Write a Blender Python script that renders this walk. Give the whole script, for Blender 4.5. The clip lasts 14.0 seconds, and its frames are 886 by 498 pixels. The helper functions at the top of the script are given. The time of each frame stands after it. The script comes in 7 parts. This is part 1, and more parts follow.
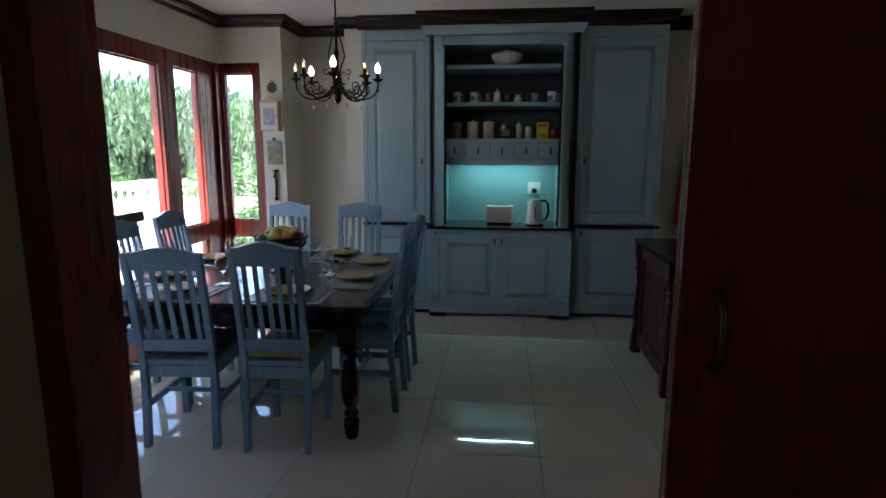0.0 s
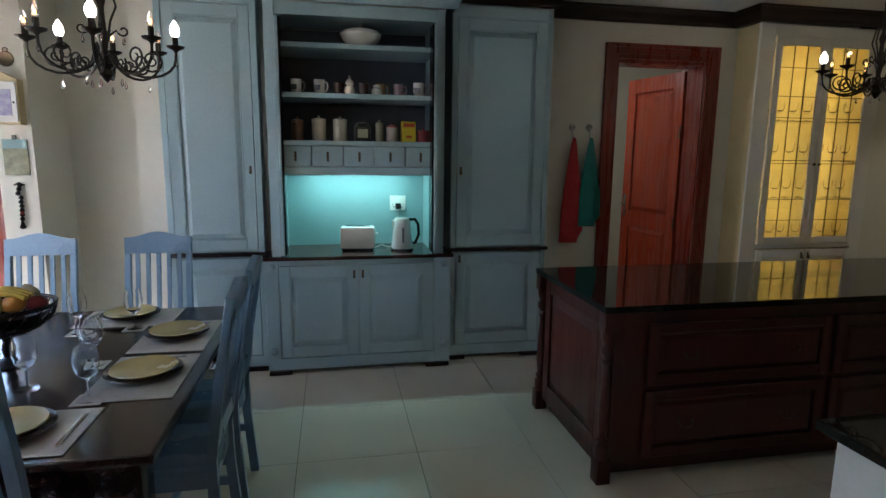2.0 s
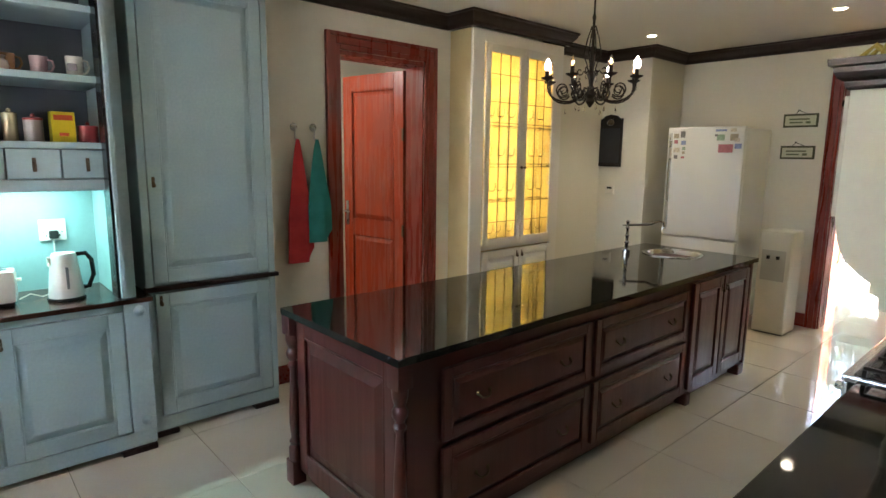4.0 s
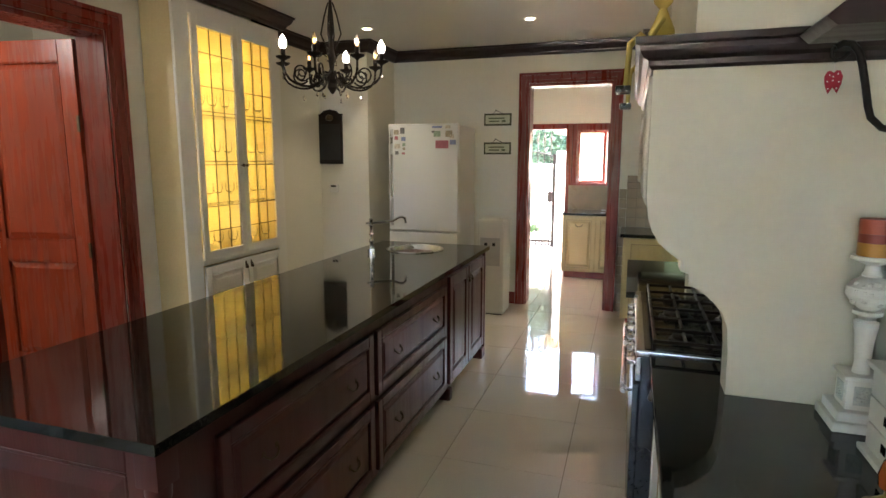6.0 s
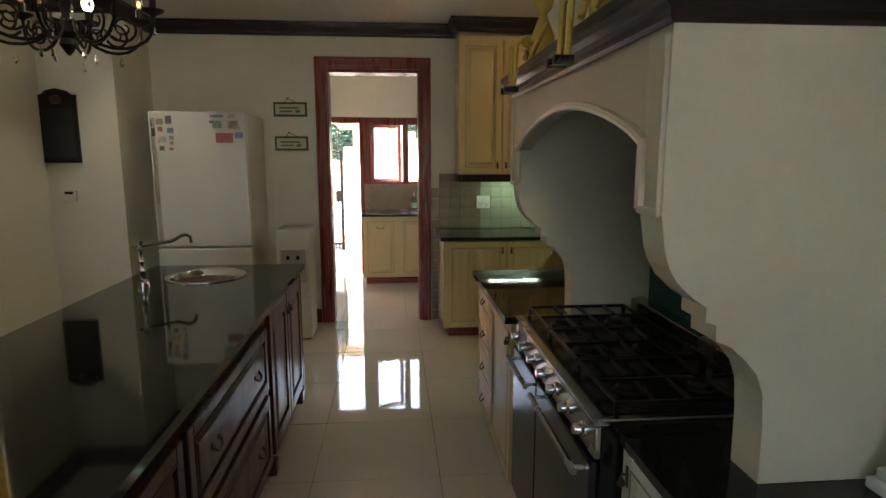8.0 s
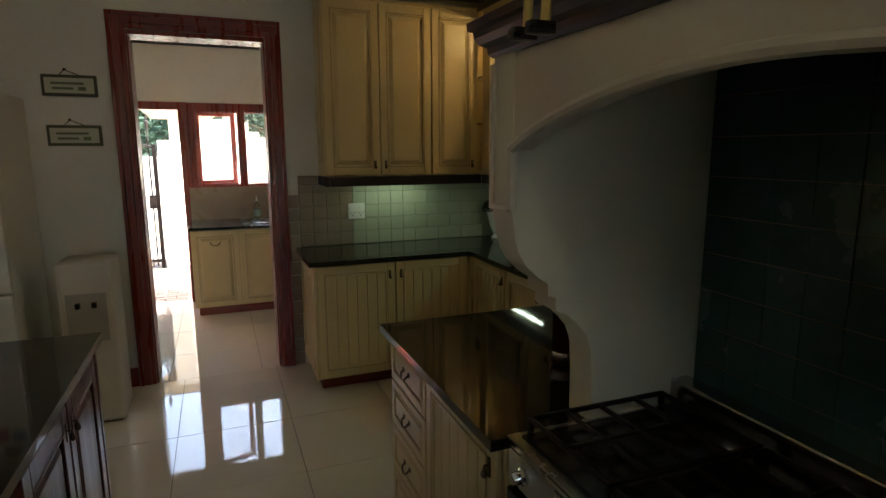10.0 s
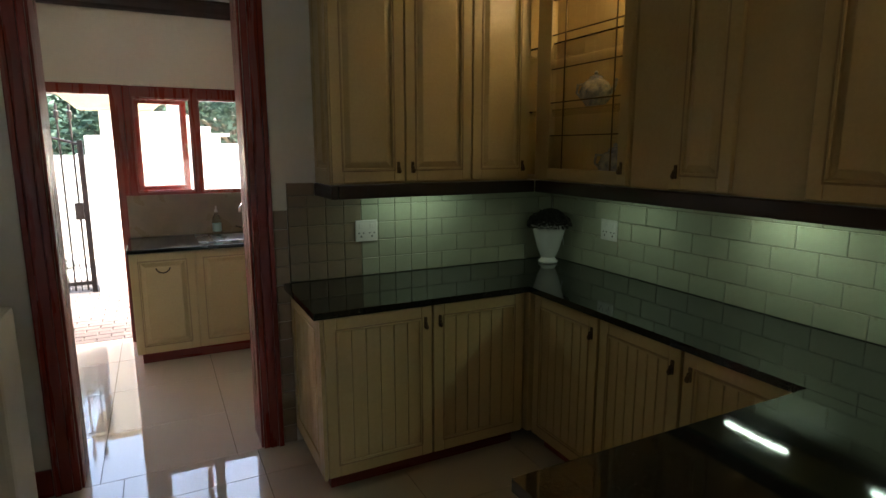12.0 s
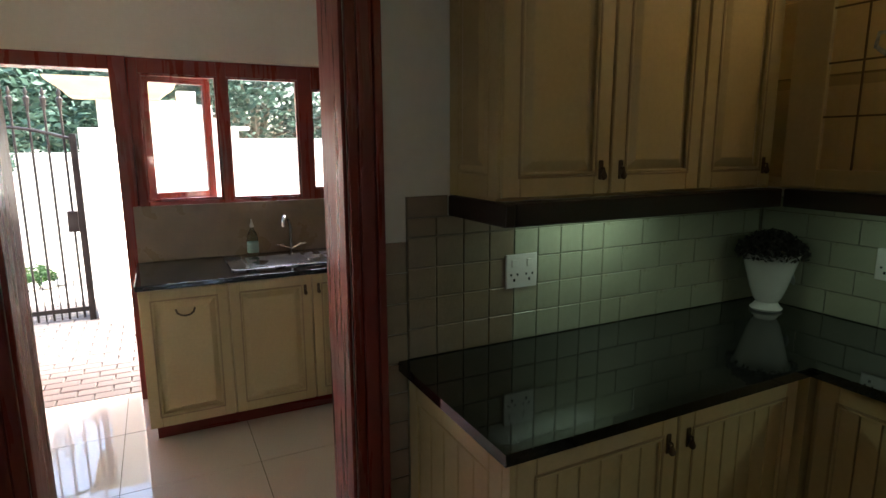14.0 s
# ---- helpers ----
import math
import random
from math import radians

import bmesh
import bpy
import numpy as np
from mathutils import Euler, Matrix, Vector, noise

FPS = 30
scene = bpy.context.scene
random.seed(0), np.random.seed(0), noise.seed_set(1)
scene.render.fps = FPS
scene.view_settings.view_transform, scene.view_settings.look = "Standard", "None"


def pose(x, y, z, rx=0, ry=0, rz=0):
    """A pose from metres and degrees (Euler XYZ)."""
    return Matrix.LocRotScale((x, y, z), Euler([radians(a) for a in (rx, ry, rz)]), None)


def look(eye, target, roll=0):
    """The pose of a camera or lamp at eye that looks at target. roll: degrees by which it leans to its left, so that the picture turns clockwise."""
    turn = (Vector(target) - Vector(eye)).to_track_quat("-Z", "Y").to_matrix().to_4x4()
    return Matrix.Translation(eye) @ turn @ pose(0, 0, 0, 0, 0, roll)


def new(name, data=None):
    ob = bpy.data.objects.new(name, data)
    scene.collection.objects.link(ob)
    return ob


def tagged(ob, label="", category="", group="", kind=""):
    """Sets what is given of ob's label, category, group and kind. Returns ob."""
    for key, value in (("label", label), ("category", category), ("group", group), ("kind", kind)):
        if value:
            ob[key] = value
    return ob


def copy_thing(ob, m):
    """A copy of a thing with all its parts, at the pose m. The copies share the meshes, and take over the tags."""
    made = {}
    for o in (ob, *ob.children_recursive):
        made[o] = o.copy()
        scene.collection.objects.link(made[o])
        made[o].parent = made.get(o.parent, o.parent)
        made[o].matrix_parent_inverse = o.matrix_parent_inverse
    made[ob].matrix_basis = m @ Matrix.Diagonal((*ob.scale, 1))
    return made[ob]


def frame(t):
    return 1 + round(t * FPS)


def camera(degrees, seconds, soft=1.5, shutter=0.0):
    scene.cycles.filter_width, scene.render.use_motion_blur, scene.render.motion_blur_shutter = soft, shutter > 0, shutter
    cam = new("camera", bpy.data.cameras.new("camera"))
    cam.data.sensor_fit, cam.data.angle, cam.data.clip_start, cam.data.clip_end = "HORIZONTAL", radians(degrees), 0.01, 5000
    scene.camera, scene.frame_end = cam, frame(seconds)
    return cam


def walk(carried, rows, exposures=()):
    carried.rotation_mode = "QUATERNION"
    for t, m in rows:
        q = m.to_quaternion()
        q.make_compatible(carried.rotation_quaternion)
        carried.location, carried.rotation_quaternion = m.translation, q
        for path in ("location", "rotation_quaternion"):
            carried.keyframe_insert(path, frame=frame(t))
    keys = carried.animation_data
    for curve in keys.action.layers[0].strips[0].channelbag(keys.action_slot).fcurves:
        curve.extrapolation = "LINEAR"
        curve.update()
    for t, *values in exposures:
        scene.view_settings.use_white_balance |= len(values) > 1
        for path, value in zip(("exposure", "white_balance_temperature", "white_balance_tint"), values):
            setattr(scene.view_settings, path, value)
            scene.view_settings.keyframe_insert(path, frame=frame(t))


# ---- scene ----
cam = camera(75.7, 14.0)
PATH = [
    (0, (0.578, 0.107, 1.518), (0.375, 2.068, 1.178), 0.1),
    (0.5, (0.539, 0.439, 1.537), (0.371, 2.403, 1.196), 0.1),
    (1, (0.521, 0.731, 1.527), (0.44, 2.701, 1.193), 0.3),
    (1.5, (0.483, 0.98, 1.514), (0.585, 2.952, 1.193), 0.3),
    (2, (0.382, 1.271, 1.548), (0.759, 3.207, 1.217), 0.6),
    (2.5, (0.389, 1.525, 1.523), (1.004, 3.402, 1.208), 0.5),
    (3, (0.368, 1.731, 1.555), (1.235, 3.504, 1.231), 0.6),
    (3.5, (0.376, 1.91, 1.57), (1.495, 3.537, 1.252), 0.7),
    (4, (0.423, 2.042, 1.58), (1.739, 3.514, 1.258), 0.7),
    (4.2, (0.463, 2.099, 1.575), (1.85, 3.503, 1.253), 0.6),
    (6.5, (0.718, 2.652, 1.521), (2.651, 3.067, 1.217), -0.0),
    (7, (0.886, 2.777, 1.518), (2.849, 3.014, 1.212), -0.1),
    (7.5, (1.045, 2.929, 1.536), (3.02, 2.95, 1.219), -0.2),
    (8, (1.295, 2.995, 1.537), (3.262, 2.826, 1.217), -0.0),
    (8.5, (1.53, 3.058, 1.546), (3.467, 2.677, 1.222), -0.1),
    (9, (1.814, 3.079, 1.547), (3.713, 2.543, 1.221), -0.1),
    (11.5, (3.349, 3.157, 1.591), (5.121, 2.301, 1.233), -0.1),
    (12, (3.653, 3.159, 1.555), (5.414, 2.276, 1.207), 0.0),
    (12.5, (3.979, 3.157, 1.549), (5.735, 2.265, 1.2), -0.0),
    (13, (4.311, 3.194, 1.549), (6.059, 2.29, 1.194), -0.0),
    (13.5, (4.642, 3.208, 1.549), (6.394, 2.311, 1.192), 0.1),
    (14, (4.989, 3.241, 1.535), (6.748, 2.36, 1.176), -0.2),
]
EXPOSURES = [(0.0, 3.35, 5750, 10), (2.0, 4.25, 5950, 10), (4.0, 5.75, 6500, 10), (7.0, 5.12, 6700, 10), (9.0, 4.2, 6900, 8), (14.0, 3.75, 6400, 10)]
walk(cam, [(t, look(eye, target, roll)) for t, eye, target, roll in PATH], EXPOSURES)


# ---- world, sun and large lights ----
def make_world():
    w = bpy.data.worlds.new("sky")
    scene.world = w
    w.use_nodes = True
    nt = w.node_tree
    nt.nodes.clear()
    out = nt.nodes.new("ShaderNodeOutputWorld")
    bg = nt.nodes.new("ShaderNodeBackground")
    sky = nt.nodes.new("ShaderNodeTexSky")
    sky.sky_type = "NISHITA"
    sky.sun_disc = False
    sky.sun_elevation = radians(48)
    sky.sun_rotation = radians(160)
    sky.dust_density = 4.0
    sky.air_density = 1.0
    bg.inputs["Strength"].default_value = 0.15
    nt.links.new(sky.outputs[0], bg.inputs[0])
    nt.links.new(bg.outputs[0], out.inputs[0])
    sun = bpy.data.lights.new("sun", "SUN")
    sun.energy = 2.2
    sun.angle = radians(10)
    sun.color = (1.0, 0.95, 0.88)
    ob = new("sun", sun)
    ob.matrix_world = look((0, 0, 20), (-4.6 * math.sin(radians(160)) * 0 + 3.0, 12.0, 8.0))


def area(name, eye, target, sx, sy, energy, color, spread=180):
    l = bpy.data.lights.new(name, "AREA")
    l.shape = "RECTANGLE"
    l.size, l.size_y, l.energy, l.color = sx, sy, energy, color
    l.spread = radians(spread)
    ob = new(name, l)
    ob.matrix_world = look(eye, target)
    return ob


def bulb(name, loc, energy, color, r=0.02):
    l = bpy.data.lights.new(name, "POINT")
    l.energy, l.color, l.shadow_soft_size = energy, color, r
    ob = new(name, l)
    ob.location = loc
    return ob


def spot(name, loc, energy, color, deg=90):
    l = bpy.data.lights.new(name, "SPOT")
    l.energy, l.color, l.shadow_soft_size, l.spot_size, l.spot_blend = energy, color, 0.03, radians(deg), 0.6
    ob = new(name, l)
    ob.location = loc
    return ob


make_world()
DAY = (0.86, 0.94, 1.0)
WARM = (1.0, 0.72, 0.36)
area("niche_light", (0.56, 5.56, 1.415), (0.56, 5.561, 0.9), 0.75, 0.014, 0.36, (0.55, 1.0, 0.95))
area("under_cabinet_light", (6.40, 1.90, 1.345), (6.40, 1.901, 0.9), 0.007, 0.45, 0.065, (0.72, 1.0, 0.80))
area("under_cabinet_light", (5.80, 1.15, 1.335), (5.80, 1.151, 0.9), 0.42, 0.007, 0.045, (0.72, 1.0, 0.80))
area("under_cabinet_light", (4.99, 1.09, 1.335), (4.99, 1.091, 0.9), 0.27, 0.007, 0.07, (0.72, 1.0, 0.80))
area("under_cabinet_light", (4.43, 1.09, 1.335), (4.43, 1.091, 0.9), 0.27, 0.007, 0.07, (0.72, 1.0, 0.80))
for gx in (3.85, 4.22, 4.60):
    area("glass_cabinet_lamp", (gx, 5.37, 1.68), (gx, 5.6, 1.68), 0.02, 1.5, 0.14, (1.0, 0.74, 0.20))
bulb("corner_cabinet_lamp", (5.72, 1.12, 2.44), 0.30, WARM, 0.02)
bulb("hood_top_lamp", (4.0, 1.60, 2.12), 0.08, WARM, 0.03)
# unseen fill added to brighten the passage past the red door
bulb("passage_fill", (2.1, 6.5, 2.45), 0.7, (1.0, 0.95, 0.9), 0.08)
spot("downlight_beam", (5.42, 4.83, 2.66), 0.8, (1.0, 0.86, 0.66))
spot("downlight_beam", (2.9, 3.1, 2.66), 0.2, (1.0, 0.86, 0.66), 110)
# added fill with no known fitting, lifts the dark entrance door
bulb("hall_fill", (0.6, -0.7, 2.35), 0.16, (1.0, 0.8, 0.6), 0.1)


# ---- materials ----
MATS = {}


def base(name, color, rough=0.5, metal=0.0, spec=0.5):
    m = bpy.data.materials.new(name)
    m.use_nodes = True
    b = m.node_tree.nodes["Principled BSDF"]
    b.inputs["Base Color"].default_value = (*color, 1)
    b.inputs["Roughness"].default_value = rough
    b.inputs["Metallic"].default_value = metal
    b.inputs["Specular IOR Level"].default_value = spec
    m.diffuse_color = (*color, 1)
    return m, m.node_tree, b


def node(nt, kind, **props):
    n = nt.nodes.new(kind)
    for k, v in props.items():
        n.inputs[k.replace("_", " ")].default_value = v
    return n


def coords(nt, scale=(1, 1, 1)):
    tc = nt.nodes.new("ShaderNodeTexCoord")
    mp = nt.nodes.new("ShaderNodeMapping")
    mp.inputs["Scale"].default_value = scale
    nt.links.new(tc.outputs["Object"], mp.inputs[0])
    return mp.outputs[0]


def mix_noise(nt, co, scale, detail=4.0, rough=0.55, lo=0.35, hi=0.65):
    n = node(nt, "ShaderNodeTexNoise", Scale=scale, Detail=detail, Roughness=rough)
    nt.links.new(co, n.inputs["Vector"])
    r = nt.nodes.new("ShaderNodeMapRange")
    r.inputs[1].default_value, r.inputs[2].default_value = lo, hi
    nt.links.new(n.outputs[0], r.inputs[0])
    return r.outputs[0]


def colmix(nt, fac, a, b):
    m = nt.nodes.new("ShaderNodeMix")
    m.data_type = "RGBA"
    nt.links.new(fac, m.inputs[0])
    for v, i in ((a, 6), (b, 7)):
        if isinstance(v, tuple):
            m.inputs[i].default_value = (*v, 1)
        else:
            nt.links.new(v, m.inputs[i])
    return m.outputs[2]


def bump(nt, b, h, strength=0.2, dist=0.002):
    n = nt.nodes.new("ShaderNodeBump")
    n.inputs["Strength"].default_value, n.inputs["Distance"].default_value = strength, dist
    nt.links.new(h, n.inputs["Height"])
    nt.links.new(n.outputs[0], b.inputs["Normal"])


def rrange(nt, b, fac, lo, hi):
    r = nt.nodes.new("ShaderNodeMapRange")
    r.inputs[3].default_value, r.inputs[4].default_value = lo, hi
    nt.links.new(fac, r.inputs[0])
    nt.links.new(r.outputs[0], b.inputs["Roughness"])


def two_scale(name, c1, c2, big=1.2, fine=60, rough=(0.5, 0.65), relief=0.15, dist=0.002, metal=0.0, stretch=(1, 1, 1), dark=None, fine_lo=0.3, fine_hi=0.7):
    """Colour that drifts on a large and on a fine scale, with fine relief."""
    if name in MATS:
        return MATS[name]
    m, nt, b = base(name, c1, rough[0], metal)
    co = coords(nt, stretch)
    f1 = mix_noise(nt, co, big)
    f2 = mix_noise(nt, co, fine, 6.0, 0.6, fine_lo, fine_hi)
    c = colmix(nt, f1, c1, c2)
    d = dark or tuple(x * 0.86 for x in c1)
    s = nt.nodes.new("ShaderNodeMath")
    s.operation = "MULTIPLY"
    s.inputs[1].default_value = 0.55
    nt.links.new(f2, s.inputs[0])
    c = colmix(nt, s.outputs[0], c, d)
    nt.links.new(c, b.inputs["Base Color"])
    rrange(nt, b, f1, *rough)
    if relief:
        bump(nt, b, f2, relief, dist)
    MATS[name] = m
    return m


def wood(name, c1, c2, rough=(0.25, 0.4), axis=2, scale=1.0):
    st = [14 * scale, 14 * scale, 14 * scale]
    st[axis] = 0.9 * scale
    return two_scale(name, c1, c2, 1.6, 9, rough, 0.25, 0.001, stretch=tuple(st), dark=tuple(x * 0.82 for x in c1))


def glass_mat(name, color=(1, 1, 1), rough=0.0):
    if name not in MATS:
        m, nt, b = base(name, color, rough)
        b.inputs["Transmission Weight"].default_value = 1.0
        b.inputs["IOR"].default_value = 1.2 if "wine" in name else 1.45
        MATS[name] = m
    return MATS[name]


def glow(name, color, strength):
    if name not in MATS:
        m, nt, b = base(name, color, 0.5)
        b.inputs["Emission Color"].default_value = (*color, 1)
        b.inputs["Emission Strength"].default_value = strength
        MATS[name] = m
    return MATS[name]


def granite():
    if "granite" not in MATS:
        m, nt, b = base("granite", (0.012, 0.013, 0.014), 0.06)
        co = coords(nt)
        f = mix_noise(nt, co, 260, 3.0, 0.7, 0.55, 0.72)
        g = mix_noise(nt, co, 90, 3.0, 0.6, 0.5, 0.8)
        c = colmix(nt, f, (0.011, 0.011, 0.010), (0.070, 0.070, 0.064))
        c = colmix(nt, g, c, (0.024, 0.024, 0.021))
        nt.links.new(c, b.inputs["Base Color"])
        rrange(nt, b, mix_noise(nt, co, 5), 0.03, 0.07)
        MATS["granite"] = m
    return MATS["granite"]


def porcelain_tile():
    if "porcelain_tile" not in MATS:
        m, nt, b = base("porcelain_tile", (0.56, 0.52, 0.44), 0.1)
        co = coords(nt)
        oi = nt.nodes.new("ShaderNodeObjectInfo")
        r = nt.nodes.new("ShaderNodeMapRange")
        r.inputs[3].default_value, r.inputs[4].default_value = 0.0, 0.5
        nt.links.new(oi.outputs["Random"], r.inputs[0])
        c = colmix(nt, r.outputs[0], (0.60, 0.55, 0.44), (0.54, 0.49, 0.385))
        f = mix_noise(nt, co, 3.0)
        c = colmix(nt, f, c, (0.57, 0.53, 0.44))
        g = mix_noise(nt, co, 120, 4)
        s = nt.nodes.new("ShaderNodeMath")
        s.operation = "MULTIPLY"
        s.inputs[1].default_value = 0.18
        nt.links.new(g, s.inputs[0])
        c = colmix(nt, s.outputs[0], c, (0.42, 0.38, 0.31))
        nt.links.new(c, b.inputs["Base Color"])
        rrange(nt, b, mix_noise(nt, co, 9), 0.02, 0.05)
        MATS["porcelain_tile"] = m
    return MATS["porcelain_tile"]


WALL = two_scale("wall_plaster", (0.66, 0.64, 0.55), (0.62, 0.60, 0.51), 0.9, 35, (0.6, 0.75), 0.12, 0.002, dark=(0.6, 0.58, 0.49))
CEIL = two_scale("ceiling_paint", (0.72, 0.70, 0.66), (0.69, 0.67, 0.63), 0.7, 40, (0.7, 0.8), 0.08, dark=(0.66, 0.64, 0.6))
MAHOG = wood("mahogany", (0.19, 0.021, 0.011), (0.15, 0.016, 0.009), (0.22, 0.38))
MAHOG_H = wood("mahogany_long_x", (0.19, 0.021, 0.011), (0.15, 0.016, 0.009), (0.22, 0.38), 0)
MAHOG_Y = wood("mahogany_long_y", (0.19, 0.021, 0.011), (0.15, 0.016, 0.009), (0.22, 0.38), 1)
REDDOOR = wood("red_door_wood", (0.36, 0.055, 0.022), (0.27, 0.036, 0.014), (0.2, 0.34))
ISLWOOD = wood("island_wood", (0.085, 0.016, 0.012), (0.062, 0.012, 0.010), (0.28, 0.42))
CROWNW = wood("crown_wood", (0.022, 0.010, 0.009), (0.03, 0.013, 0.011), (0.3, 0.45), 0)
TABLEW = wood("table_wood", (0.020, 0.010, 0.008), (0.032, 0.015, 0.011), (0.10, 0.2), 1)
BLUE = two_scale("blue_paint", (0.36, 0.47, 0.50), (0.31, 0.42, 0.46), 1.5, 70, (0.32, 0.48), 0.15, 0.001, dark=(0.27, 0.37, 0.40))
CHAIRB = two_scale("chair_blue", (0.20, 0.31, 0.43), (0.17, 0.27, 0.38), 3, 60, (0.25, 0.4), 0.12, 0.001, dark=(0.14, 0.22, 0.32))
# dresser blue darkened, so the recess's shade sits in the colour
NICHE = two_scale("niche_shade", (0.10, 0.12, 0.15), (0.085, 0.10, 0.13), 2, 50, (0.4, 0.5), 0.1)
NICHEB = two_scale("niche_backing", (0.22, 0.34, 0.34), (0.19, 0.31, 0.31), 2, 50, (0.4, 0.5), 0.1)
CREAM = two_scale("cream_paint", (0.56, 0.45, 0.235), (0.52, 0.41, 0.205), 2.0, 60, (0.32, 0.45), 0.15, 0.001, dark=(0.46, 0.36, 0.18))
CREAMG = two_scale("cream_glaze", (0.33, 0.24, 0.12), (0.40, 0.30, 0.16), 4, 60, (0.4, 0.5), 0.1)
WHITEP = two_scale("white_paint", (0.70, 0.69, 0.62), (0.66, 0.65, 0.57), 2, 60, (0.35, 0.5), 0.12, 0.001)
FRIDGEW = two_scale("fridge_enamel", (0.66, 0.67, 0.64), (0.63, 0.64, 0.61), 1.2, 200, (0.28, 0.36), 0.05)
BLACK = two_scale("black_enamel", (0.012, 0.012, 0.013), (0.018, 0.018, 0.018), 3, 80, (0.12, 0.22), 0.1)
IRON = two_scale("dark_iron", (0.018, 0.014, 0.012), (0.03, 0.022, 0.018), 8, 150, (0.35, 0.55), 0.4, 0.001, metal=0.6)
BRASS = two_scale("aged_brass", (0.10, 0.075, 0.05), (0.16, 0.12, 0.075), 20, 200, (0.3, 0.45), 0.2, 0.0006, metal=0.9)
STEEL = two_scale("brushed_steel", (0.50, 0.50, 0.50), (0.42, 0.42, 0.42), 4, 160, (0.2, 0.32), 0.1, 0.0005, metal=1.0)
CHROME = two_scale("chrome", (0.62, 0.62, 0.62), (0.55, 0.55, 0.55), 4, 120, (0.05, 0.1), 0, metal=1.0)
GROUT = two_scale("grout", (0.20, 0.175, 0.13), (0.16, 0.14, 0.105), 2, 60, (0.7, 0.85), 0.2)
HOODP = two_scale("hood_plaster", (0.57, 0.55, 0.43), (0.53, 0.51, 0.39), 1.0, 30, (0.5, 0.65), 0.15, 0.002)
HOODC = two_scale("hood_cream", (0.50, 0.46, 0.36), (0.46, 0.42, 0.32), 2.0, 50, (0.35, 0.5), 0.15)
BEIGET = two_scale("beige_tile", (0.27, 0.205, 0.13), (0.20, 0.155, 0.105), 6, 60, (0.25, 0.4), 0.2)
GREENT = two_scale("green_tile", (0.36, 0.36, 0.255), (0.30, 0.31, 0.22), 5, 50, (0.25, 0.38), 0.2)
DKTILE = two_scale("dark_green_tile", (0.03, 0.075, 0.07), (0.045, 0.10, 0.09), 7, 60, (0.2, 0.3), 0.2)
GLASS = glass_mat("clear_glass")
EXTW = two_scale("outside_wall", (0.74, 0.70, 0.60), (0.68, 0.64, 0.54), 0.8, 20, (0.7, 0.85), 0.2)


# ---- builders ----
def part(name, bm, material, parent=None, label="", smooth=False, kind=""):
    me = bpy.data.meshes.new(name)
    bmesh.ops.recalc_face_normals(bm, faces=bm.faces)
    bm.to_mesh(me)
    bm.free()
    me.materials.append(material)
    if smooth:
        me.polygons.foreach_set("use_smooth", [True] * len(me.polygons))
        me.set_sharp_from_angle(angle=radians(40))
    ob = new(name, me)
    if parent:
        ob.parent = parent
    tagged(ob, label=label, kind=kind)
    return ob


def thing(name, label, category, m=None, group=""):
    e = new(name)
    e.empty_display_size = 0.1
    e.matrix_basis = m or Matrix.Identity(4)
    return tagged(e, label=label, category=category, group=group)


def box(bm, x0, x1, y0, y1, z0, z1, bev=0.0, seg=2):
    vs = [bm.verts.new((x, y, z)) for x in (x0, x1) for y in (y0, y1) for z in (z0, z1)]
    fs = [bm.faces.new([vs[i] for i in q]) for q in ((0, 1, 3, 2), (4, 6, 7, 5), (0, 4, 5, 1), (2, 3, 7, 6), (0, 2, 6, 4), (1, 5, 7, 3))]
    if bev > 0:
        es = list({e for f in fs for e in f.edges})
        bmesh.ops.bevel(bm, geom=es, offset=bev, segments=seg, affect="EDGES", profile=0.6)
    return bm


def boxes(*specs, bev=0.0):
    bm = bmesh.new()
    for s in specs:
        box(bm, *s, bev=bev)
    return bm


def lathe(bm, prof, seg=16, x=0, y=0, z=0, cap=True):
    """Rings of (radius, height) round a vertical axis."""
    rings = []
    for r, h in prof:
        rings.append([bm.verts.new((x + r * math.cos(2 * math.pi * i / seg), y + r * math.sin(2 * math.pi * i / seg), z + h)) for i in range(seg)])
    for a, b in zip(rings, rings[1:]):
        for i in range(seg):
            bm.faces.new((a[i], a[(i + 1) % seg], b[(i + 1) % seg], b[i]))
    if cap:
        bm.faces.new(rings[0][::-1])
        bm.faces.new(rings[-1])
    return bm


def tube(bm, pts, r, seg=8, taper=1.0):
    """A round bar along points."""
    pts = [Vector(p) for p in pts]
    rings = []
    up = Vector((0.0, 0.0, 1.0))
    n = len(pts)
    prev = None
    for i, p in enumerate(pts):
        d = (pts[min(i + 1, n - 1)] - pts[max(i - 1, 0)]).normalized()
        a = prev if prev is not None else (up.cross(d) if abs(d.z) < 0.95 else Vector((1, 0, 0)).cross(d))
        a = (a - d * a.dot(d)).normalized()
        prev = a
        b = d.cross(a)
        rr = r * (1 + (taper - 1) * i / max(1, n - 1))
        rings.append([bm.verts.new(p + a * rr * math.cos(2 * math.pi * k / seg) + b * rr * math.sin(2 * math.pi * k / seg)) for k in range(seg)])
    for u, v in zip(rings, rings[1:]):
        for k in range(seg):
            bm.faces.new((u[k], u[(k + 1) % seg], v[(k + 1) % seg], v[k]))
    bm.faces.new(rings[0][::-1])
    bm.faces.new(rings[-1])
    return bm


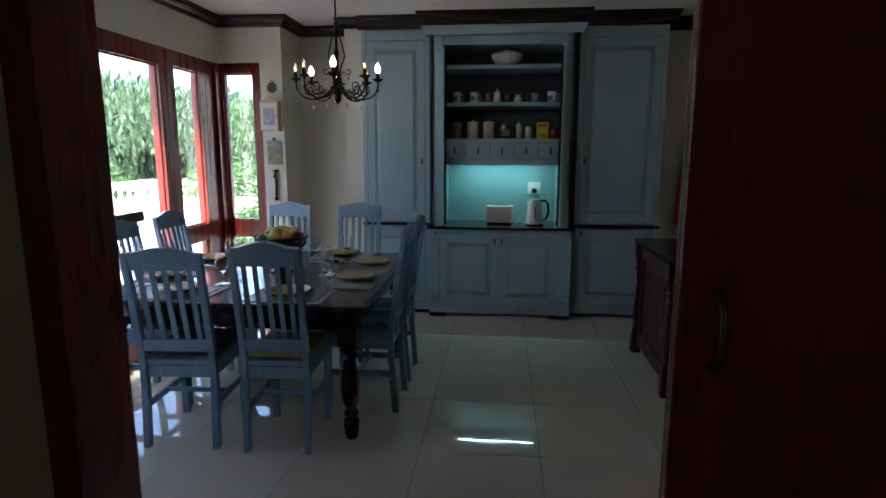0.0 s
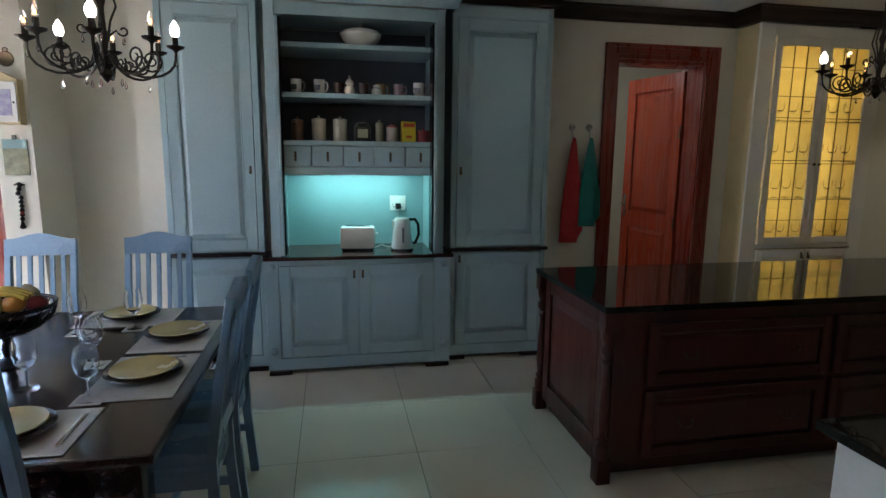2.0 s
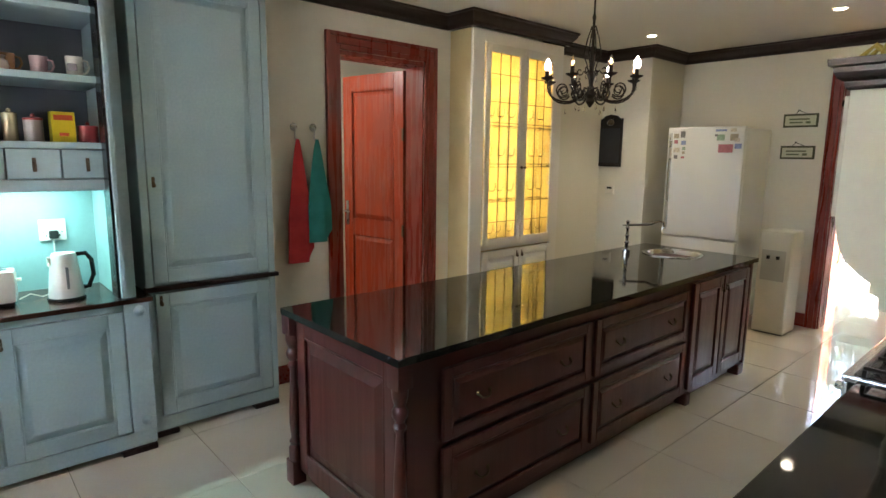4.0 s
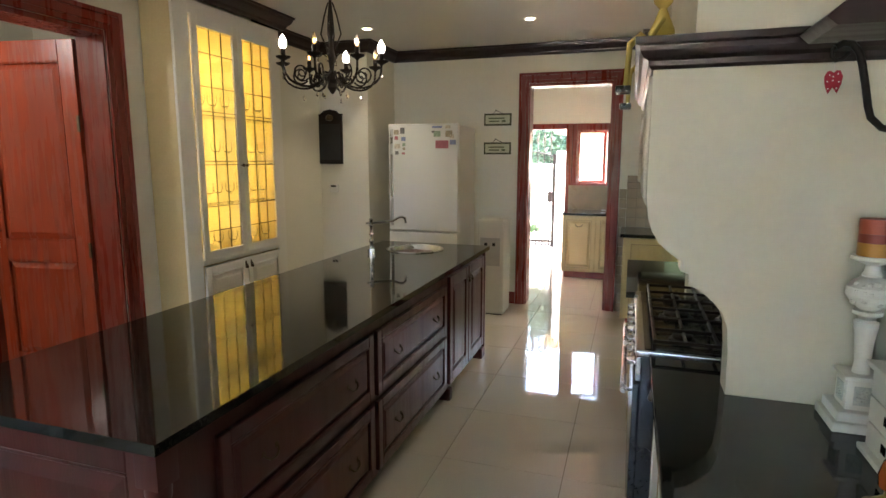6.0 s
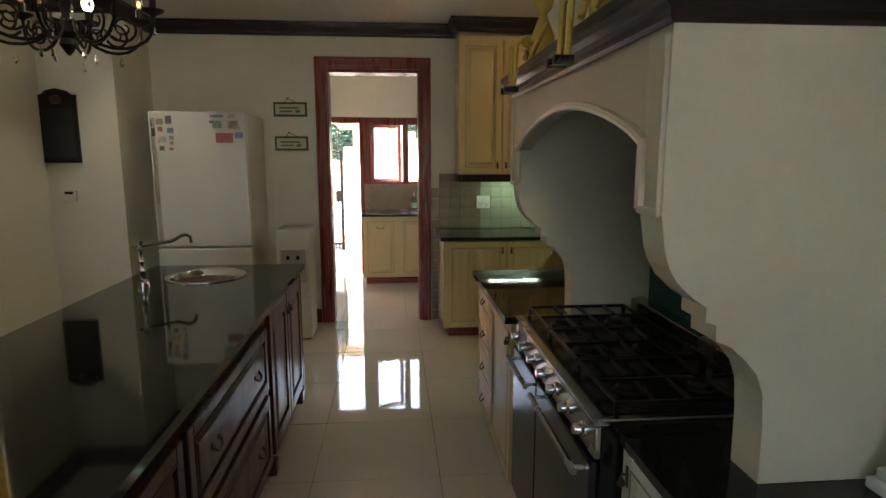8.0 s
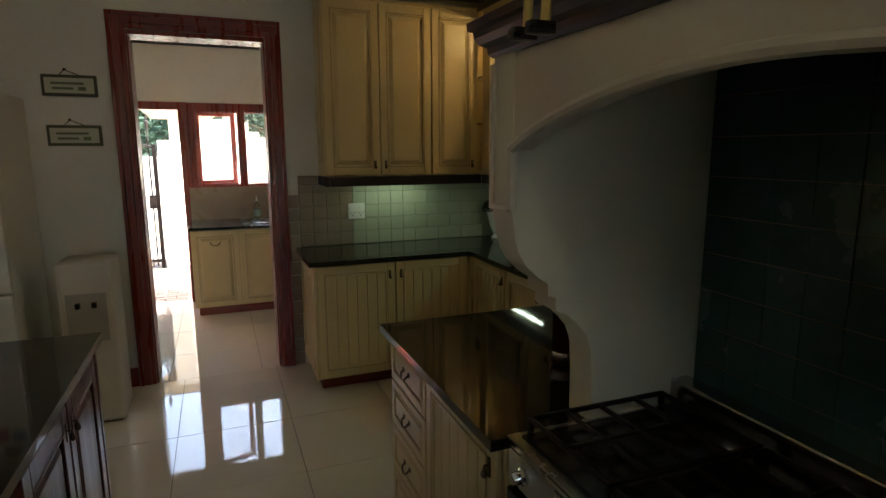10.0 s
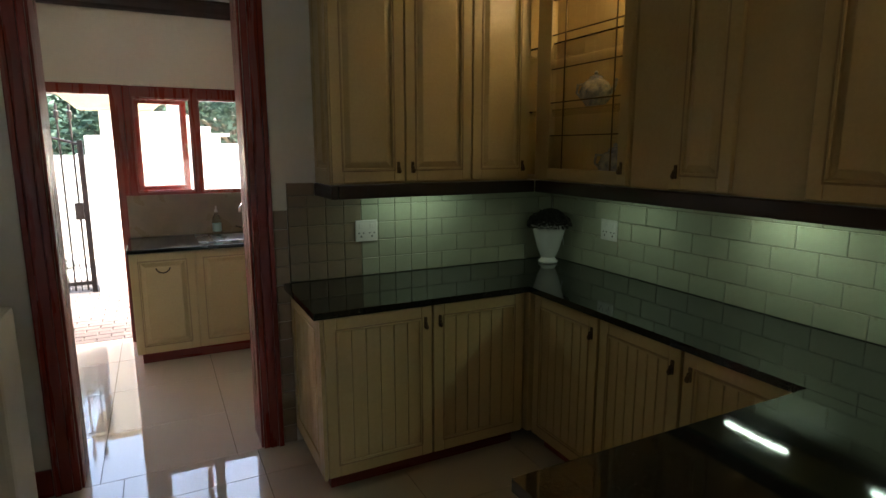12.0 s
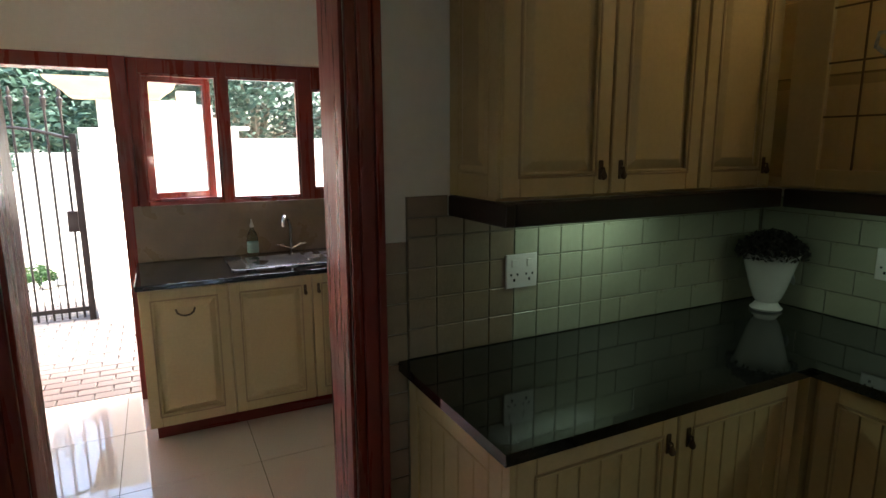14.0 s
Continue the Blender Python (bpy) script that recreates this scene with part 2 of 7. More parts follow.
def prism(bm, poly, axis, a, b):
    """A flat outline pushed along an axis from a to b. Outline coordinates are the other two axes in order."""
    def at(p, v):
        q = list(p)
        q.insert("xyz".index(axis), v)
        return bm.verts.new(q)
    lo, hi = [at(p, a) for p in poly], [at(p, b) for p in poly]
    n = len(poly)
    bm.faces.new(lo[::-1])
    bm.faces.new(hi)
    for i in range(n):
        bm.faces.new((lo[i], lo[(i + 1) % n], hi[(i + 1) % n], hi[i]))
    return bm


def sweep(bm, path, prof, closed=False):
    """A moulding: profile of (outward, height) along a level path of (x, y), outward being to the path's right."""
    n = len(path)
    rows = []
    for i in range(n):
        p = Vector((path[i][0], path[i][1]))
        ds = []
        if i > 0 or closed:
            ds.append((p - Vector(path[i - 1][:2])).normalized())
        if i < n - 1 or closed:
            ds.append((Vector(path[(i + 1) % n][:2]) - p).normalized())
        ns = [Vector((d.y, -d.x)) for d in ds]
        m = sum(ns, Vector((0, 0)))
        m.normalize()
        k = 1 / max(0.3, m.dot(ns[0]))
        rows.append([bm.verts.new((p.x + m.x * o * k, p.y + m.y * o * k, h)) for o, h in prof])
    m = len(prof)
    for i in range(n if closed else n - 1):
        u, v = rows[i], rows[(i + 1) % n]
        for j in range(m):
            bm.faces.new((u[j], u[(j + 1) % m], v[(j + 1) % m], v[j]))
    if not closed:
        bm.faces.new(rows[0][::-1])
        bm.faces.new(rows[-1])
    return bm


def bevelled_panel(bm, w, z0, z1, y, depth, edge=0.03, rim=0.0):
    """A raised panel in the plane y facing -y, from x = -w/2."""
    x0, x1 = -w / 2, w / 2
    loops = [(0, y), (0.006, y - 0.001), (edge, y - depth), (edge + 0.004, y - depth - 0.001)]
    rows = []
    for o, yy in loops:
        rows.append([bm.verts.new(p) for p in ((x0 + o, yy, z0 + o), (x1 - o, yy, z0 + o), (x1 - o, yy, z1 - o), (x0 + o, yy, z1 - o))])
    for a, b in zip(rows, rows[1:]):
        for i in range(4):
            bm.faces.new((a[i], a[(i + 1) % 4], b[(i + 1) % 4], b[i]))
    bm.faces.new(rows[-1])
    return bm


def panel_leaf(w, h, t, stile, rails, depth=0.014, edge=0.035, grooves=0):
    """A framed leaf with raised panels, centred on x, its front at y = 0 and facing -y, bottom at z = 0. rails: pairs (z0, z1) of the panels. Gives the frame and each panel."""
    bm = bmesh.new()
    panels = []
    zs = [0] + [v for r in rails for v in r] + [h]
    for s in (-1, 1):
        a, b = (s * w / 2, s * (w / 2 - stile))
        box(bm, min(a, b), max(a, b), 0, t, 0, h, 0.003, 1)
    for i in range(0, len(zs), 2):
        box(bm, -w / 2 + stile, w / 2 - stile, 0, t, zs[i], zs[i + 1], 0.003, 1)
    for z0, z1 in rails:
        pw = w - 2 * stile
        frame_bm, bm = bm, bmesh.new()
        dz = min(0.015, t - 0.006)
        box(bm, -pw / 2, pw / 2, dz, t - 0.003, z0, z1)
        if grooves:
            g = pw / grooves
            for k in range(grooves):
                panels.append(bm)
                bm = bmesh.new()
                box(bm, -pw / 2 + k * g + 0.002, -pw / 2 + (k + 1) * g - 0.002, 0.007, dz + 0.0005, z0 + 0.002, z1 - 0.002, 0.0015, 1)
        else:
            bevelled_panel(bm, pw - 0.012, z0 + 0.006, z1 - 0.006, dz - 0.0002, depth, edge)
        # bead round the panel
        for (a0, a1, b0, b1) in ((-pw / 2, pw / 2, z0, z0 + 0.008), (-pw / 2, pw / 2, z1 - 0.008, z1), (-pw / 2, -pw / 2 + 0.008, z0 + 0.008, z1 - 0.008), (pw / 2 - 0.008, pw / 2, z0 + 0.008, z1 - 0.008)):
            box(bm, a0, a1, -0.002, 0.006, b0, b1, 0.002, 1)
        panels.append(bm)
        bm = frame_bm
    return bm, panels


def bead_frame(w, z0, z1, y=-0.003, t=0.006, wd=0.007):
    bm = bmesh.new()
    for (a0, a1, b0, b1) in ((-w / 2, w / 2, z0, z0 + wd), (-w / 2, w / 2, z1 - wd, z1), (-w / 2, -w / 2 + wd, z0 + wd, z1 - wd), (w / 2 - wd, w / 2, z0 + wd, z1 - wd)):
        box(bm, a0, a1, y, y + t, b0, b1, 0.002, 1)
    return bm


def drop_pull(parent, x, z, y=0.0, vertical=True):
    bm = bmesh.new()
    box(bm, x - 0.008, x + 0.008, y - 0.004, y, z - 0.028, z + 0.028, 0.003, 1)
    lathe(bm, [(0.003, 0), (0.008, 0.004), (0.010, 0.012), (0.006, 0.022), (0.003, 0.028)], 10, x, y - 0.016, z - 0.028)
    tube(bm, [(x, y, z + 0.006), (x, y - 0.016, z + 0.006), (x, y - 0.017, z - 0.004)], 0.0035, 6)
    return part("handle", bm, BRASS, parent, "aged brass drop handle", True)


def cup_pull(parent, x, z, y=0.0, w=0.07):
    bm = bmesh.new()
    for s in (-1, 1):
        lathe(bm, [(0.010, 0), (0.010, 0.003)], 10, 0, 0, 0)
    bm.clear()
    for s in (-1, 1):
        box(bm, x + s * w / 2 - 0.009, x + s * w / 2 + 0.009, y - 0.005, y, z - 0.010, z + 0.010, 0.003, 1)
    tube(bm, [(x + w / 2 * math.cos(a), y - 0.018 * math.sin(a) ** 0.5 if math.sin(a) > 0 else y - 0.004, z - 0.024 * math.sin(a)) for a in [math.pi * k / 10 for k in range(11)]], 0.004, 6)
    return part("handle", bm, BRASS, parent, "aged brass bail handle", True)


def door_leaf_part(name, parent, bm, mat, loc, rz=0, label=""):
    panels = []
    if isinstance(bm, tuple):
        bm, panels = bm
    ob = part(name, bm, mat, parent, label)
    ob.matrix_basis = pose(*loc, 0, 0, rz)
    for p in panels:
        part("raised_panel", p, mat, ob)
    return ob


# ---- structure ----
H = 2.68
XW, XE, YN = -1.985, 6.56, 5.60


def solid(name, mat, *specs, bev=0.0, label=""):
    return part(name, boxes(*specs, bev=bev), mat, None, label, kind="structure")


def build_shell():
    # west wall with the glazed doors and the corner window
    solid("wall_west", WALL, (XW - 0.25, XW, 1.84, 5.40, 2.29, H), (XW - 0.25, XW, -1.2, 1.95, -0.05, H), label="cream plastered wall over the glazed doors")
    solid("wall_window_pier", WALL, (-1.60, -1.395, 5.20, 5.92, -0.05, H), (XW, -1.60, 5.20, 5.40, 2.29, H), (-1.395, -0.70, 5.70, 5.92, 0, H), (-0.86, -0.70, 5.36, 5.70, 0, H), label="cream plastered pier beside the corner window")
    # north wall with its door
    solid("wall_north", WALL, (-0.70, -0.03, 5.50, 5.92, 0, H), (1.155, 2.616, 5.60, 5.82, 0, H), (-0.03, 1.155, 5.50, 5.92, 2.46, H), (-0.03, 1.155, 5.81, 5.92, 0, 2.46), (3.384, 5.88, 5.60, 5.82, 0, H), (2.616, 3.384, 5.60, 5.82, 2.30, H), label="cream plastered wall")
    solid("wall_fridge_side", WALL, (5.88, XE, 5.06, 5.82, 0, H), label="cream plastered pier beside the fridge")
    # east wall with the scullery door
    solid("wall_east", WALL, (XE, XE + 0.22, 3.575, 5.82, 0, H), (XE, XE + 0.22, 0.70, 2.755, 0, H), (XE, XE + 0.22, 2.755, 3.575, 2.30, H), label="cream plastered wall with a doorway")
    solid("wall_south_kitchen", WALL, (3.75, XE, 0.70, 0.925, 0, H), label="cream plastered wall behind the cupboards")
    # wall behind the cooker and the entrance
    solid("wall_cooker", WALL, (1.92, 3.75, 1.70, 1.92, 0, H), (3.75, 3.90, 0.925, 1.92, 0, H), label="cream plastered wall behind the cooker")
    solid("wall_south", WALL, (XW, -0.80, 1.66, 1.84, 0, H), (-0.80, 1.92, 1.66, 1.84, 2.20, H), label="cream plastered wall at the entrance")
    # unseen walls added round the hall to shut out light
    solid("wall_hall_east", WALL, (1.92, 2.10, -1.2, 1.70, 0, H), label="unseen wall added to keep the hall dark")
    solid("wall_hall_south", WALL, (XW, 2.10, -1.4, -1.2, 0, H), label="unseen wall added to keep the hall dark")
    # passage behind the red door
    solid("wall_passage_north", WALL, (1.2, 4.6, 7.65, 7.8, 0, H), label="pale passage wall")
    solid("wall_passage_east", WALL, (4.5, 4.6, 5.82, 7.65, 0, H), label="pale passage wall")
    solid("wall_passage_west", WALL, (1.1, 1.2, 5.92, 7.8, 0, H), label="pale passage wall")
    # scullery
    solid("wall_scullery_east", WALL, (8.72, 8.90, 1.3, 3.335, 0, 1.17), (8.72, 8.90, 1.3, 4.75, 2.03, H), (8.72, 8.90, 4.20, 4.75, 0, 2.03), (8.72, 8.90, 1.3, 1.70, 1.17, 2.03), label="cream plastered scullery wall")
    solid("wall_scullery_north", WALL, (XE + 0.22, 8.72, 4.65, 4.75, 0, H), label="cream scullery wall")
    solid("wall_scullery_south", WALL, (XE + 0.22, 8.72, 1.3, 1.4, 0, H), label="cream scullery wall")
    c = boxes((-2.3, XE + 0.22, -1.4, 7.8, H, H + 0.3))
    part("ceiling_scullery", boxes((XE + 0.221, 8.95, 1.2, 4.85, H, H + 0.1)), CEIL, None, "smooth off-white scullery ceiling", kind="structure")
    part("ceiling", c, CEIL, None, "smooth off-white painted ceiling", kind="structure")
    # floor bed
    part("floor", boxes((-2.235, 8.90, -1.4, 7.8, -0.12, -0.006)), GROUT, None, "large polished cream porcelain floor tiles", kind="structure")


def crown(path, z=2.57, name="cornice", top=2.678):
    prof = [(0, 0), (0.018, 0), (0.026, 0.015), (0.028, 0.035), (0.05, 0.06), (0.062, 0.08), (0.068, 0.105), (0.078, 0.11), (0.08, 0.128), (0, 0.128)]
    k = (top - z) / 0.128
    part(name, sweep(bmesh.new(), path, [(o, z + h * k) for o, h in prof]), CROWNW, None, "dark stained wooden cornice", kind="structure")


def build_crowns():
    crown([(XW, 1.84), (XW, 5.20), (-1.395, 5.20), (-1.395, 5.70), (-0.86, 5.70), (-0.86, 5.36), (-0.70, 5.36)], 2.59)
    crown([(1.96, YN), (3.63, YN)])
    crown([(4.82, YN), (5.88, YN), (5.88, 5.06), (XE, 5.06), (XE, 2.43)])
    crown([(3.63, YN), (3.63, 5.31), (4.82, 5.31), (4.82, YN)])
    crown([(XE, 2.43), (6.27, 2.43), (6.27, 1.30), (3.9, 1.30)])
    crown([(8.72, 4.65), (8.72, 1.4)], 2.56, "cornice_scullery")


def build_unit_crowns():
    crown([(-0.72, 5.32), (-0.10, 5.32), (-0.10, 5.20), (1.22, 5.20), (1.22, 5.32), (1.96, 5.32), (1.96, YN)])


def architrave(name, axis, plane, a, b, h, face, w=0.115, label="dark red mahogany door frame"):
    """A door frame: opening from a to b along the wall, of height h; plane: the wall's face; face: +1 or -1, the side to which it stands proud. Lining goes through 0.22 m."""
    bm = bmesh.new()

    def bx(u0, u1, v0, v1, z0, z1, bev=0.004):
        if axis == "x":
            box(bm, u0, u1, min(v0, v1), max(v0, v1), z0, z1, bev)
        else:
            box(bm, min(v0, v1), max(v0, v1), u0, u1, z0, z1, bev)
    for k, (o0, o1, d) in enumerate(((0.0, w * 0.3, 0.016), (w * 0.3, w * 0.75, 0.022), (w * 0.75, w, 0.030))):
        for s, e in ((-1, a), (1, b)):
            bx(min(e + s * o0, e + s * o1), max(e + s * o0, e + s * o1), plane - face * 0.002, plane + face * d, 0, h + o1)
        bx(a - o0, b + o0, plane - face * 0.002, plane + face * d, h + o0, h + o1)
    back = plane - face * 0.22
    for e in (a, b):
        s = 1 if e == a else -1
        bx(min(e, e + s * 0.012), max(e, e + s * 0.012), back, plane - face * 0.0021, 0, h, 0.003)
    bx(a + 0.012, b - 0.012, back, plane - face * 0.0021, h - 0.03, h, 0.003)
    return part(name, bm, MAHOG, None, label, kind="structure")


def skirting(*runs):
    bm = bmesh.new()
    for r in runs:
        box(bm, *r, 0.0, 0.13, bev=0.006)
    part("baseboard", bm, MAHOG_Y, None, "dark red wooden skirting board", kind="structure")


build_shell()
build_crowns()
build_unit_crowns()
architrave("door_frame_scullery", "y", XE, 2.755, 3.575, 2.30, -1, 0.10)
architrave("door_frame_passage", "x", YN, 2.616, 3.384, 2.30, -1)
skirting((XE - 0.018, XE, 3.68, 4.10), (1.98, 2.50, YN - 0.018, YN))


# ---- windows and glazed doors ----
def frame_window(name, label, axis, plane, a, b, z0, z1, panes, rail=0.07, depth=0.09, stile=0.07):
    """Wooden window in the plane; panes: list of (from, to, bottom, top) of glass."""
    t = thing(name, label, "window")
    bm = bmesh.new()
    cuts = sorted({a, b})

    def bx(u0, u1, v0, v1, w0, w1, bm, bev=0.004):
        if axis == "x":
            box(bm, u0, u1, v0, v1, w0, w1, bev)
        else:
            box(bm, v0, v1, u0, u1, w0, w1, bev)
    ps = sorted(panes)
    edge = a
    for (p0, p1, g0, g1, *low) in ps:
        if low:
            bx(p0, p1, plane - depth / 2, plane + depth / 2, low[1], g0, bm)
            bx(p0, p1, plane - depth / 2, plane + depth / 2, z0, low[0], bm)
        bx(edge, p0, plane - depth / 2, plane + depth / 2, z0, z1, bm)
        if not low:
            bx(p0, p1, plane - depth / 2, plane + depth / 2, z0, g0, bm)
        bx(p0, p1, plane - depth / 2, plane + depth / 2, g1, z1, bm)
        edge = p1
    bx(edge, b, plane - depth / 2, plane + depth / 2, z0, z1, bm)
    part("window_frame", bm, MAHOG, t, "dark red mahogany frame")
    panes = [q[:4] for q in ps] + [(q[0], q[1], q[4], q[5]) for q in ps if len(q) > 4]
    for (p0, p1, g0, g1) in panes:
        bm = bmesh.new()
        w = 0.012
        for q in ((p0, p0 + w, g0, g1), (p1 - w, p1, g0, g1), (p0 + w, p1 - w, g0, g0 + w), (p0 + w, p1 - w, g1 - w, g1)):
            bx(q[0], q[1], plane - 0.02, plane + 0.02, q[2], q[3], bm, 0.003)
        part("glazing_bead", bm, MAHOG, t)
        bm = bmesh.new()
        bx(p0 + 0.004, p1 - 0.004, plane - 0.003, plane + 0.003, g0 + 0.004, g1 - 0.004, bm, 0)
        g = part("pane", bm, GLASS, t, "clear glass pane")
        g.visible_shadow = False
    return t


def build_windows():
    frame_window("window_west", "wide dark red mahogany glazed doors onto the terrace", "y", -2.05, 1.95, 5.20, 0.0, 2.29,
                 [(2.10, 2.60, 0.33, 2.155), (2.80, 3.42, 0.33, 2.155), (3.66, 4.31, 0.33, 2.155), (4.51, 4.90, 0.88, 2.17, 0.22, 0.74)])
    frame_window("window_north", "narrow dark red mahogany corner window", "x", 5.265, -1.985, -1.60, 0.0, 2.29, [(-1.955, -1.685, 0.87, 2.20, 0.22, 0.72)])
    # posts and stepped beads of the corner
    part("window_corner_post", boxes((-2.10, -1.99, 5.20, 5.31, 0, 2.29), (-2.015, -1.975, 5.12, 5.20, 0, 2.27), (-2.00, -1.955, 5.195, 5.225, 0, 2.27), (-1.99, -1.94, 5.22, 5.235, 0, 2.27), bev=0.004), MAHOG, None, "dark red mahogany corner post", kind="structure")
    t = thing("terrace_door_handle", "dark lever handle and brass plate on the glazed door", "door handle")
    part("plate", boxes((-2.003, -1.996, 3.68, 3.72, 0.86, 1.08), bev=0.002), BRASS, t)
    part("lever", tube(bmesh.new(), [(-2.0, 3.70, 1.0), (-1.95, 3.70, 1.0), (-1.945, 3.72, 1.0), (-1.945, 3.82, 0.99)], 0.008, 8), BRASS, t, "", True)
    # lower rail panes
    solid("terrace_sill", WALL, (XW - 0.25, -2.1, 1.95, 5.31, -0.05, -0.002))


# ---- fitted blue dresser ----
def blue_door(parent, x, w, z0, h, y, rz=0, handle=None, mat=None):
    ob = door_leaf_part("door", parent, panel_leaf(w - 0.004, h, 0.022, 0.07, [(0.075, h - 0.075)]), mat or BLUE, (x, y, z0), rz)
    if handle:
        drop_pull(ob, *handle)
    return ob


def build_dresser():
    # side units
    for name, x0, x1, lab in (("tall_cupboard", -0.70, -0.085, "tall blue-grey painted cupboard with panelled doors beside the open dresser"), ("tall_cupboard", 1.225, 1.96, "tall blue-grey painted cupboard with panelled doors beside the towels")):
        t = thing(name, lab, "cupboard")
        part("body", boxes((x0, x1, 5.345, 5.498 if x0 < 0 else 5.598, 0.03, 2.569)), BLUE, t)
        part("rail", boxes((x0 - 0.01, x1 + 0.015, 5.30, 5.345, 0.835, 0.86), bev=0.006), CROWNW, t, "dark wooden waist rail")
        m = (x0 + x1) / 2
        w = x1 - x0 - 0.08
        blue_door(t, m, w, 0.12, 0.70, 5.322, 0, (-w / 2 + 0.03, 0.66) if x0 > 0 else (w / 2 - 0.03, 0.66))
        blue_door(t, m, w, 0.875, 1.60, 5.322, 0, (-w / 2 + 0.03, 0.55) if x0 > 0 else (w / 2 - 0.03, 0.55))
        part("plinth", boxes((x0, x1, 5.33, 5.345, 0.03, 0.11), bev=0.002), BLUE, t)
        for fa, fb in ((x0 + 0.005, x0 + 0.12), (x1 - 0.16, x1 - 0.005)):
            part("foot", boxes((fa, fb, 5.315, 5.40, 0, 0.03), bev=0.003), CROWNW, t)
        part("stile", boxes((x0, x0 + 0.038, 5.325, 5.345, 0.11, 2.569), (x1 - 0.038, x1, 5.325, 5.345, 0.11, 2.569), (x0 + 0.038, x1 - 0.038, 5.33, 5.345, 2.48, 2.569), bev=0.003), BLUE, t)
    # centre
    t = thing("dresser", "blue-grey painted kitchen dresser with open shelves and a lit worktop niche", "dresser")
    part("base_body", boxes((-0.08, 1.205, 5.245, 5.498, 0.03, 0.815)), BLUE, t)
    part("plinth", boxes((-0.08, 1.205, 5.225, 5.245, 0.03, 0.115), bev=0.003), BLUE, t)
    for fa, fb in ((-0.075, 0.08), (1.03, 1.20)):
        part("foot", boxes((fa, fb, 5.205, 5.26, 0, 0.03), bev=0.003), CROWNW, t)
    part("stile", boxes((-0.08, 0.01, 5.222, 5.245, 0.115, 0.815), (1.09, 1.205, 5.222, 5.245, 0.115, 0.815), (0.01, 1.09, 5.228, 5.245, 0.78, 0.815), bev=0.004), BLUE, t)
    for x, s in ((0.28, 1), (0.82, -1)):
        blue_door(t, x, 0.535, 0.12, 0.655, 5.222, 0, (s * 0.24, 0.59))
    for x in (-0.035, 1.16):
        for z in (0.17, 0.77):
            bm = bmesh.new()
            lathe(bm, [(0.028, 0), (0.028, 0.006), (0.018, 0.010), (0.012, 0.016), (0.004, 0.018)], 14)
            bmesh.ops.rotate(bm, verts=bm.verts, matrix=Matrix.Rotation(radians(90), 3, "X"))
            bmesh.ops.translate(bm, verts=bm.verts, vec=(x, 5.222, z))
            part("rosette", bm, BLUE, t, "", True)
    part("worktop", boxes((-0.10, 1.225, 5.20, 5.78, 0.815, 0.84), bev=0.004), wood("worktop_wood", (0.045, 0.016, 0.012), (0.06, 0.02, 0.014), (0.1, 0.2), 0), t, "dark polished wooden worktop")
    # carcass and shelves
    part("side", boxes((-0.03, 0.035, 5.235, 5.497, 0.84, 2.50), (-0.028, 0.035, 5.50, 5.80, 0.84, 2.455), (1.10, 1.155, 5.235, 5.497, 0.84, 2.50), (1.10, 1.153, 5.50, 5.80, 0.84, 2.455), bev=0.004), BLUE, t)
    # the shade behind the open shelves is painted into this panel
    part("back_panel", boxes((0.035, 1.10, 5.74, 5.76, 1.45, 2.42)), NICHE, t, "slate blue backing with shade put into its colour")
    part("niche_back", boxes((0.035, 1.10, 5.74, 5.762, 0.84, 1.42)), NICHEB, t, "pale turquoise backing")
    for xc in (0.036, 1.085):
        part("niche_cheek", boxes((xc, xc + 0.014, 5.30, 5.738, 0.842, 1.42)), NICHEB, t)
    part("shelf", boxes((0.035, 1.10, 5.30, 5.74, 1.425, 1.44), bev=0.003), BLUE, t)
    part("lower_valance", boxes((0.035, 1.10, 5.27, 5.30, 1.392, 1.448), bev=0.006), BLUE, t)
    for z in (1.612, 1.925, 2.245):
        part("shelf", boxes((0.035, 1.10, 5.27, 5.74, z - 0.02, z + 0.012), bev=0.004), BLUE, t)
    part("top_rail", boxes((0.035, 1.10, 5.25, 5.29, 2.42, 2.50), (0.035, 1.10, 5.29, 5.74, 2.425, 2.455), bev=0.003), BLUE, t)
    # folded doors against the sides
    part("folded_door", boxes((0.042, 0.062, 5.16, 5.30, 0.86, 2.39), bev=0.003), BLUE, t)
    part("folded_door", boxes((1.073, 1.093, 5.16, 5.30, 0.86, 2.39), bev=0.003), BLUE, t)
    for fa in (0.063, 1.060):
        part("door_edge", boxes((fa, fa + 0.012, 5.18, 5.30, 0.86, 2.39), bev=0.002), BLACK, t)
    w = 1.065 / 5
    for k in range(5):
        d = part("drawer", boxes((0.037 + k * w + 0.003, 0.037 + (k + 1) * w - 0.003, 5.272, 5.40, 1.452, 1.588), bev=0.004), BLUE, t)
        bm = bmesh.new()
        x = 0.037 + (k + 0.5) * w
        box(bm, x - 0.008, x + 0.008, 5.266, 5.273, 1.485, 1.55, 0.003)
        tube(bm, [(x, 5.268, 1.535), (x, 5.255, 1.53), (x, 5.254, 1.50)], 0.004, 6)
        part("drawer_handle", bm, BRASS, d)
    sweepm = bmesh.new()
    sweep(sweepm, [(-0.10, 5.3), (-0.10, 5.215), (1.22, 5.215), (1.22, 5.3)], [(0, 2.50), (0.01, 2.50), (0.02, 2.52), (0.03, 2.545), (0.045, 2.568), (0, 2.568)])
    part("cornice_trim", sweepm, BLUE, t)


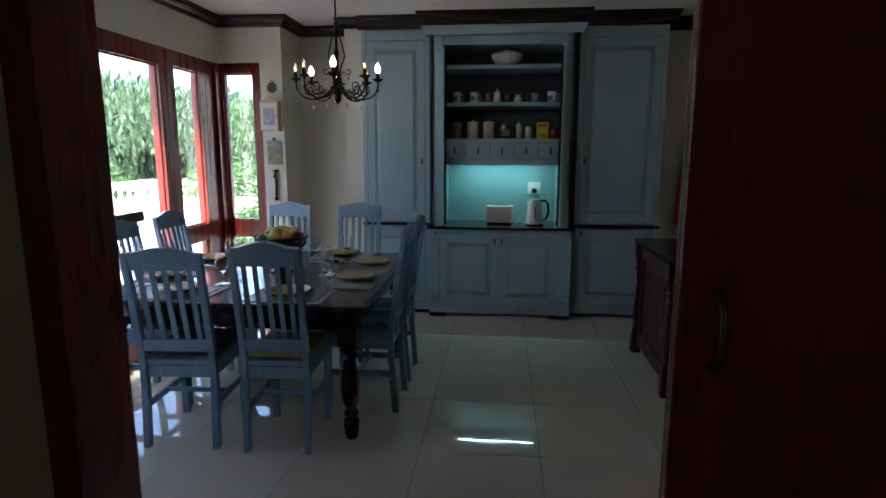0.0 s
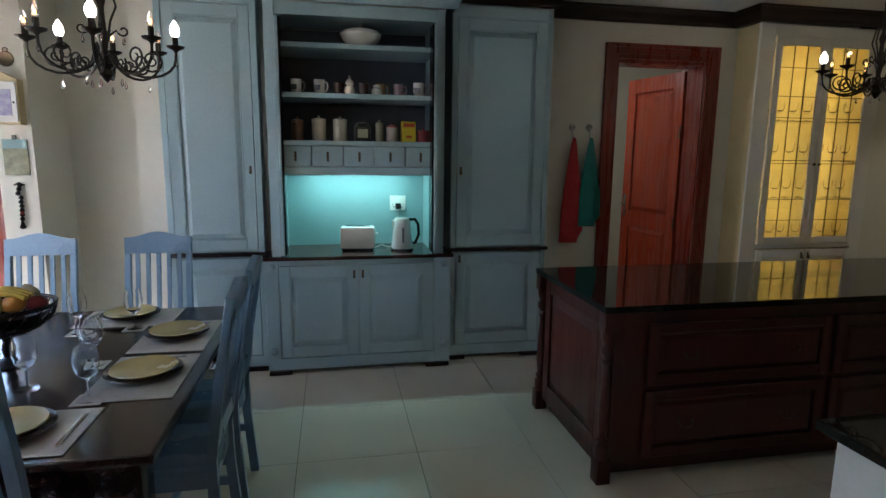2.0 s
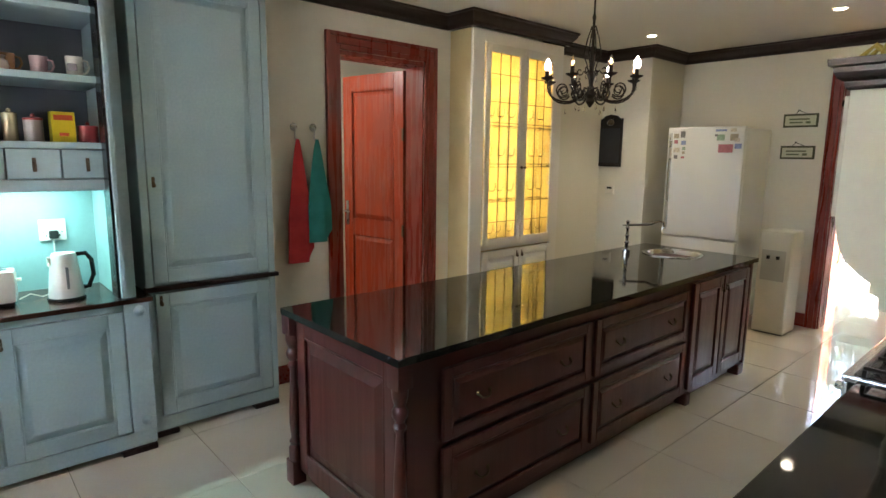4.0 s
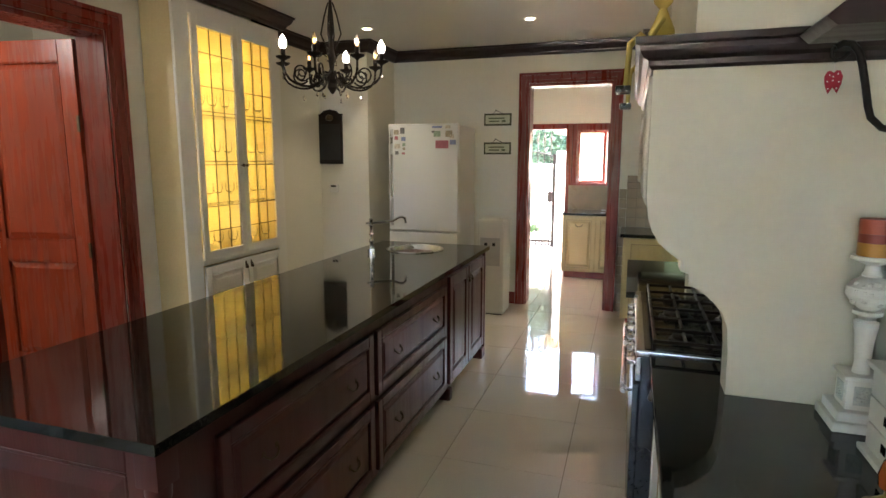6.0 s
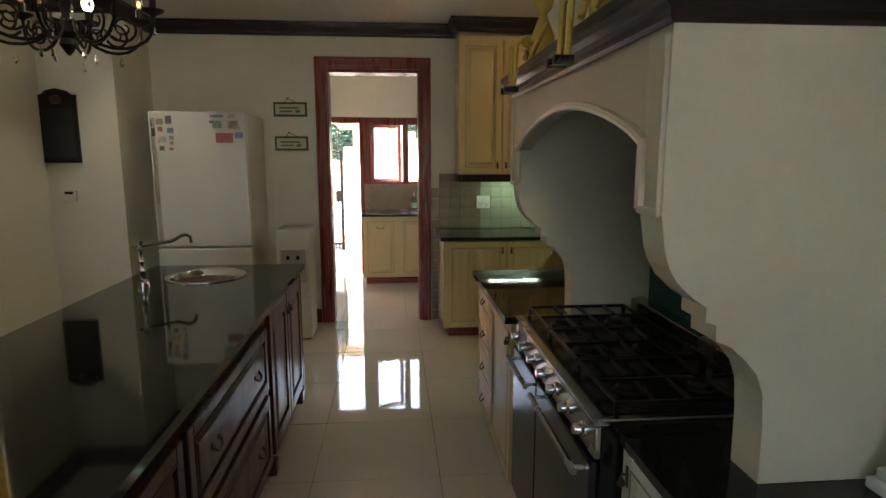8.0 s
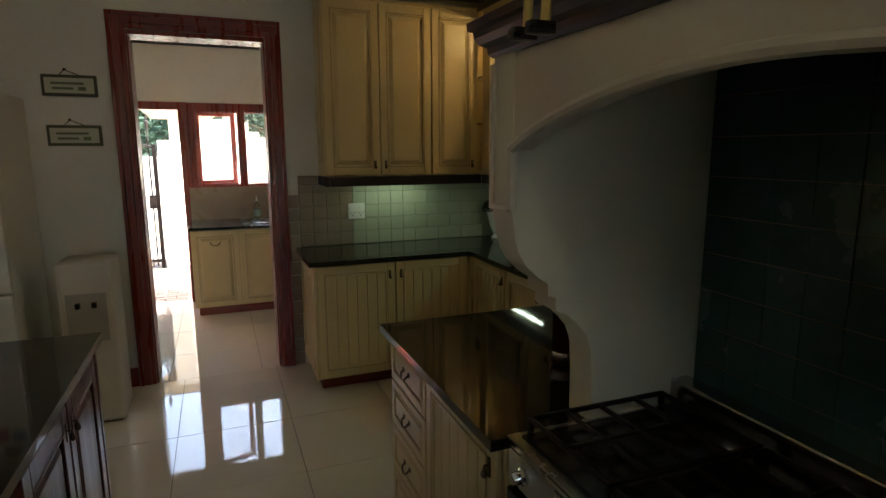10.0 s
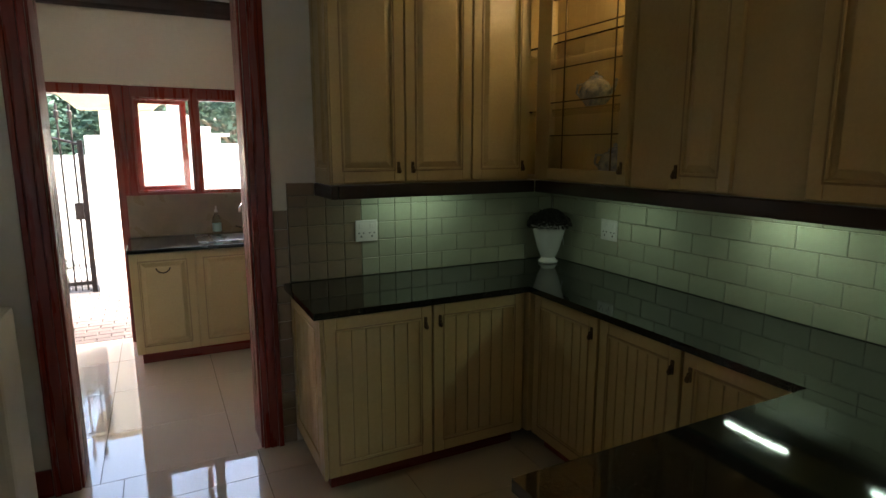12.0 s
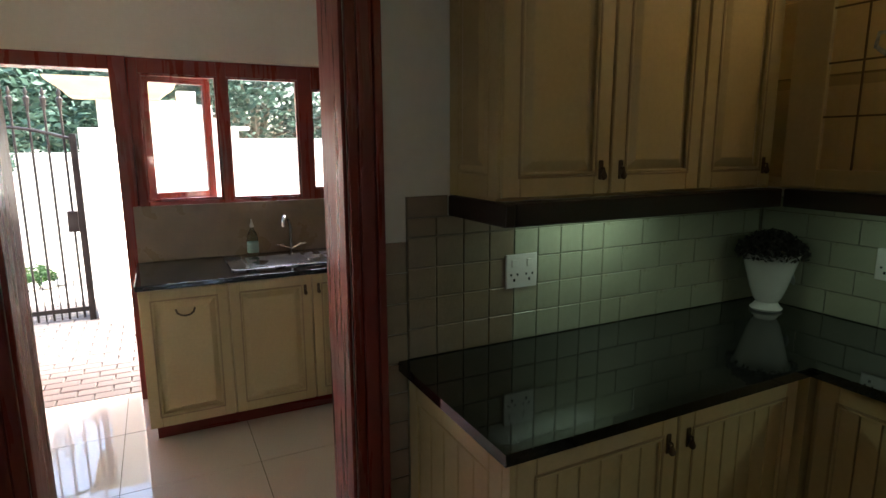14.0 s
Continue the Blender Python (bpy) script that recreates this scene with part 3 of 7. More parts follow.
# ---- island ----
def turned(bm, x, y, z0, z1, r):
    h = z1 - z0
    prof = [(1.25, 0), (1.25, .10), (0.9, .12), (1.15, .15), (0.7, .18), (0.85, .22), (1.0, .30), (0.95, .42), (0.72, .60), (0.6, .72), (1.0, .76), (0.65, .79), (1.15, .83), (1.2, .86), (0.8, .89), (1.0, .92), (1.2, .95), (1.25, 1)]
    return lathe(bm, [(r * a, h * b) for a, b in prof], 14, x, y, z0)


def build_island():
    x0, x1, y0, y1 = 1.575, 4.87, 3.56, 4.46
    t = thing("kitchen_island", "long dark mahogany kitchen island with drawers and cupboard doors", "kitchen island")
    part("body", boxes((x0 + 0.06, x1 - 0.03, y0 + 0.06, y1 - 0.05, 0.07, 0.845)), ISLWOOD, t)
    part("plinth", boxes((x0 + 0.09, x1 - 0.06, y0 + 0.10, y1 - 0.08, 0.0, 0.07)), ISLWOOD, t)
    # end panel
    e = door_leaf_part("end_panel", t, panel_leaf(y1 - y0 - 0.14, 0.766, 0.02, 0.07, [(0.10, 0.68)], edge=0.05), ISLWOOD, (x0 + 0.04, (y0 + y1) / 2, 0.075), -90)
    for y in (y0 + 0.025, y1 - 0.045):
        bm = boxes((x0 + 0.005, x0 + 0.075, y - 0.02 , y + 0.05, 0.0, 0.12), (x0 + 0.005, x0 + 0.075, y - 0.02, y + 0.05, 0.75, 0.845), bev=0.005)
        turned(bm, x0 + 0.04, y + 0.015, 0.12, 0.75, 0.026)
        part("turned_post", bm, ISLWOOD, t, "turned mahogany corner post", True)
    # front: drawer stacks and doors, facing south
    yf = y0 + 0.04
    part("front_rail", boxes((x0 + 0.075, x1 - 0.03, y0 + 0.045, y0 + 0.06, 0.075, 0.845)), ISLWOOD, t)
    def drawer(xa, xb, z0, z1, pulls):
        d = door_leaf_part("drawer", t, panel_leaf(xb - xa - 0.01, z1 - z0 - 0.01, 0.022, 0.045, [(0.045, z1 - z0 - 0.055)], edge=0.025), ISLWOOD, ((xa + xb) / 2, yf - 0.02, z0))
        for p in pulls:
            cup_pull(d, p, (z1 - z0) / 2)
    xs = [1.81, 2.84, 3.89]
    for a, b in zip(xs, xs[1:]):
        w = b - a
        for z0, z1 in ((0.11, 0.455), (0.475, 0.785)):
            drawer(a, b - 0.03, z0, z1, (-w * 0.27, w * 0.27))
    for k in range(2):
        xa = 3.92 + k * 0.44
        d = door_leaf_part("door", t, panel_leaf(0.425, 0.70, 0.022, 0.06, [(0.07, 0.63)], edge=0.03), ISLWOOD, (xa + 0.215, yf - 0.02, 0.11))
        drop_pull(d, 0.185 if k == 0 else -0.185, 0.62)
    for fa, fb in ((x1 - 0.13, x1 - 0.03), (3.915, 3.975)):
        part("bracket_foot", boxes((fa, fb, yf - 0.02, yf + 0.06, 0, 0.08), bev=0.01), ISLWOOD, t)
    part("end_post", boxes((x1 - 0.055, x1 - 0.025, yf - 0.018, yf + 0.06, 0.08, 0.845), bev=0.004), ISLWOOD, t)
    w = thing("granite_worktop", "polished black speckled granite worktop on the island", "worktop")
    # worktop with a round sink hole
    cx, cy, r = 4.53, 4.05, 0.19
    bm = bmesh.new()
    n = 32
    X0, X1, Y0, Y1 = x0, x1 + 0.0, y0, y1
    def rim(z):
        inner = [bm.verts.new((cx + r * math.cos(2 * math.pi * i / n), cy + r * math.sin(2 * math.pi * i / n), z)) for i in range(n)]
        outer = []
        for i in range(n):
            c, s = math.cos(2 * math.pi * i / n), math.sin(2 * math.pi * i / n)
            k = min(((X1 - cx) if c > 0 else (cx - X0)) / max(abs(c), 1e-6), ((Y1 - cy) if s > 0 else (cy - Y0)) / max(abs(s), 1e-6))
            outer.append(bm.verts.new((cx + c * k, cy + s * k, z)))
        return inner, outer
    it, ot = rim(0.875)
    ib, obt = rim(0.845)
    for i in range(n):
        j = (i + 1) % n
        bm.faces.new((it[i], it[j], ot[j], ot[i]))
        bm.faces.new((ib[i], ib[j], obt[j], obt[i]))
        bm.faces.new((it[i], it[j], ib[j], ib[i]))
        bm.faces.new((ot[i], ot[j], obt[j], obt[i]))
    corners = {}
    for z, o in ((0.875, ot), (0.845, obt)):
        for i in range(n):
            a, b = o[i], o[(i + 1) % n]
            if abs(a.co.x - b.co.x) > 1e-4 and abs(a.co.y - b.co.y) > 1e-4:
                px = a.co.x if a.co.x in (X0, X1) or min(abs(a.co.x - X0), abs(a.co.x - X1)) < 1e-4 else b.co.x
                py = a.co.y if min(abs(a.co.y - Y0), abs(a.co.y - Y1)) < 1e-4 else b.co.y
                v = bm.verts.new((px, py, z))
                bm.faces.new((a, b, v))
                corners.setdefault(i, []).append((a, b, v))
    for q in corners.values():
        if len(q) == 2:
            (a, b, v), (c, d, u) = q
            bm.faces.new((a, v, u, c))
            bm.faces.new((v, b, d, u))
    part("slab", bm, granite(), w)
    s = thing("prep_sink", "round stainless steel prep sink set in the granite", "sink")
    bm = bmesh.new()
    lathe(bm, [(0.215, 0.901), (0.214, 0.906), (0.205, 0.908), (0.188, 0.904), (0.182, 0.89), (0.172, 0.80), (0.15, 0.765), (0.03, 0.76), (0.03, 0.755), (0.155, 0.758), (0.185, 0.80), (0.1885, 0.899)], 40, cx, cy, -0.025, cap=False)
    part("bowl", bm, STEEL, s, "", True)
    part("drain", lathe(bmesh.new(), [(0.035, 0.761), (0.035, 0.764), (0.02, 0.764)], 20, cx, cy, -0.025), CHROME, s, "", True)
    f = thing("bridge_tap", "chrome swan-neck tap on the island worktop", "tap")
    tx, ty = 4.27, 4.28
    bm = bmesh.new()
    lathe(bm, [(0.028, 0.875), (0.028, 0.906), (0.016, 0.915), (0.014, 0.95), (0.02, 0.96), (0.013, 0.97), (0.012, 1.00), (0.019, 1.01), (0.012, 1.02), (0.011, 1.06), (0.018, 1.07), (0.011, 1.08), (0.011, 1.10), (0.016, 1.115), (0.008, 1.125)], 16, tx, ty)
    part("pillar", bm, CHROME, f, "", True)
    bm = bmesh.new()
    tube(bm, [(tx, ty, 1.09), (tx + 0.05, ty - 0.05, 1.092), (tx + 0.12, ty - 0.11, 1.095), (tx + 0.16, ty - 0.15, 1.12), (tx + 0.18, ty - 0.165, 1.122), (tx + 0.195, ty - 0.18, 1.11), (tx + 0.198, ty - 0.184, 1.075)], 0.009, 10)
    part("spout", bm, CHROME, f, "", True)
    part("lever", tube(bmesh.new(), [(tx - 0.035, ty + 0.02, 1.09), (tx, ty, 1.09)], 0.006, 8), CHROME, f, "", True)


def build_hood():
    t = thing("cooker_hood", "plastered cooker surround with an arched opening and dark wooden mantel", "cooker hood")
    top = 1.80
    prof = [(1.925, top), (2.50, top), (2.50, 1.425), (2.49, 1.36), (2.48, 1.33), (2.462, 1.30), (2.43, 1.27), (2.40, 1.25), (2.40, 1.222), (2.377, 1.214), (2.376, 1.182), (2.345, 1.17), (2.311, 1.14), (2.285, 1.11), (2.27, 1.07), (2.264, 1.0), (2.262, 0.876), (1.925, 0.876)]
    for xa, xb in ((2.31, 2.405), (3.555, 3.65)):
        part("cheek", prism(bmesh.new(), prof, "x", xa, xb), HOODP, t, "pale green plastered cheek with a stepped and curved edge")
    # arched front
    bm = bmesh.new()
    n = 20
    xs = [2.40 + (3.555 - 2.40) * i / n for i in range(n + 1)]
    zs = [1.562 + 0.113 * math.sin(math.pi * i / n) ** 0.8 for i in range(n + 1)]
    poly = [(x, z) for x, z in zip(xs, zs)] + [(3.555, top), (2.40, top)]
    prism(bm, poly, "y", 2.45, 2.498)
    part("arched_front", bm, HOODC, t, "cream painted arched front")
    bm = bmesh.new()
    pts = [(2.402, 1.43), (2.402, 1.54)] + [(x, z) for x, z in zip(xs, zs)][0:] + [(3.553, 1.54), (3.553, 1.43)]
    tube(bm, [(x, 2.502, z + 0.004) for x, z in pts], 0.013, 8)
    part("arch_moulding", bm, HOODC, t, "", True)
    part("panel_moulding", boxes((2.315, 2.40, 2.50, 2.512, 1.425, 1.44), (2.31, 2.325, 2.50, 2.512, 1.425, 1.755), bev=0.004), HOODC, t)
    part("panel_moulding", boxes((3.56, 3.646, 2.50, 2.512, 1.425, 1.44), (3.636, 3.65, 2.50, 2.512, 1.425, 1.755), bev=0.004), HOODC, t)
    sw = bmesh.new()
    sweep(sw, [(3.65, 1.925), (3.65, 2.50), (2.31, 2.50), (2.31, 1.925)], [(-0.3, 1.77), (0.005, 1.77), (0.012, 1.778), (0.014, 1.792), (0.028, 1.80), (0.036, 1.815), (0.038, 1.828), (0.048, 1.832), (0.05, 1.85), (-0.3, 1.85)][::-1])
    part("mantel", sw, CROWNW, t, "dark stained wooden mantel moulding")
    part("upper_block", boxes((2.31, 3.65, 1.925, 2.40, 1.851, H - 0.003)), HOODP, t)
    part("tile_backing", boxes((2.405, 3.55, 1.922, 1.93, 0.90, 1.80)), GROUT, t)
    for i in range(12):
        for j in range(9):
            xa, za = 2.408 + i * 0.0951, 0.905 + j * 0.0985
            part("tile", boxes((xa, xa + 0.0925, 1.93, 1.935, za, za + 0.096), bev=0.001), DKTILE, t)


def build_cooker():
    t = thing("range_cooker", "wide black range cooker with gas burners and steel front rail", "cooker")
    x0, x1, y0, y1 = 2.605, 3.56, 1.96, 2.50
    part("body", boxes((x0, x1, y0, y1 - 0.02, 0.09, 0.865), bev=0.004), BLACK, t)
    part("plinth", boxes((x0 + 0.02, x1 - 0.02, y0, y1 - 0.07, 0, 0.09)), BLACK, t)
    part("hob_top", boxes((x0 - 0.004, x1 + 0.004, y0 + 0.05, y1, 0.865, 0.885), bev=0.006), STEEL, t, "steel hob edge")
    part("hob_plate", boxes((x0 + 0.02, x1 - 0.02, y0 + 0.06, y1 - 0.03, 0.885, 0.888)), BLACK, t)
    part("splash_back", boxes((x0, x1, 1.945, 2.005, 0.865, 0.955), bev=0.006), STEEL, t)
    part("control_panel", boxes((x0, x1, y1 - 0.02, y1 - 0.004, 0.775, 0.862), bev=0.004), STEEL, t)
    for k in range(7):
        x = x0 + 0.08 + k * (x1 - x0 - 0.16) / 6
        bm = bmesh.new()
        lathe(bm, [(0.021, 0), (0.021, 0.008), (0.016, 0.012), (0.015, 0.03), (0.012, 0.034)], 14)
        bmesh.ops.rotate(bm, verts=bm.verts, matrix=Matrix.Rotation(radians(-90), 3, "X"))
        bmesh.ops.translate(bm, verts=bm.verts, vec=(x, y1 - 0.005, 0.82))
        part("knob", bm, CHROME, t, "", True)
    for a, b in ((x0 + 0.01, x0 + 0.56), (x0 + 0.57, x1 - 0.01)):
        d = part("oven_door", boxes((a, b, y1 - 0.02, y1 + 0.004, 0.13, 0.76), bev=0.006), BLACK, t, "black glass oven door")
        bm = bmesh.new()
        tube(bm, [(a + 0.03, y1 + 0.035, 0.72), (b - 0.03, y1 + 0.035, 0.72)], 0.010, 10)
        for x in (a + 0.05, b - 0.05):
            tube(bm, [(x, y1, 0.72), (x, y1 + 0.035, 0.72)], 0.007, 8)
        part("oven_handle", bm, STEEL, d, "", True)
    for cx in (x0 + 0.16, x0 + 0.478, x0 + 0.795):
        for cy in (2.13, 2.34):
            big = abs(cx - (x0 + 0.478)) < 0.01
            bm = bmesh.new()
            r = 0.05 if big else 0.036
            lathe(bm, [(r * 1.3, 0.888), (r * 1.3, 0.893), (r, 0.896), (r, 0.906), (r * 0.85, 0.910), (r * 0.3, 0.911)], 20, cx, cy)
            part("burner", bm, IRON, t, "", True)
    for k, cx in enumerate((x0 + 0.16, x0 + 0.478, x0 + 0.795)):
        bm = bmesh.new()
        a, b = cx - 0.15, cx + 0.15
        for (p, q) in (((a, 2.04), (b, 2.04)), ((a, 2.44), (b, 2.44)), ((a, 2.04), (a, 2.44)), ((b, 2.04), (b, 2.44)), ((a, 2.24), (b, 2.24)), ((a, 2.13), (cx - 0.03, 2.13)), ((b, 2.13), (cx + 0.03, 2.13)), ((a, 2.34), (cx - 0.03, 2.34)), ((b, 2.34), (cx + 0.03, 2.34)), ((cx, 2.04), (cx, 2.10)), ((cx, 2.44), (cx, 2.31)), ((cx, 2.16), (cx, 2.31))):
            xa, xb = sorted((p[0], q[0]))
            ya, yb = sorted((p[1], q[1]))
            box(bm, xa - 0.005, xb + 0.005, ya - 0.005, yb + 0.005, 0.914, 0.926, 0.002, 1)
        for xx in (a, b):
            for yy in (2.04, 2.44):
                box(bm, xx - 0.006, xx + 0.006, yy - 0.006, yy + 0.006, 0.888, 0.914)
        part("pan_support", bm, IRON, t, "cast iron pan support")


def cream_door(parent, w, h, loc, rz, grooves=0, handle=None, mat=None, glaze=True):
    ob = door_leaf_part("door", parent, panel_leaf(w - 0.004, h, 0.022, 0.055, [(0.06, h - 0.06)], grooves=grooves, edge=0.03), mat or CREAM, loc, rz)
    if glaze:
        part("glaze_line", bead_frame(w - 0.10, 0.052, h - 0.052, -0.003, 0.0029, 0.007), CREAMG, ob)
    if handle:
        drop_pull(ob, *handle)
    return ob


def base_cabinet(name, label, length, depth, height, m, fronts, end=None, mat=None, plinth=0.09):
    """Runs along x from 0, front facing -y at y = 0, back at y = depth. fronts: (x0, x1, kind, handle side)."""
    mat = mat or CREAM
    t = thing(name, label, "kitchen cabinet", m)
    if end:
        part("corner_stile", boxes((-0.0165, -0.0005, 0.0, 0.03, plinth, height) if end < 0 else (length + 0.0005, length + 0.0165, 0.0, 0.03, plinth, height), bev=0.002), mat, t)
    part("body", boxes((0, length, 0.024, depth, plinth, height)), mat, t)
    part("plinth", boxes((0.03, length - 0.03, 0.08, depth - 0.02, 0, plinth)), MAHOG_H, t, "dark recessed plinth")
    for x0, x1, kind, side in fronts:
        w = x1 - x0
        if kind == "drawers":
            hh = (height - plinth) / 4
            for k in range(4):
                d = door_leaf_part("drawer", t, panel_leaf(w - 0.006, hh - 0.008, 0.022, 0.03, [(0.03, hh - 0.038)], edge=0.015), mat, ((x0 + x1) / 2, 0.0, plinth + k * hh + 0.004))
                cup_pull(d, 0, hh / 2, 0, 0.06)
        else:
            cream_door(t, w, height - plinth - 0.01, ((x0 + x1) / 2, 0.0, plinth + 0.005), 0, 6 if kind == "grooved" else 0, (side * (w / 2 - 0.035), height - plinth - 0.09) if side else None, mat)
    if end:
        door_leaf_part("end_panel", t, panel_leaf(depth - 0.034, height - plinth - 0.005, 0.016, 0.06, [(0.07, height - plinth - 0.08)], grooves=5), mat, (-0.0165 if end < 0 else length + 0.0165, 0.031 + (depth - 0.034) / 2, plinth + 0.002), -90 if end < 0 else 90)
    return t


def build_kitchen():
    g = granite()
    # west piece beside the cooker
    base_cabinet("base_cabinet", "white painted base cabinet beside the cooker", 0.94, 0.50, 0.843, pose(2.595, 2.43, 0, 0, 0, 180), [(0.01, 0.465, "plain", -1), (0.475, 0.93, "plain", 1)], end=None, mat=WHITEP)
    part("end_board", boxes((1.636, 1.65, 1.93, 2.41, 0.0, 0.843), bev=0.002), WHITEP, None).name = "cabinet_end_panel"
    tagged(bpy.data.objects["cabinet_end_panel"], label="white painted end panel of the worktop run", category="panel")
    w = thing("granite_worktop", "polished black granite worktop with a white candle stand", "worktop")
    part("slab", boxes((1.61, 2.60, 1.845, 2.455, 0.845, 0.875), bev=0.004), g, w)
    # east piece beside the cooker
    base_cabinet("base_cabinet", "cream painted cabinet with small drawers beside the cooker", 0.94, 0.56, 0.843, pose(4.535, 2.505, 0, 0, 0, 180), [(0.0, 0.40, "drawers", 0), (0.41, 0.93, "grooved", 1)])
    w = thing("granite_worktop", "polished dark granite worktop beside the cooker with red bottles", "worktop")
    bm = bmesh.new()
    prism(bm, [(3.565, 2.541), (4.564, 2.541), (4.564, 1.532), (3.905, 1.532), (3.905, 1.925), (3.565, 1.925)], "z", 0.845, 0.875)
    part("slab", bm, g, w)
    w = thing("granite_worktop", "polished dark granite corner worktop with a white plant pot", "worktop")
    bm = bmesh.new()
    prism(bm, [(3.905, 1.53), (5.94, 1.53), (5.94, 2.615), (6.555, 2.615), (6.555, 0.93), (3.905, 0.93)], "z", 0.845, 0.875)
    part("slab", bm, g, w)
    base_cabinet("base_cabinet", "cream painted cabinet with grooved doors by the doorway", 1.05, 0.575, 0.843, pose(5.965, 2.57, 0, 0, 0, -90), [(0.0, 0.515, "grooved", 1), (0.52, 1.03, "grooved", -1)], end=-1)
    base_cabinet("base_cabinet", "cream painted corner cabinet run with grooved doors", 1.38, 0.57, 0.843, pose(5.945, 1.505, 0, 0, 0, 180), [(0.02, 0.48, "grooved", 1), (0.49, 0.92, "grooved", 1), (0.93, 1.37, "grooved", -1)])
    base_cabinet("base_cabinet", "cream painted cabinet behind the cooker wall", 0.41, 0.60, 0.843, pose(4.535, 1.522, 0, 0, 0, 90), [(0.02, 0.40, "plain", 1)])
    part("cabinet_corner_post", boxes((5.95, 6.02, 1.40, 1.515, 0.09, 0.843)), CREAM, None)
    tagged(bpy.data.objects["cabinet_corner_post"], label="cream painted corner post between base cabinets", category="post")
    # wall cabinets
    t = thing("wall_cabinet", "cream painted wall cupboard with panelled doors beside the doorway", "wall cabinet")
    part("body", boxes((6.288, 6.5584, 1.325, 2.43, 1.385, 2.54)), CREAM, t)
    for y0, y1, s in ((2.055, 2.425, 1), (1.68, 2.05, -1), (1.33, 1.675, 1)):
        cream_door(t, y1 - y0, 1.12, (6.27, (y0 + y1) / 2, 1.3925), -90, 0, (s * ((y1 - y0) / 2 - 0.035), 0.07))
    part("stile", boxes((6.27, 6.2872, 1.325, 1.3348, 1.385, 2.54), bev=0.002), CREAM, t)
    part("pelmet", boxes((6.2253, 6.2857, 1.31, 2.4068, 1.32, 1.383), bev=0.006), CROWNW, t, "dark stained pelmet")
    part("pelmet", boxes((6.2253, 6.5522, 2.4078, 2.44, 1.32, 1.383), bev=0.006), CROWNW, t, "dark stained pelmet")
    door_leaf_part("end_panel", t, panel_leaf(0.275, 1.14, 0.014, 0.05, [(0.06, 1.08)]), CREAM, (6.4189, 2.431, 1.3925), 180)
    t = thing("wall_cabinet", "cream painted wall cupboards with panelled doors over the long worktop", "wall cabinet")
    part("body", boxes((4.05, 5.555, 0.925, 1.275, 1.385, 2.54)), CREAM, t)
    for x0, x1, s in ((5.045, 5.325, 1.0), (4.47, 4.775, -1.0), (4.05, 4.225, 1.0)):
        cream_door(t, x1 - x0, 1.12, ((x0 + x1) / 2, 1.298, 1.392), 180, 0, (-s * ((x1 - x0) / 2 - 0.035), 0.07))
    part("pelmet", boxes((4.05, 6.2223, 1.275, 1.31, 1.32, 1.383), bev=0.006), CROWNW, t, "dark stained pelmet")
    # glass door cabinet in the corner
    t = thing("glass_corner_cabinet", "cream wall cabinet with a leaded glass door and lit teapots", "display cabinet")
    part("body", boxes((5.5624, 6.5584, 0.925, 0.9414, 1.385, 2.54), (6.5443, 6.5584, 0.9414, 1.32, 1.385, 2.54), (5.5845, 6.5443, 0.9414, 1.275, 1.385, 1.4011), (5.5845, 6.5443, 0.9414, 1.275, 2.52, 2.54), (5.5624, 5.5845, 0.9414, 1.275, 1.385, 2.54)), CREAM, t)
    part("shelf", boxes((5.5992, 6.5365, 0.9523, 1.2695, 1.7454, 1.754), (5.5992, 6.5365, 0.9523, 1.2695, 2.0789, 2.0875)), GLASS, t, "glass shelf")
    xa, xb, z0, z1 = 5.565, 6.245, 1.392, 2.52
    ob = part("door_frame", boxes((xa, xa + 0.055, 1.276, 1.298, z0, z1), (xb - 0.115, xb, 1.276, 1.298, z0, z1), (xa + 0.055, xb - 0.115, 1.276, 1.298, z0, z0 + 0.06), (xa + 0.055, xb - 0.115, 1.276, 1.298, z1 - 0.06, z1), bev=0.003), CREAM, t)
    bm = bmesh.new()
    for k in range(1, 6):
        box(bm, xa + 0.055, xb - 0.115, 1.287, 1.291, z0 + 0.06 + k * 0.167 - 0.003, z0 + 0.06 + k * 0.167 + 0.003)
    box(bm, xb - 0.22, xb - 0.215, 1.2865, 1.2915, z0 + 0.06, z1 - 0.06)
    box(bm, xa + 0.105, xa + 0.11, 1.2865, 1.2915, z0 + 0.06, z1 - 0.06)
    part("leading", bm, BRASS, ob)
    p = part("pane", boxes((xa + 0.055, xb - 0.115, 1.282, 1.285, z0 + 0.06, z1 - 0.06)), GLASS, ob)
    p.visible_shadow = False
    k = drop_pull(t, 0, 0)
    k.matrix_basis = pose(xa + 0.028, 1.298, z0 + 0.075, 0, 0, 180)


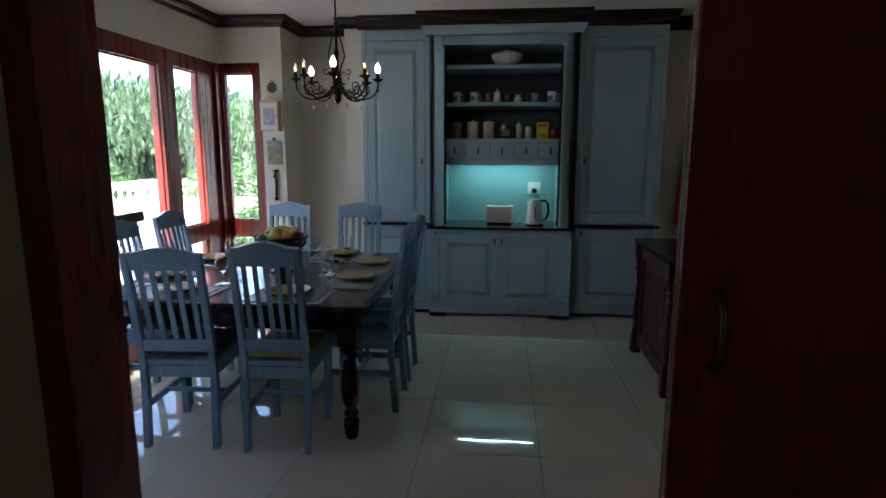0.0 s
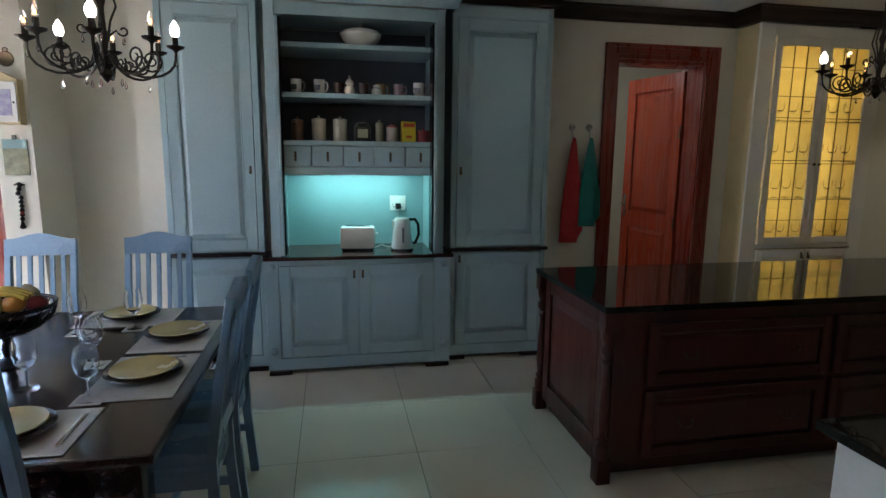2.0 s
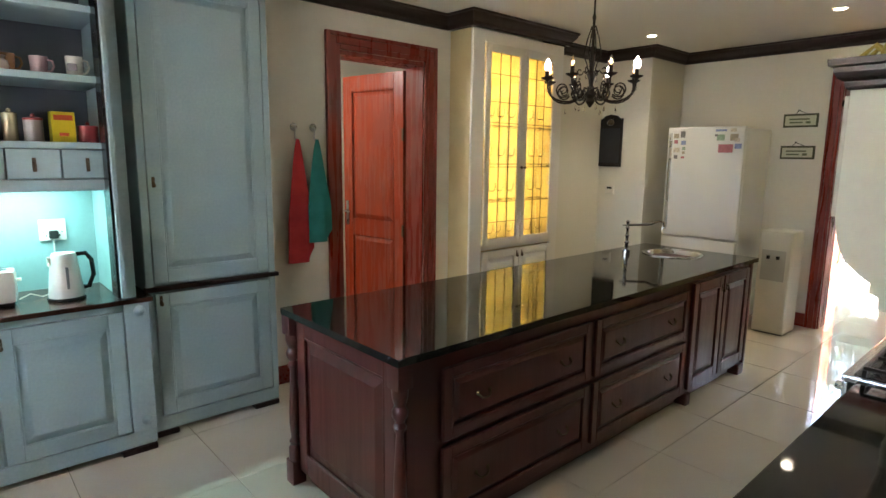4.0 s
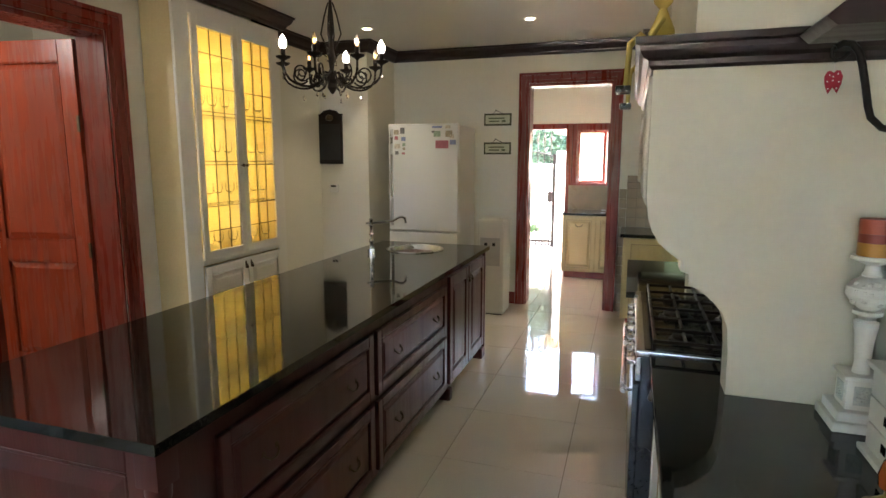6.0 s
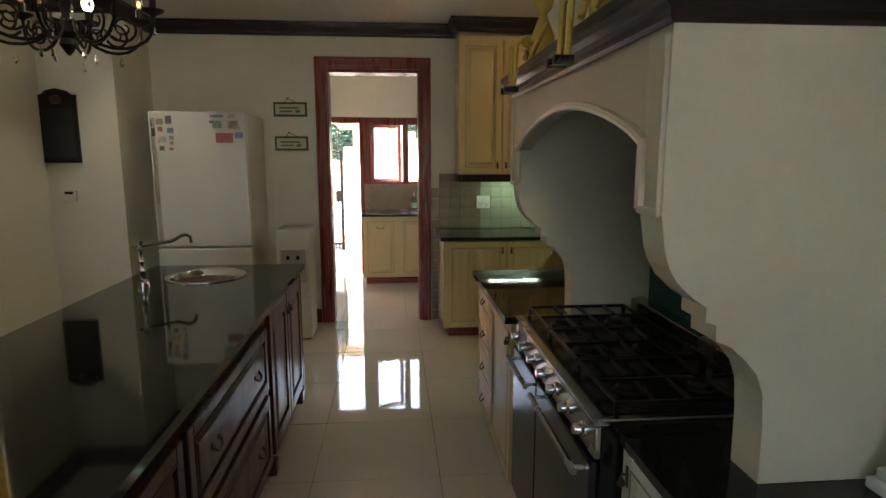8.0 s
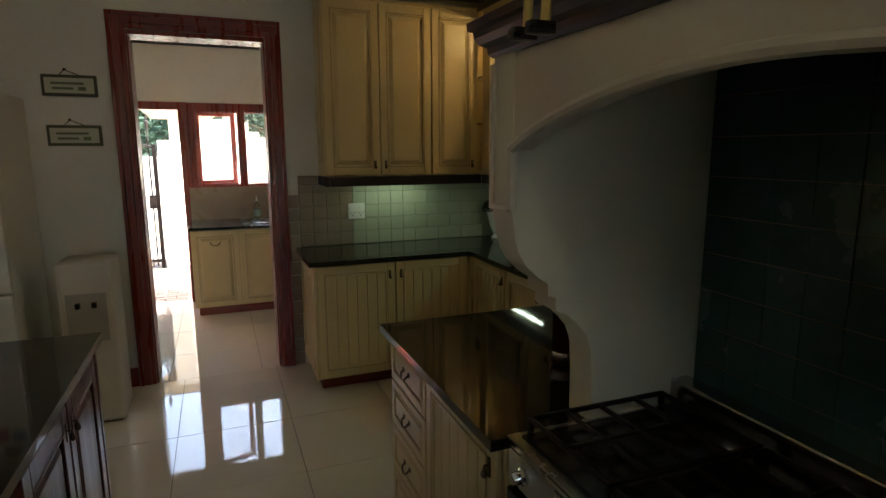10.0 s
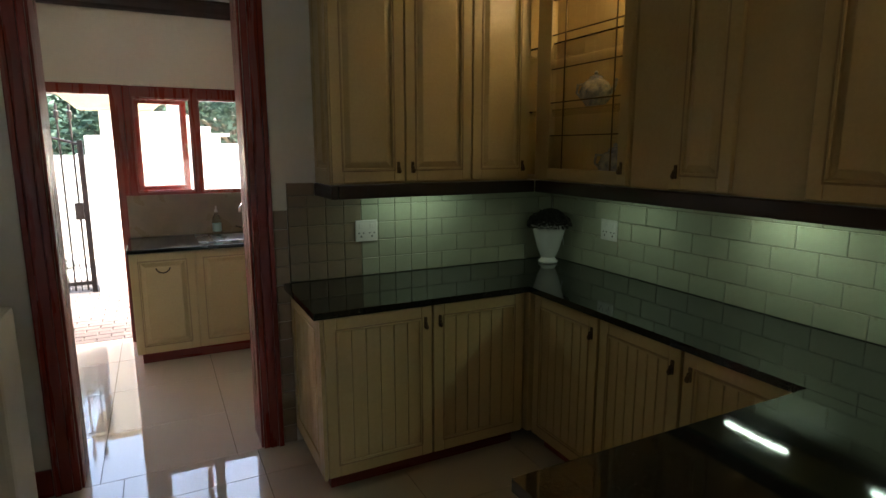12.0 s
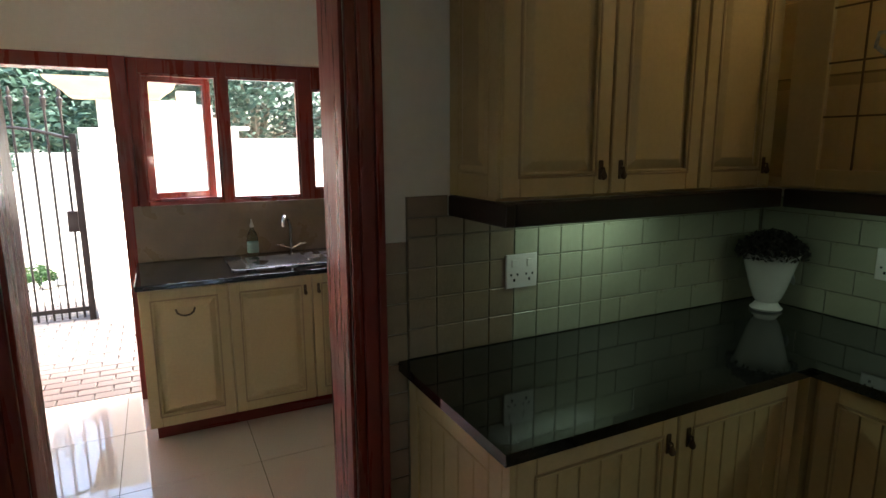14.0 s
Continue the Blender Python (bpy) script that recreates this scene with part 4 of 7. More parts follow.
def build_glass_cabinet():
    t = thing("display_cabinet", "tall cream display cabinet with leaded glass doors and warm lights inside", "display cabinet")
    x0, x1, yf, yb = 3.65, 4.80, 5.33, 5.59
    part("body", boxes((x0, x0 + 0.02, yf + 0.0222, yb, 0, 2.565), (x1 - 0.02, x1, yf + 0.02, yb, 0, 2.565), (x0 + 0.02, x1 - 0.02, yb - 0.02, yb, 0, 2.565), (x0 + 0.02, x1 - 0.02, yf + 0.03, yb - 0.02, 2.47, 2.49), (x0 + 0.02, x1 - 0.02, yf + 0.03, yb - 0.02, 0.82, 0.84)), CREAM, t)
    part("face_frame", boxes((x0, x0 + 0.135, yf, yf + 0.022, 0.05, 2.565), (x1 - 0.10, x1, yf, yf + 0.022, 0.05, 2.565), (x0 + 0.135, x1 - 0.10, yf, yf + 0.022, 2.475, 2.565), (x0 + 0.135, x1 - 0.10, yf, yf + 0.022, 0.80, 0.836), bev=0.003), WHITEP, t)
    for xa, xb, s in ((x0 + 0.14, 4.246, 1), (4.25, x1 - 0.105, -1)):
        w, z0, z1 = xb - xa, 0.84, 2.47
        bm = boxes((xa, xa + 0.05, yf - 0.02, yf, z0, z1), (xb - 0.05, xb, yf - 0.02, yf, z0, z1), (xa + 0.05, xb - 0.05, yf - 0.02, yf, z0, z0 + 0.055), (xa + 0.05, xb - 0.05, yf - 0.02, yf, z1 - 0.065, z1), bev=0.003)
        d = part("door", bm, WHITEP, t)
        bm = bmesh.new()
        for z in (1.035, 1.205, 1.495, 1.52, 1.83, 1.855, 2.02, 2.24):
            box(bm, xa + 0.05, xb - 0.05, yf - 0.014, yf - 0.010, z - 0.003, z + 0.003)
        for k in (1, 2):
            x = xa + 0.05 + k * (w - 0.1) / 3
            box(bm, x - 0.003, x + 0.003, yf - 0.0145, yf - 0.0095, z0 + 0.055, z1 - 0.065)
        part("leading", bm, BRASS, d)
        g = part("pane", boxes((xa + 0.05, xb - 0.05, yf - 0.008, yf - 0.005, z0 + 0.055, z1 - 0.065)), GLASS, d)
        g.visible_shadow = False
        k = bmesh.new()
        lathe(k, [(0.004, 0), (0.006, 0.012), (0.013, 0.018), (0.012, 0.026), (0.004, 0.03)], 12)
        bmesh.ops.rotate(k, verts=k.verts, matrix=Matrix.Rotation(radians(90), 3, "X"))
        bmesh.ops.translate(k, verts=k.verts, vec=(xb - 0.022 if s > 0 else xa + 0.022, yf - 0.02, 1.49))
        part("knob", k, BRASS, d, "", True)
        dd = door_leaf_part("lower_door", t, panel_leaf(w, 0.69, 0.02, 0.055, [(0.06, 0.63)]), WHITEP, ((xa + xb) / 2, yf - 0.02, 0.10))
        drop_pull(dd, s * (w / 2 - 0.03), 0.64)
    for z in (1.20, 1.50, 1.83):
        part("glass_shelf", boxes((x0 + 0.022, x1 - 0.022, yf + 0.03, yb - 0.022, z, z + 0.008)), GLASS, t, "glass shelf")


def build_fridge():
    t = thing("fridge", "tall white fridge freezer with photo magnets", "fridge")
    x0, x1, y0, y1 = 5.93, 6.545, 4.135, 4.855
    part("cabinet", boxes((x0 + 0.04, x1, y0, y1, 0.03, 1.865), bev=0.006), FRIDGEW, t)
    part("upper_door", boxes((x0 - 0.015, x0 + 0.036, y0, y1, 0.83, 1.88), bev=0.012), FRIDGEW, t)
    part("lower_door", boxes((x0 - 0.015, x0 + 0.036, y0, y1, 0.05, 0.818), bev=0.012), FRIDGEW, t)
    part("foot", boxes((x0 + 0.05, x1 - 0.03, y0 + 0.03, y1 - 0.03, 0, 0.03)), BLACK, t)
    part("door_handle", boxes((x0 - 0.03, x0 - 0.014, y1 - 0.05, y1 - 0.02, 0.88, 1.83), bev=0.006), STEEL, t)
    w = thing("water_dispenser", "cream floor-standing water dispenser", "water dispenser")
    a = part("casing", boxes((6.02, 6.34, 3.695, 3.965, 0.01, 0.95), bev=0.02), two_scale("dispenser_plastic", (0.55, 0.53, 0.45), (0.50, 0.48, 0.40), 2, 80, (0.35, 0.5), 0.05), w)
    part("panel", boxes((6.013, 6.021, 3.73, 3.93, 0.50, 0.78), bev=0.003), two_scale("dispenser_grey", (0.36, 0.35, 0.31), (0.32, 0.31, 0.28), 4, 80, (0.3, 0.4), 0.05), w)
    part("foot", boxes((6.05, 6.31, 3.715, 3.945, 0, 0.012)), BLACK, w)
    for y in (3.79, 3.87):
        part("spigot", boxes((5.985, 6.015, y - 0.012, y + 0.012, 0.70, 0.73), bev=0.004), BLACK, w)


# ---- table and chairs ----
def build_table():
    x0, x1, y0, y1 = -1.62, -0.10, 2.79, 4.33
    t = thing("dining_table", "large dark polished wooden dining table with turned legs", "dining table")
    part("tabletop", boxes((x0, x1, y0, y1, 0.72, 0.75), bev=0.010), TABLEW, t)
    part("apron", boxes((x0 + 0.07, x1 - 0.07, y0 + 0.07, y0 + 0.095, 0.60, 0.72), (x0 + 0.07, x1 - 0.07, y1 - 0.095, y1 - 0.07, 0.60, 0.72), (x0 + 0.07, x0 + 0.095, y0 + 0.095, y1 - 0.095, 0.60, 0.72), (x1 - 0.095, x1 - 0.07, y0 + 0.095, y1 - 0.095, 0.60, 0.72), bev=0.003), TABLEW, t)
    for x in (x0 + 0.10, x1 - 0.10):
        for y in (y0 + 0.10, y1 - 0.10):
            bm = boxes((x - 0.052, x + 0.052, y - 0.052, y + 0.052, 0.52, 0.718), bev=0.005)
            lathe(bm, [(0.030, 0), (0.036, 0.02), (0.040, 0.06), (0.042, 0.10), (0.030, 0.12), (0.040, 0.14), (0.028, 0.17), (0.045, 0.21), (0.052, 0.27), (0.050, 0.33), (0.036, 0.41), (0.032, 0.44), (0.048, 0.455), (0.034, 0.475), (0.052, 0.495), (0.05, 0.522)], 18, x, y)
            part("leg", bm, TABLEW, t, "turned dark wooden leg", True)


def chair_model():
    """Faces +y; the seat's front is at +y, the back at -y."""
    t = thing("dining_chair", "sky-blue painted wooden dining chair with a slatted back", "chair", group="chairs round the dining table")
    bm = bmesh.new()
    part("seat", boxes((-0.22, 0.22, -0.19, 0.23, 0.42, 0.45), bev=0.010), CHAIRB, t)
    part("seat_rail", boxes((-0.20, 0.20, 0.18, 0.20, 0.36, 0.42), (-0.20, 0.20, -0.19, -0.17, 0.36, 0.42), (-0.205, -0.185, -0.17, 0.18, 0.36, 0.42), (0.185, 0.205, -0.17, 0.18, 0.36, 0.42), bev=0.003), CHAIRB, t)
    for s in (-1, 1):
        part("front_leg", boxes((s * 0.195 - 0.019, s * 0.195 + 0.019, 0.17, 0.208, 0, 0.42), bev=0.004), CHAIRB, t)
        # back leg in one sweep with the back post
        pr = [(-0.235, 0), (-0.195, 0), (-0.172, 0.30), (-0.172, 0.46), (-0.215, 0.75), (-0.265, 0.985), (-0.292, 0.985), (-0.248, 0.74), (-0.205, 0.46), (-0.208, 0.30)]
        bm = prism(bmesh.new(), pr, "x", s * 0.205 - 0.019, s * 0.205 + 0.019)
        bmesh.ops.bevel(bm, geom=list(bm.edges), offset=0.003, segments=1, affect="EDGES")
        part("back_leg", bm, CHAIRB, t)
        part("stretcher", boxes((s * 0.195 - 0.009, s * 0.195 + 0.009, -0.19, 0.175, 0.20, 0.235), bev=0.003), CHAIRB, t)
    part("cross_stretcher", boxes((-0.186, 0.186, -0.01, 0.01, 0.205, 0.23), bev=0.003), CHAIRB, t)
    # arched top rail
    bm = bmesh.new()
    n = 14
    lo, hi = [], []
    for i in range(n + 1):
        x = -0.225 + 0.45 * i / n
        u = abs(i / n - 0.5) * 2
        top = 1.0 + 0.028 * (0.5 + 0.5 * math.cos(math.pi * min(1, u * 1.15)))
        hi.append((x, top))
        lo.append((x, 0.915))
    prism(bm, lo + hi[::-1], "y", -0.014, 0.014)
    bmesh.ops.bevel(bm, geom=[e for e in bm.edges], offset=0.003, segments=1, affect="EDGES")
    ob = part("top_rail", bm, CHAIRB, t)
    ob.matrix_basis = Matrix.Translation((0, -0.262, 0.915)) @ Matrix.Rotation(radians(10), 4, "X") @ Matrix.Translation((0, 0, -0.915))
    bm = boxes((-0.187, 0.187, -0.212, -0.190, 0.50, 0.56), bev=0.003)
    part("lower_rail", bm, CHAIRB, t)
    for k in range(5):
        x = -0.14 + k * 0.07
        pr = [(-0.195, 0.55), (-0.183, 0.55), (-0.224, 0.75), (-0.255, 0.93), (-0.267, 0.93), (-0.237, 0.75)]
        part("slat", prism(bmesh.new(), pr, "x", x - 0.014, x + 0.014), CHAIRB, t)
    return t


def cushion(m, color, label):
    mat = two_scale("cushion_" + str(color[0])[2:], color, tuple(c * 0.8 for c in color), 8, 180, (0.8, 0.95), 0.4)
    bm = boxes((-0.19, 0.19, -0.16, 0.19, 0.0, 0.045), bev=0.02)
    c = part("seat_cushion", bm, mat, None, label, True)
    c.matrix_basis = m
    tagged(c, category="cushion", group="seat cushions")


def build_chairs():
    spots = [(-1.06, 2.91, 4, 1), (-0.54, 2.91, 2, 2), (-0.235, 3.37, 90, 0), (-0.235, 3.83, 90, 0), (-0.58, 4.40, 180, 0), (-1.17, 4.40, 180, 0), (-1.46, 3.31, -90, 1), (-1.48, 3.88, -90, 1)]
    first = chair_model()
    for i, (x, y, rz, c) in enumerate(spots):
        m = pose(x, y, 0, 0, 0, rz) @ Matrix.Diagonal((0.88, 1, 1.035, 1))
        ch = first if i == 0 else copy_thing(first, m)
        if i == 0:
            first.matrix_basis = m
        if c:
            cushion(m @ Matrix.Translation((0, 0.02, 0.451)), (0.05, 0.06, 0.07) if c == 1 else (0.42, 0.42, 0.16), "dark padded seat cushion on a blue chair" if c == 1 else "olive green seat cushion on a blue chair")


def build_entrance():
    t = thing("door_entrance", "dark red mahogany panelled double door leaf at the entrance", "door")
    bm = bmesh.new()
    w, h = 0.80, 2.16
    st = 0.11
    box(bm, 0, st, 0, 0.044, 0, h, 0.004)
    box(bm, w - st, w, 0, 0.044, 0, h, 0.004)
    for a, b in ((0, 0.22), (0.62, 0.74), (h - 0.12, h)):
        box(bm, st, w - st, 0, 0.044, a, b, 0.004)
    part("leaf", bm, MAHOG, t)
    for a, b in ((0.22, 0.62), (0.74, h - 0.12)):
        bm = boxes((st, w - st, 0.014, 0.030, a, b))
        part("panel", bm, MAHOG, t)
    bm = bmesh.new()
    x = 0.07
    tube(bm, [(x, 0, 1.245), (x, -0.03, 1.24), (x, -0.055, 1.21), (x, -0.06, 1.165), (x, -0.055, 1.12), (x, -0.03, 1.09), (x, 0, 1.085)], 0.008, 10)
    part("pull_handle", bm, BRASS, t, "aged brass pull handle", True)
    t.matrix_basis = pose(0.935, 1.26, 0, 0, 0, 0)
    solid("door_frame_entrance", MAHOG, (-0.80, -0.70, 1.60, 1.87, 0, 2.24), (1.74, 1.90, 1.24, 1.69, 0, 2.24), (-0.70, 1.90, 1.62, 1.87, 2.19, 2.24), bev=0.004, label="dark red mahogany entrance door frame")


def build_red_door():
    t = thing("door_passage", "open orange-red mahogany panelled door", "door", pose(3.355, 5.83, 0, 0, 0, 99))
    w, h, st = 0.74, 2.25, 0.11
    door_leaf_part("leaf", t, panel_leaf(w, h, 0.04, st, [(0.22, 0.86), (1.0, h - 0.13)], edge=0.04), REDDOOR, (w / 2, 0.0, 0.01), 180)
    bm = boxes((w - 0.065, w - 0.03, 0.001, 0.006, 0.95, 1.17), bev=0.002)
    tube(bm, [(w - 0.05, 0.005, 1.08), (w - 0.05, 0.05, 1.08), (w - 0.14, 0.055, 1.075)], 0.008, 8)
    part("door_handle", bm, STEEL, t, "", True)
    part("hinge", boxes((-0.008, 0.008, 0.001, 0.012, 0.9, 1.0), (-0.008, 0.008, 0.001, 0.012, 1.7, 1.8)), BRASS, t)


def build_scullery():
    t = base_cabinet("sink_cabinet", "cream painted scullery sink cabinet with glazed panel doors", 1.9, 0.60, 0.83, pose(8.10, 3.37, 0, 0, 0, -90), [(0.0, 0.42, "plain", 0), (0.425, 0.86, "plain", 1), (0.865, 1.30, "plain", -1)])
    part("bail_handle", tube(bmesh.new(), [(0.165, -0.002, 0.715), (0.172, -0.018, 0.700), (0.19, -0.022, 0.688), (0.21, -0.022, 0.684), (0.23, -0.022, 0.688), (0.248, -0.018, 0.700), (0.255, -0.002, 0.715)], 0.005, 8), BRASS, t, "aged brass bail handle", True)
    w = thing("scullery_worktop", "dark granite scullery worktop", "worktop")
    part("slab", boxes((8.07, 8.718, 1.45, 3.38, 0.832, 0.860), bev=0.004), granite(), w)
    frame_window("window_scullery", "dark red mahogany scullery window with an open sash", "y", 8.815, 1.70, 3.34, 1.17, 2.03, [(2.865, 3.285, 1.21, 1.945), (2.38, 2.81, 1.206, 1.945), (1.80, 2.295, 1.25, 1.89)], 0.07, 0.07)
    solid("door_frame_garden", MAHOG, (8.75, 8.90, 3.34, 3.425, 0, 2.03), (8.75, 8.90, 4.14, 4.20, 0, 2.03), (8.75, 8.90, 3.425, 4.14, 1.955, 2.03), bev=0.004, label="dark red mahogany back door frame")
    part("splash_tiles", boxes((8.705, 8.718, 1.45, 3.37, 0.861, 1.19)), BEIGET, None, "beige stone splashback", kind="structure")


build_windows()
build_dresser()
build_island()
build_hood()
build_cooker()
build_kitchen()
build_glass_cabinet()
build_fridge()
build_table()
build_chairs()
build_entrance()
build_red_door()
build_scullery()


# ---- lamps ----
BULB = glow("lit_bulb", (1.0, 0.90, 0.74), 1.1)
CRYSTAL = glass_mat("crystal", (0.95, 0.95, 0.95), 0.02)


def build_chandelier(x, y, z, label):
    """z is the height of the lowest tip."""
    t = thing("chandelier", label, "chandelier", Matrix.Translation((x, y, z)), "")
    bm = bmesh.new()
    lathe(bm, [(0.003, 0), (0.012, 0.01), (0.028, 0.035), (0.022, 0.055), (0.036, 0.075), (0.022, 0.10), (0.012, 0.13), (0.016, 0.16), (0.026, 0.19), (0.014, 0.22), (0.010, 0.30), (0.018, 0.33), (0.009, 0.36), (0.008, 0.50), (0.012, 0.52), (0.006, 0.54)], 14)
    part("stem", bm, IRON, t, "", True)
    top = 2.676 - z
    part("chain", tube(bmesh.new(), [(0, 0, 0.53), (0, 0, top - 0.02)], 0.006, 6), IRON, t)
    part("ceiling_rose", lathe(bmesh.new(), [(0.05, top - 0.022), (0.055, top - 0.012), (0.055, top - 0.001)], 18), IRON, t, "", True)
    lit = {0, 3, 6}
    for k in range(8):
        a = 2 * math.pi * k / 8 + 0.2
        c, s = math.cos(a), math.sin(a)

        def P(r, h):
            return (r * c, r * s, h)
        bm = bmesh.new()
        # main arm: out, down and up to the cup
        pts = [P(0.02, 0.11)] + [P(0.155 + 0.115 * math.cos(u), 0.115 + 0.085 * math.sin(u)) for u in [math.pi * (1 + i / 9.0) for i in range(10)]] + [P(0.272, 0.15)]
        tube(bm, pts, 0.006, 6)
        # scroll inside the arm
        sp = []
        for i in range(22):
            u = i / 21.0
            rr = 0.048 * (1 - 0.78 * u)
            th = math.pi * 1.2 + u * math.pi * 3.2
            sp.append(P(0.175 + rr * math.cos(th), 0.10 + rr * math.sin(th)))
        tube(bm, sp, 0.005, 6, 0.7)
        sp = []
        for i in range(16):
            u = i / 15.0
            rr = 0.030 * (1 - 0.75 * u)
            th = math.pi * 0.2 - u * math.pi * 2.6
            sp.append(P(0.092 + rr * math.cos(th), 0.075 + rr * math.sin(th)))
        tube(bm, sp, 0.0045, 6, 0.7)
        arm = part("arm", bm, IRON, t, "curled dark iron arm", True)
        if k % 2 == 0:
            bm = bmesh.new()
            tube(bm, [P(0.015, 0.17), P(0.03, 0.25), P(0.055, 0.31), P(0.035, 0.40), P(0.012, 0.47)], 0.0045, 6)
            sp = [P(0.075 + 0.024 * math.cos(th) * (1 - j / 18), 0.215 + 0.024 * math.sin(th) * (1 - j / 18)) for j, th in enumerate([math.pi + i * 0.5 for i in range(13)])]
            tube(bm, [P(0.02, 0.19)] + sp, 0.004, 6)
            part("upper_scroll", bm, IRON, t, "", True)
        bm = bmesh.new()
        cx, cy, _ = P(0.272, 0)
        lathe(bm, [(0.006, 0.142), (0.012, 0.150), (0.034, 0.160), (0.038, 0.168), (0.030, 0.166), (0.012, 0.162), (0.012, 0.205), (0.010, 0.207)], 12, cx, cy)
        part("candle_cup", bm, IRON, t, "", True)
        bm = bmesh.new()
        if k in lit:
            lathe(bm, [(0.011, 0.207), (0.017, 0.217), (0.020, 0.230), (0.017, 0.248), (0.008, 0.265), (0.002, 0.275)], 12, cx, cy)
            part("bulb", bm, BULB, t, "lit white candle bulb", True)
        else:
            lathe(bm, [(0.008, 0.207), (0.013, 0.218), (0.014, 0.230), (0.009, 0.248), (0.002, 0.265)], 10, cx, cy)
            part("bulb", bm, CRYSTAL, t, "clear candle bulb", True)
            part("filament", lathe(bmesh.new(), [(0.003, 0.217), (0.004, 0.228), (0.001, 0.234)], 6, cx, cy), glow("filament", (1.0, 0.35, 0.08), 0.8), t)
        for (r, h) in ((0.272, 0.115), (0.16, 0.0), (0.075, 0.19)) if k % 2 == 0 else ((0.272, 0.115), (0.09, 0.015)):
            px, py, _ = P(r, 0)
            bm = bmesh.new()
            lathe(bm, [(0.0015, 0.0), (0.0075, 0.010), (0.005, 0.022), (0.001, 0.034)], 6, px, py, h - 0.034)
            part("crystal_drop", bm, CRYSTAL, t)
    return t


def build_downlight(x, y, label="small round recessed ceiling downlight"):
    t = thing("downlight", label, "ceiling light", Matrix.Translation((x, y, 2.678)), "ceiling downlights")
    part("rim", lathe(bmesh.new(), [(0.052, 0.0), (0.052, -0.004), (0.044, -0.007), (0.036, -0.004), (0.034, 0.0)], 24, cap=False), CHROME, t, "", True)
    part("lens", lathe(bmesh.new(), [(0.001, -0.004), (0.034, -0.003), (0.034, -0.001)], 20), glow("downlight_lens", (1.0, 0.86, 0.66), 2.0), t)


# ---- small things ----
def M2(name, c, rough=0.4, metal=0.0, fine=80, k=0.85):
    return two_scale(name, c, tuple(v * k for v in c), 6, fine, (rough, rough + 0.12), 0.08, metal=metal)


CERAMIC = M2("white_ceramic", (0.70, 0.68, 0.62), 0.15)


def simple(name, label, category, m, bm, mat, smooth=True, group=""):
    ob = part(name, bm, mat, None, label, smooth)
    ob.matrix_basis = m
    return tagged(ob, category=category, group=group)


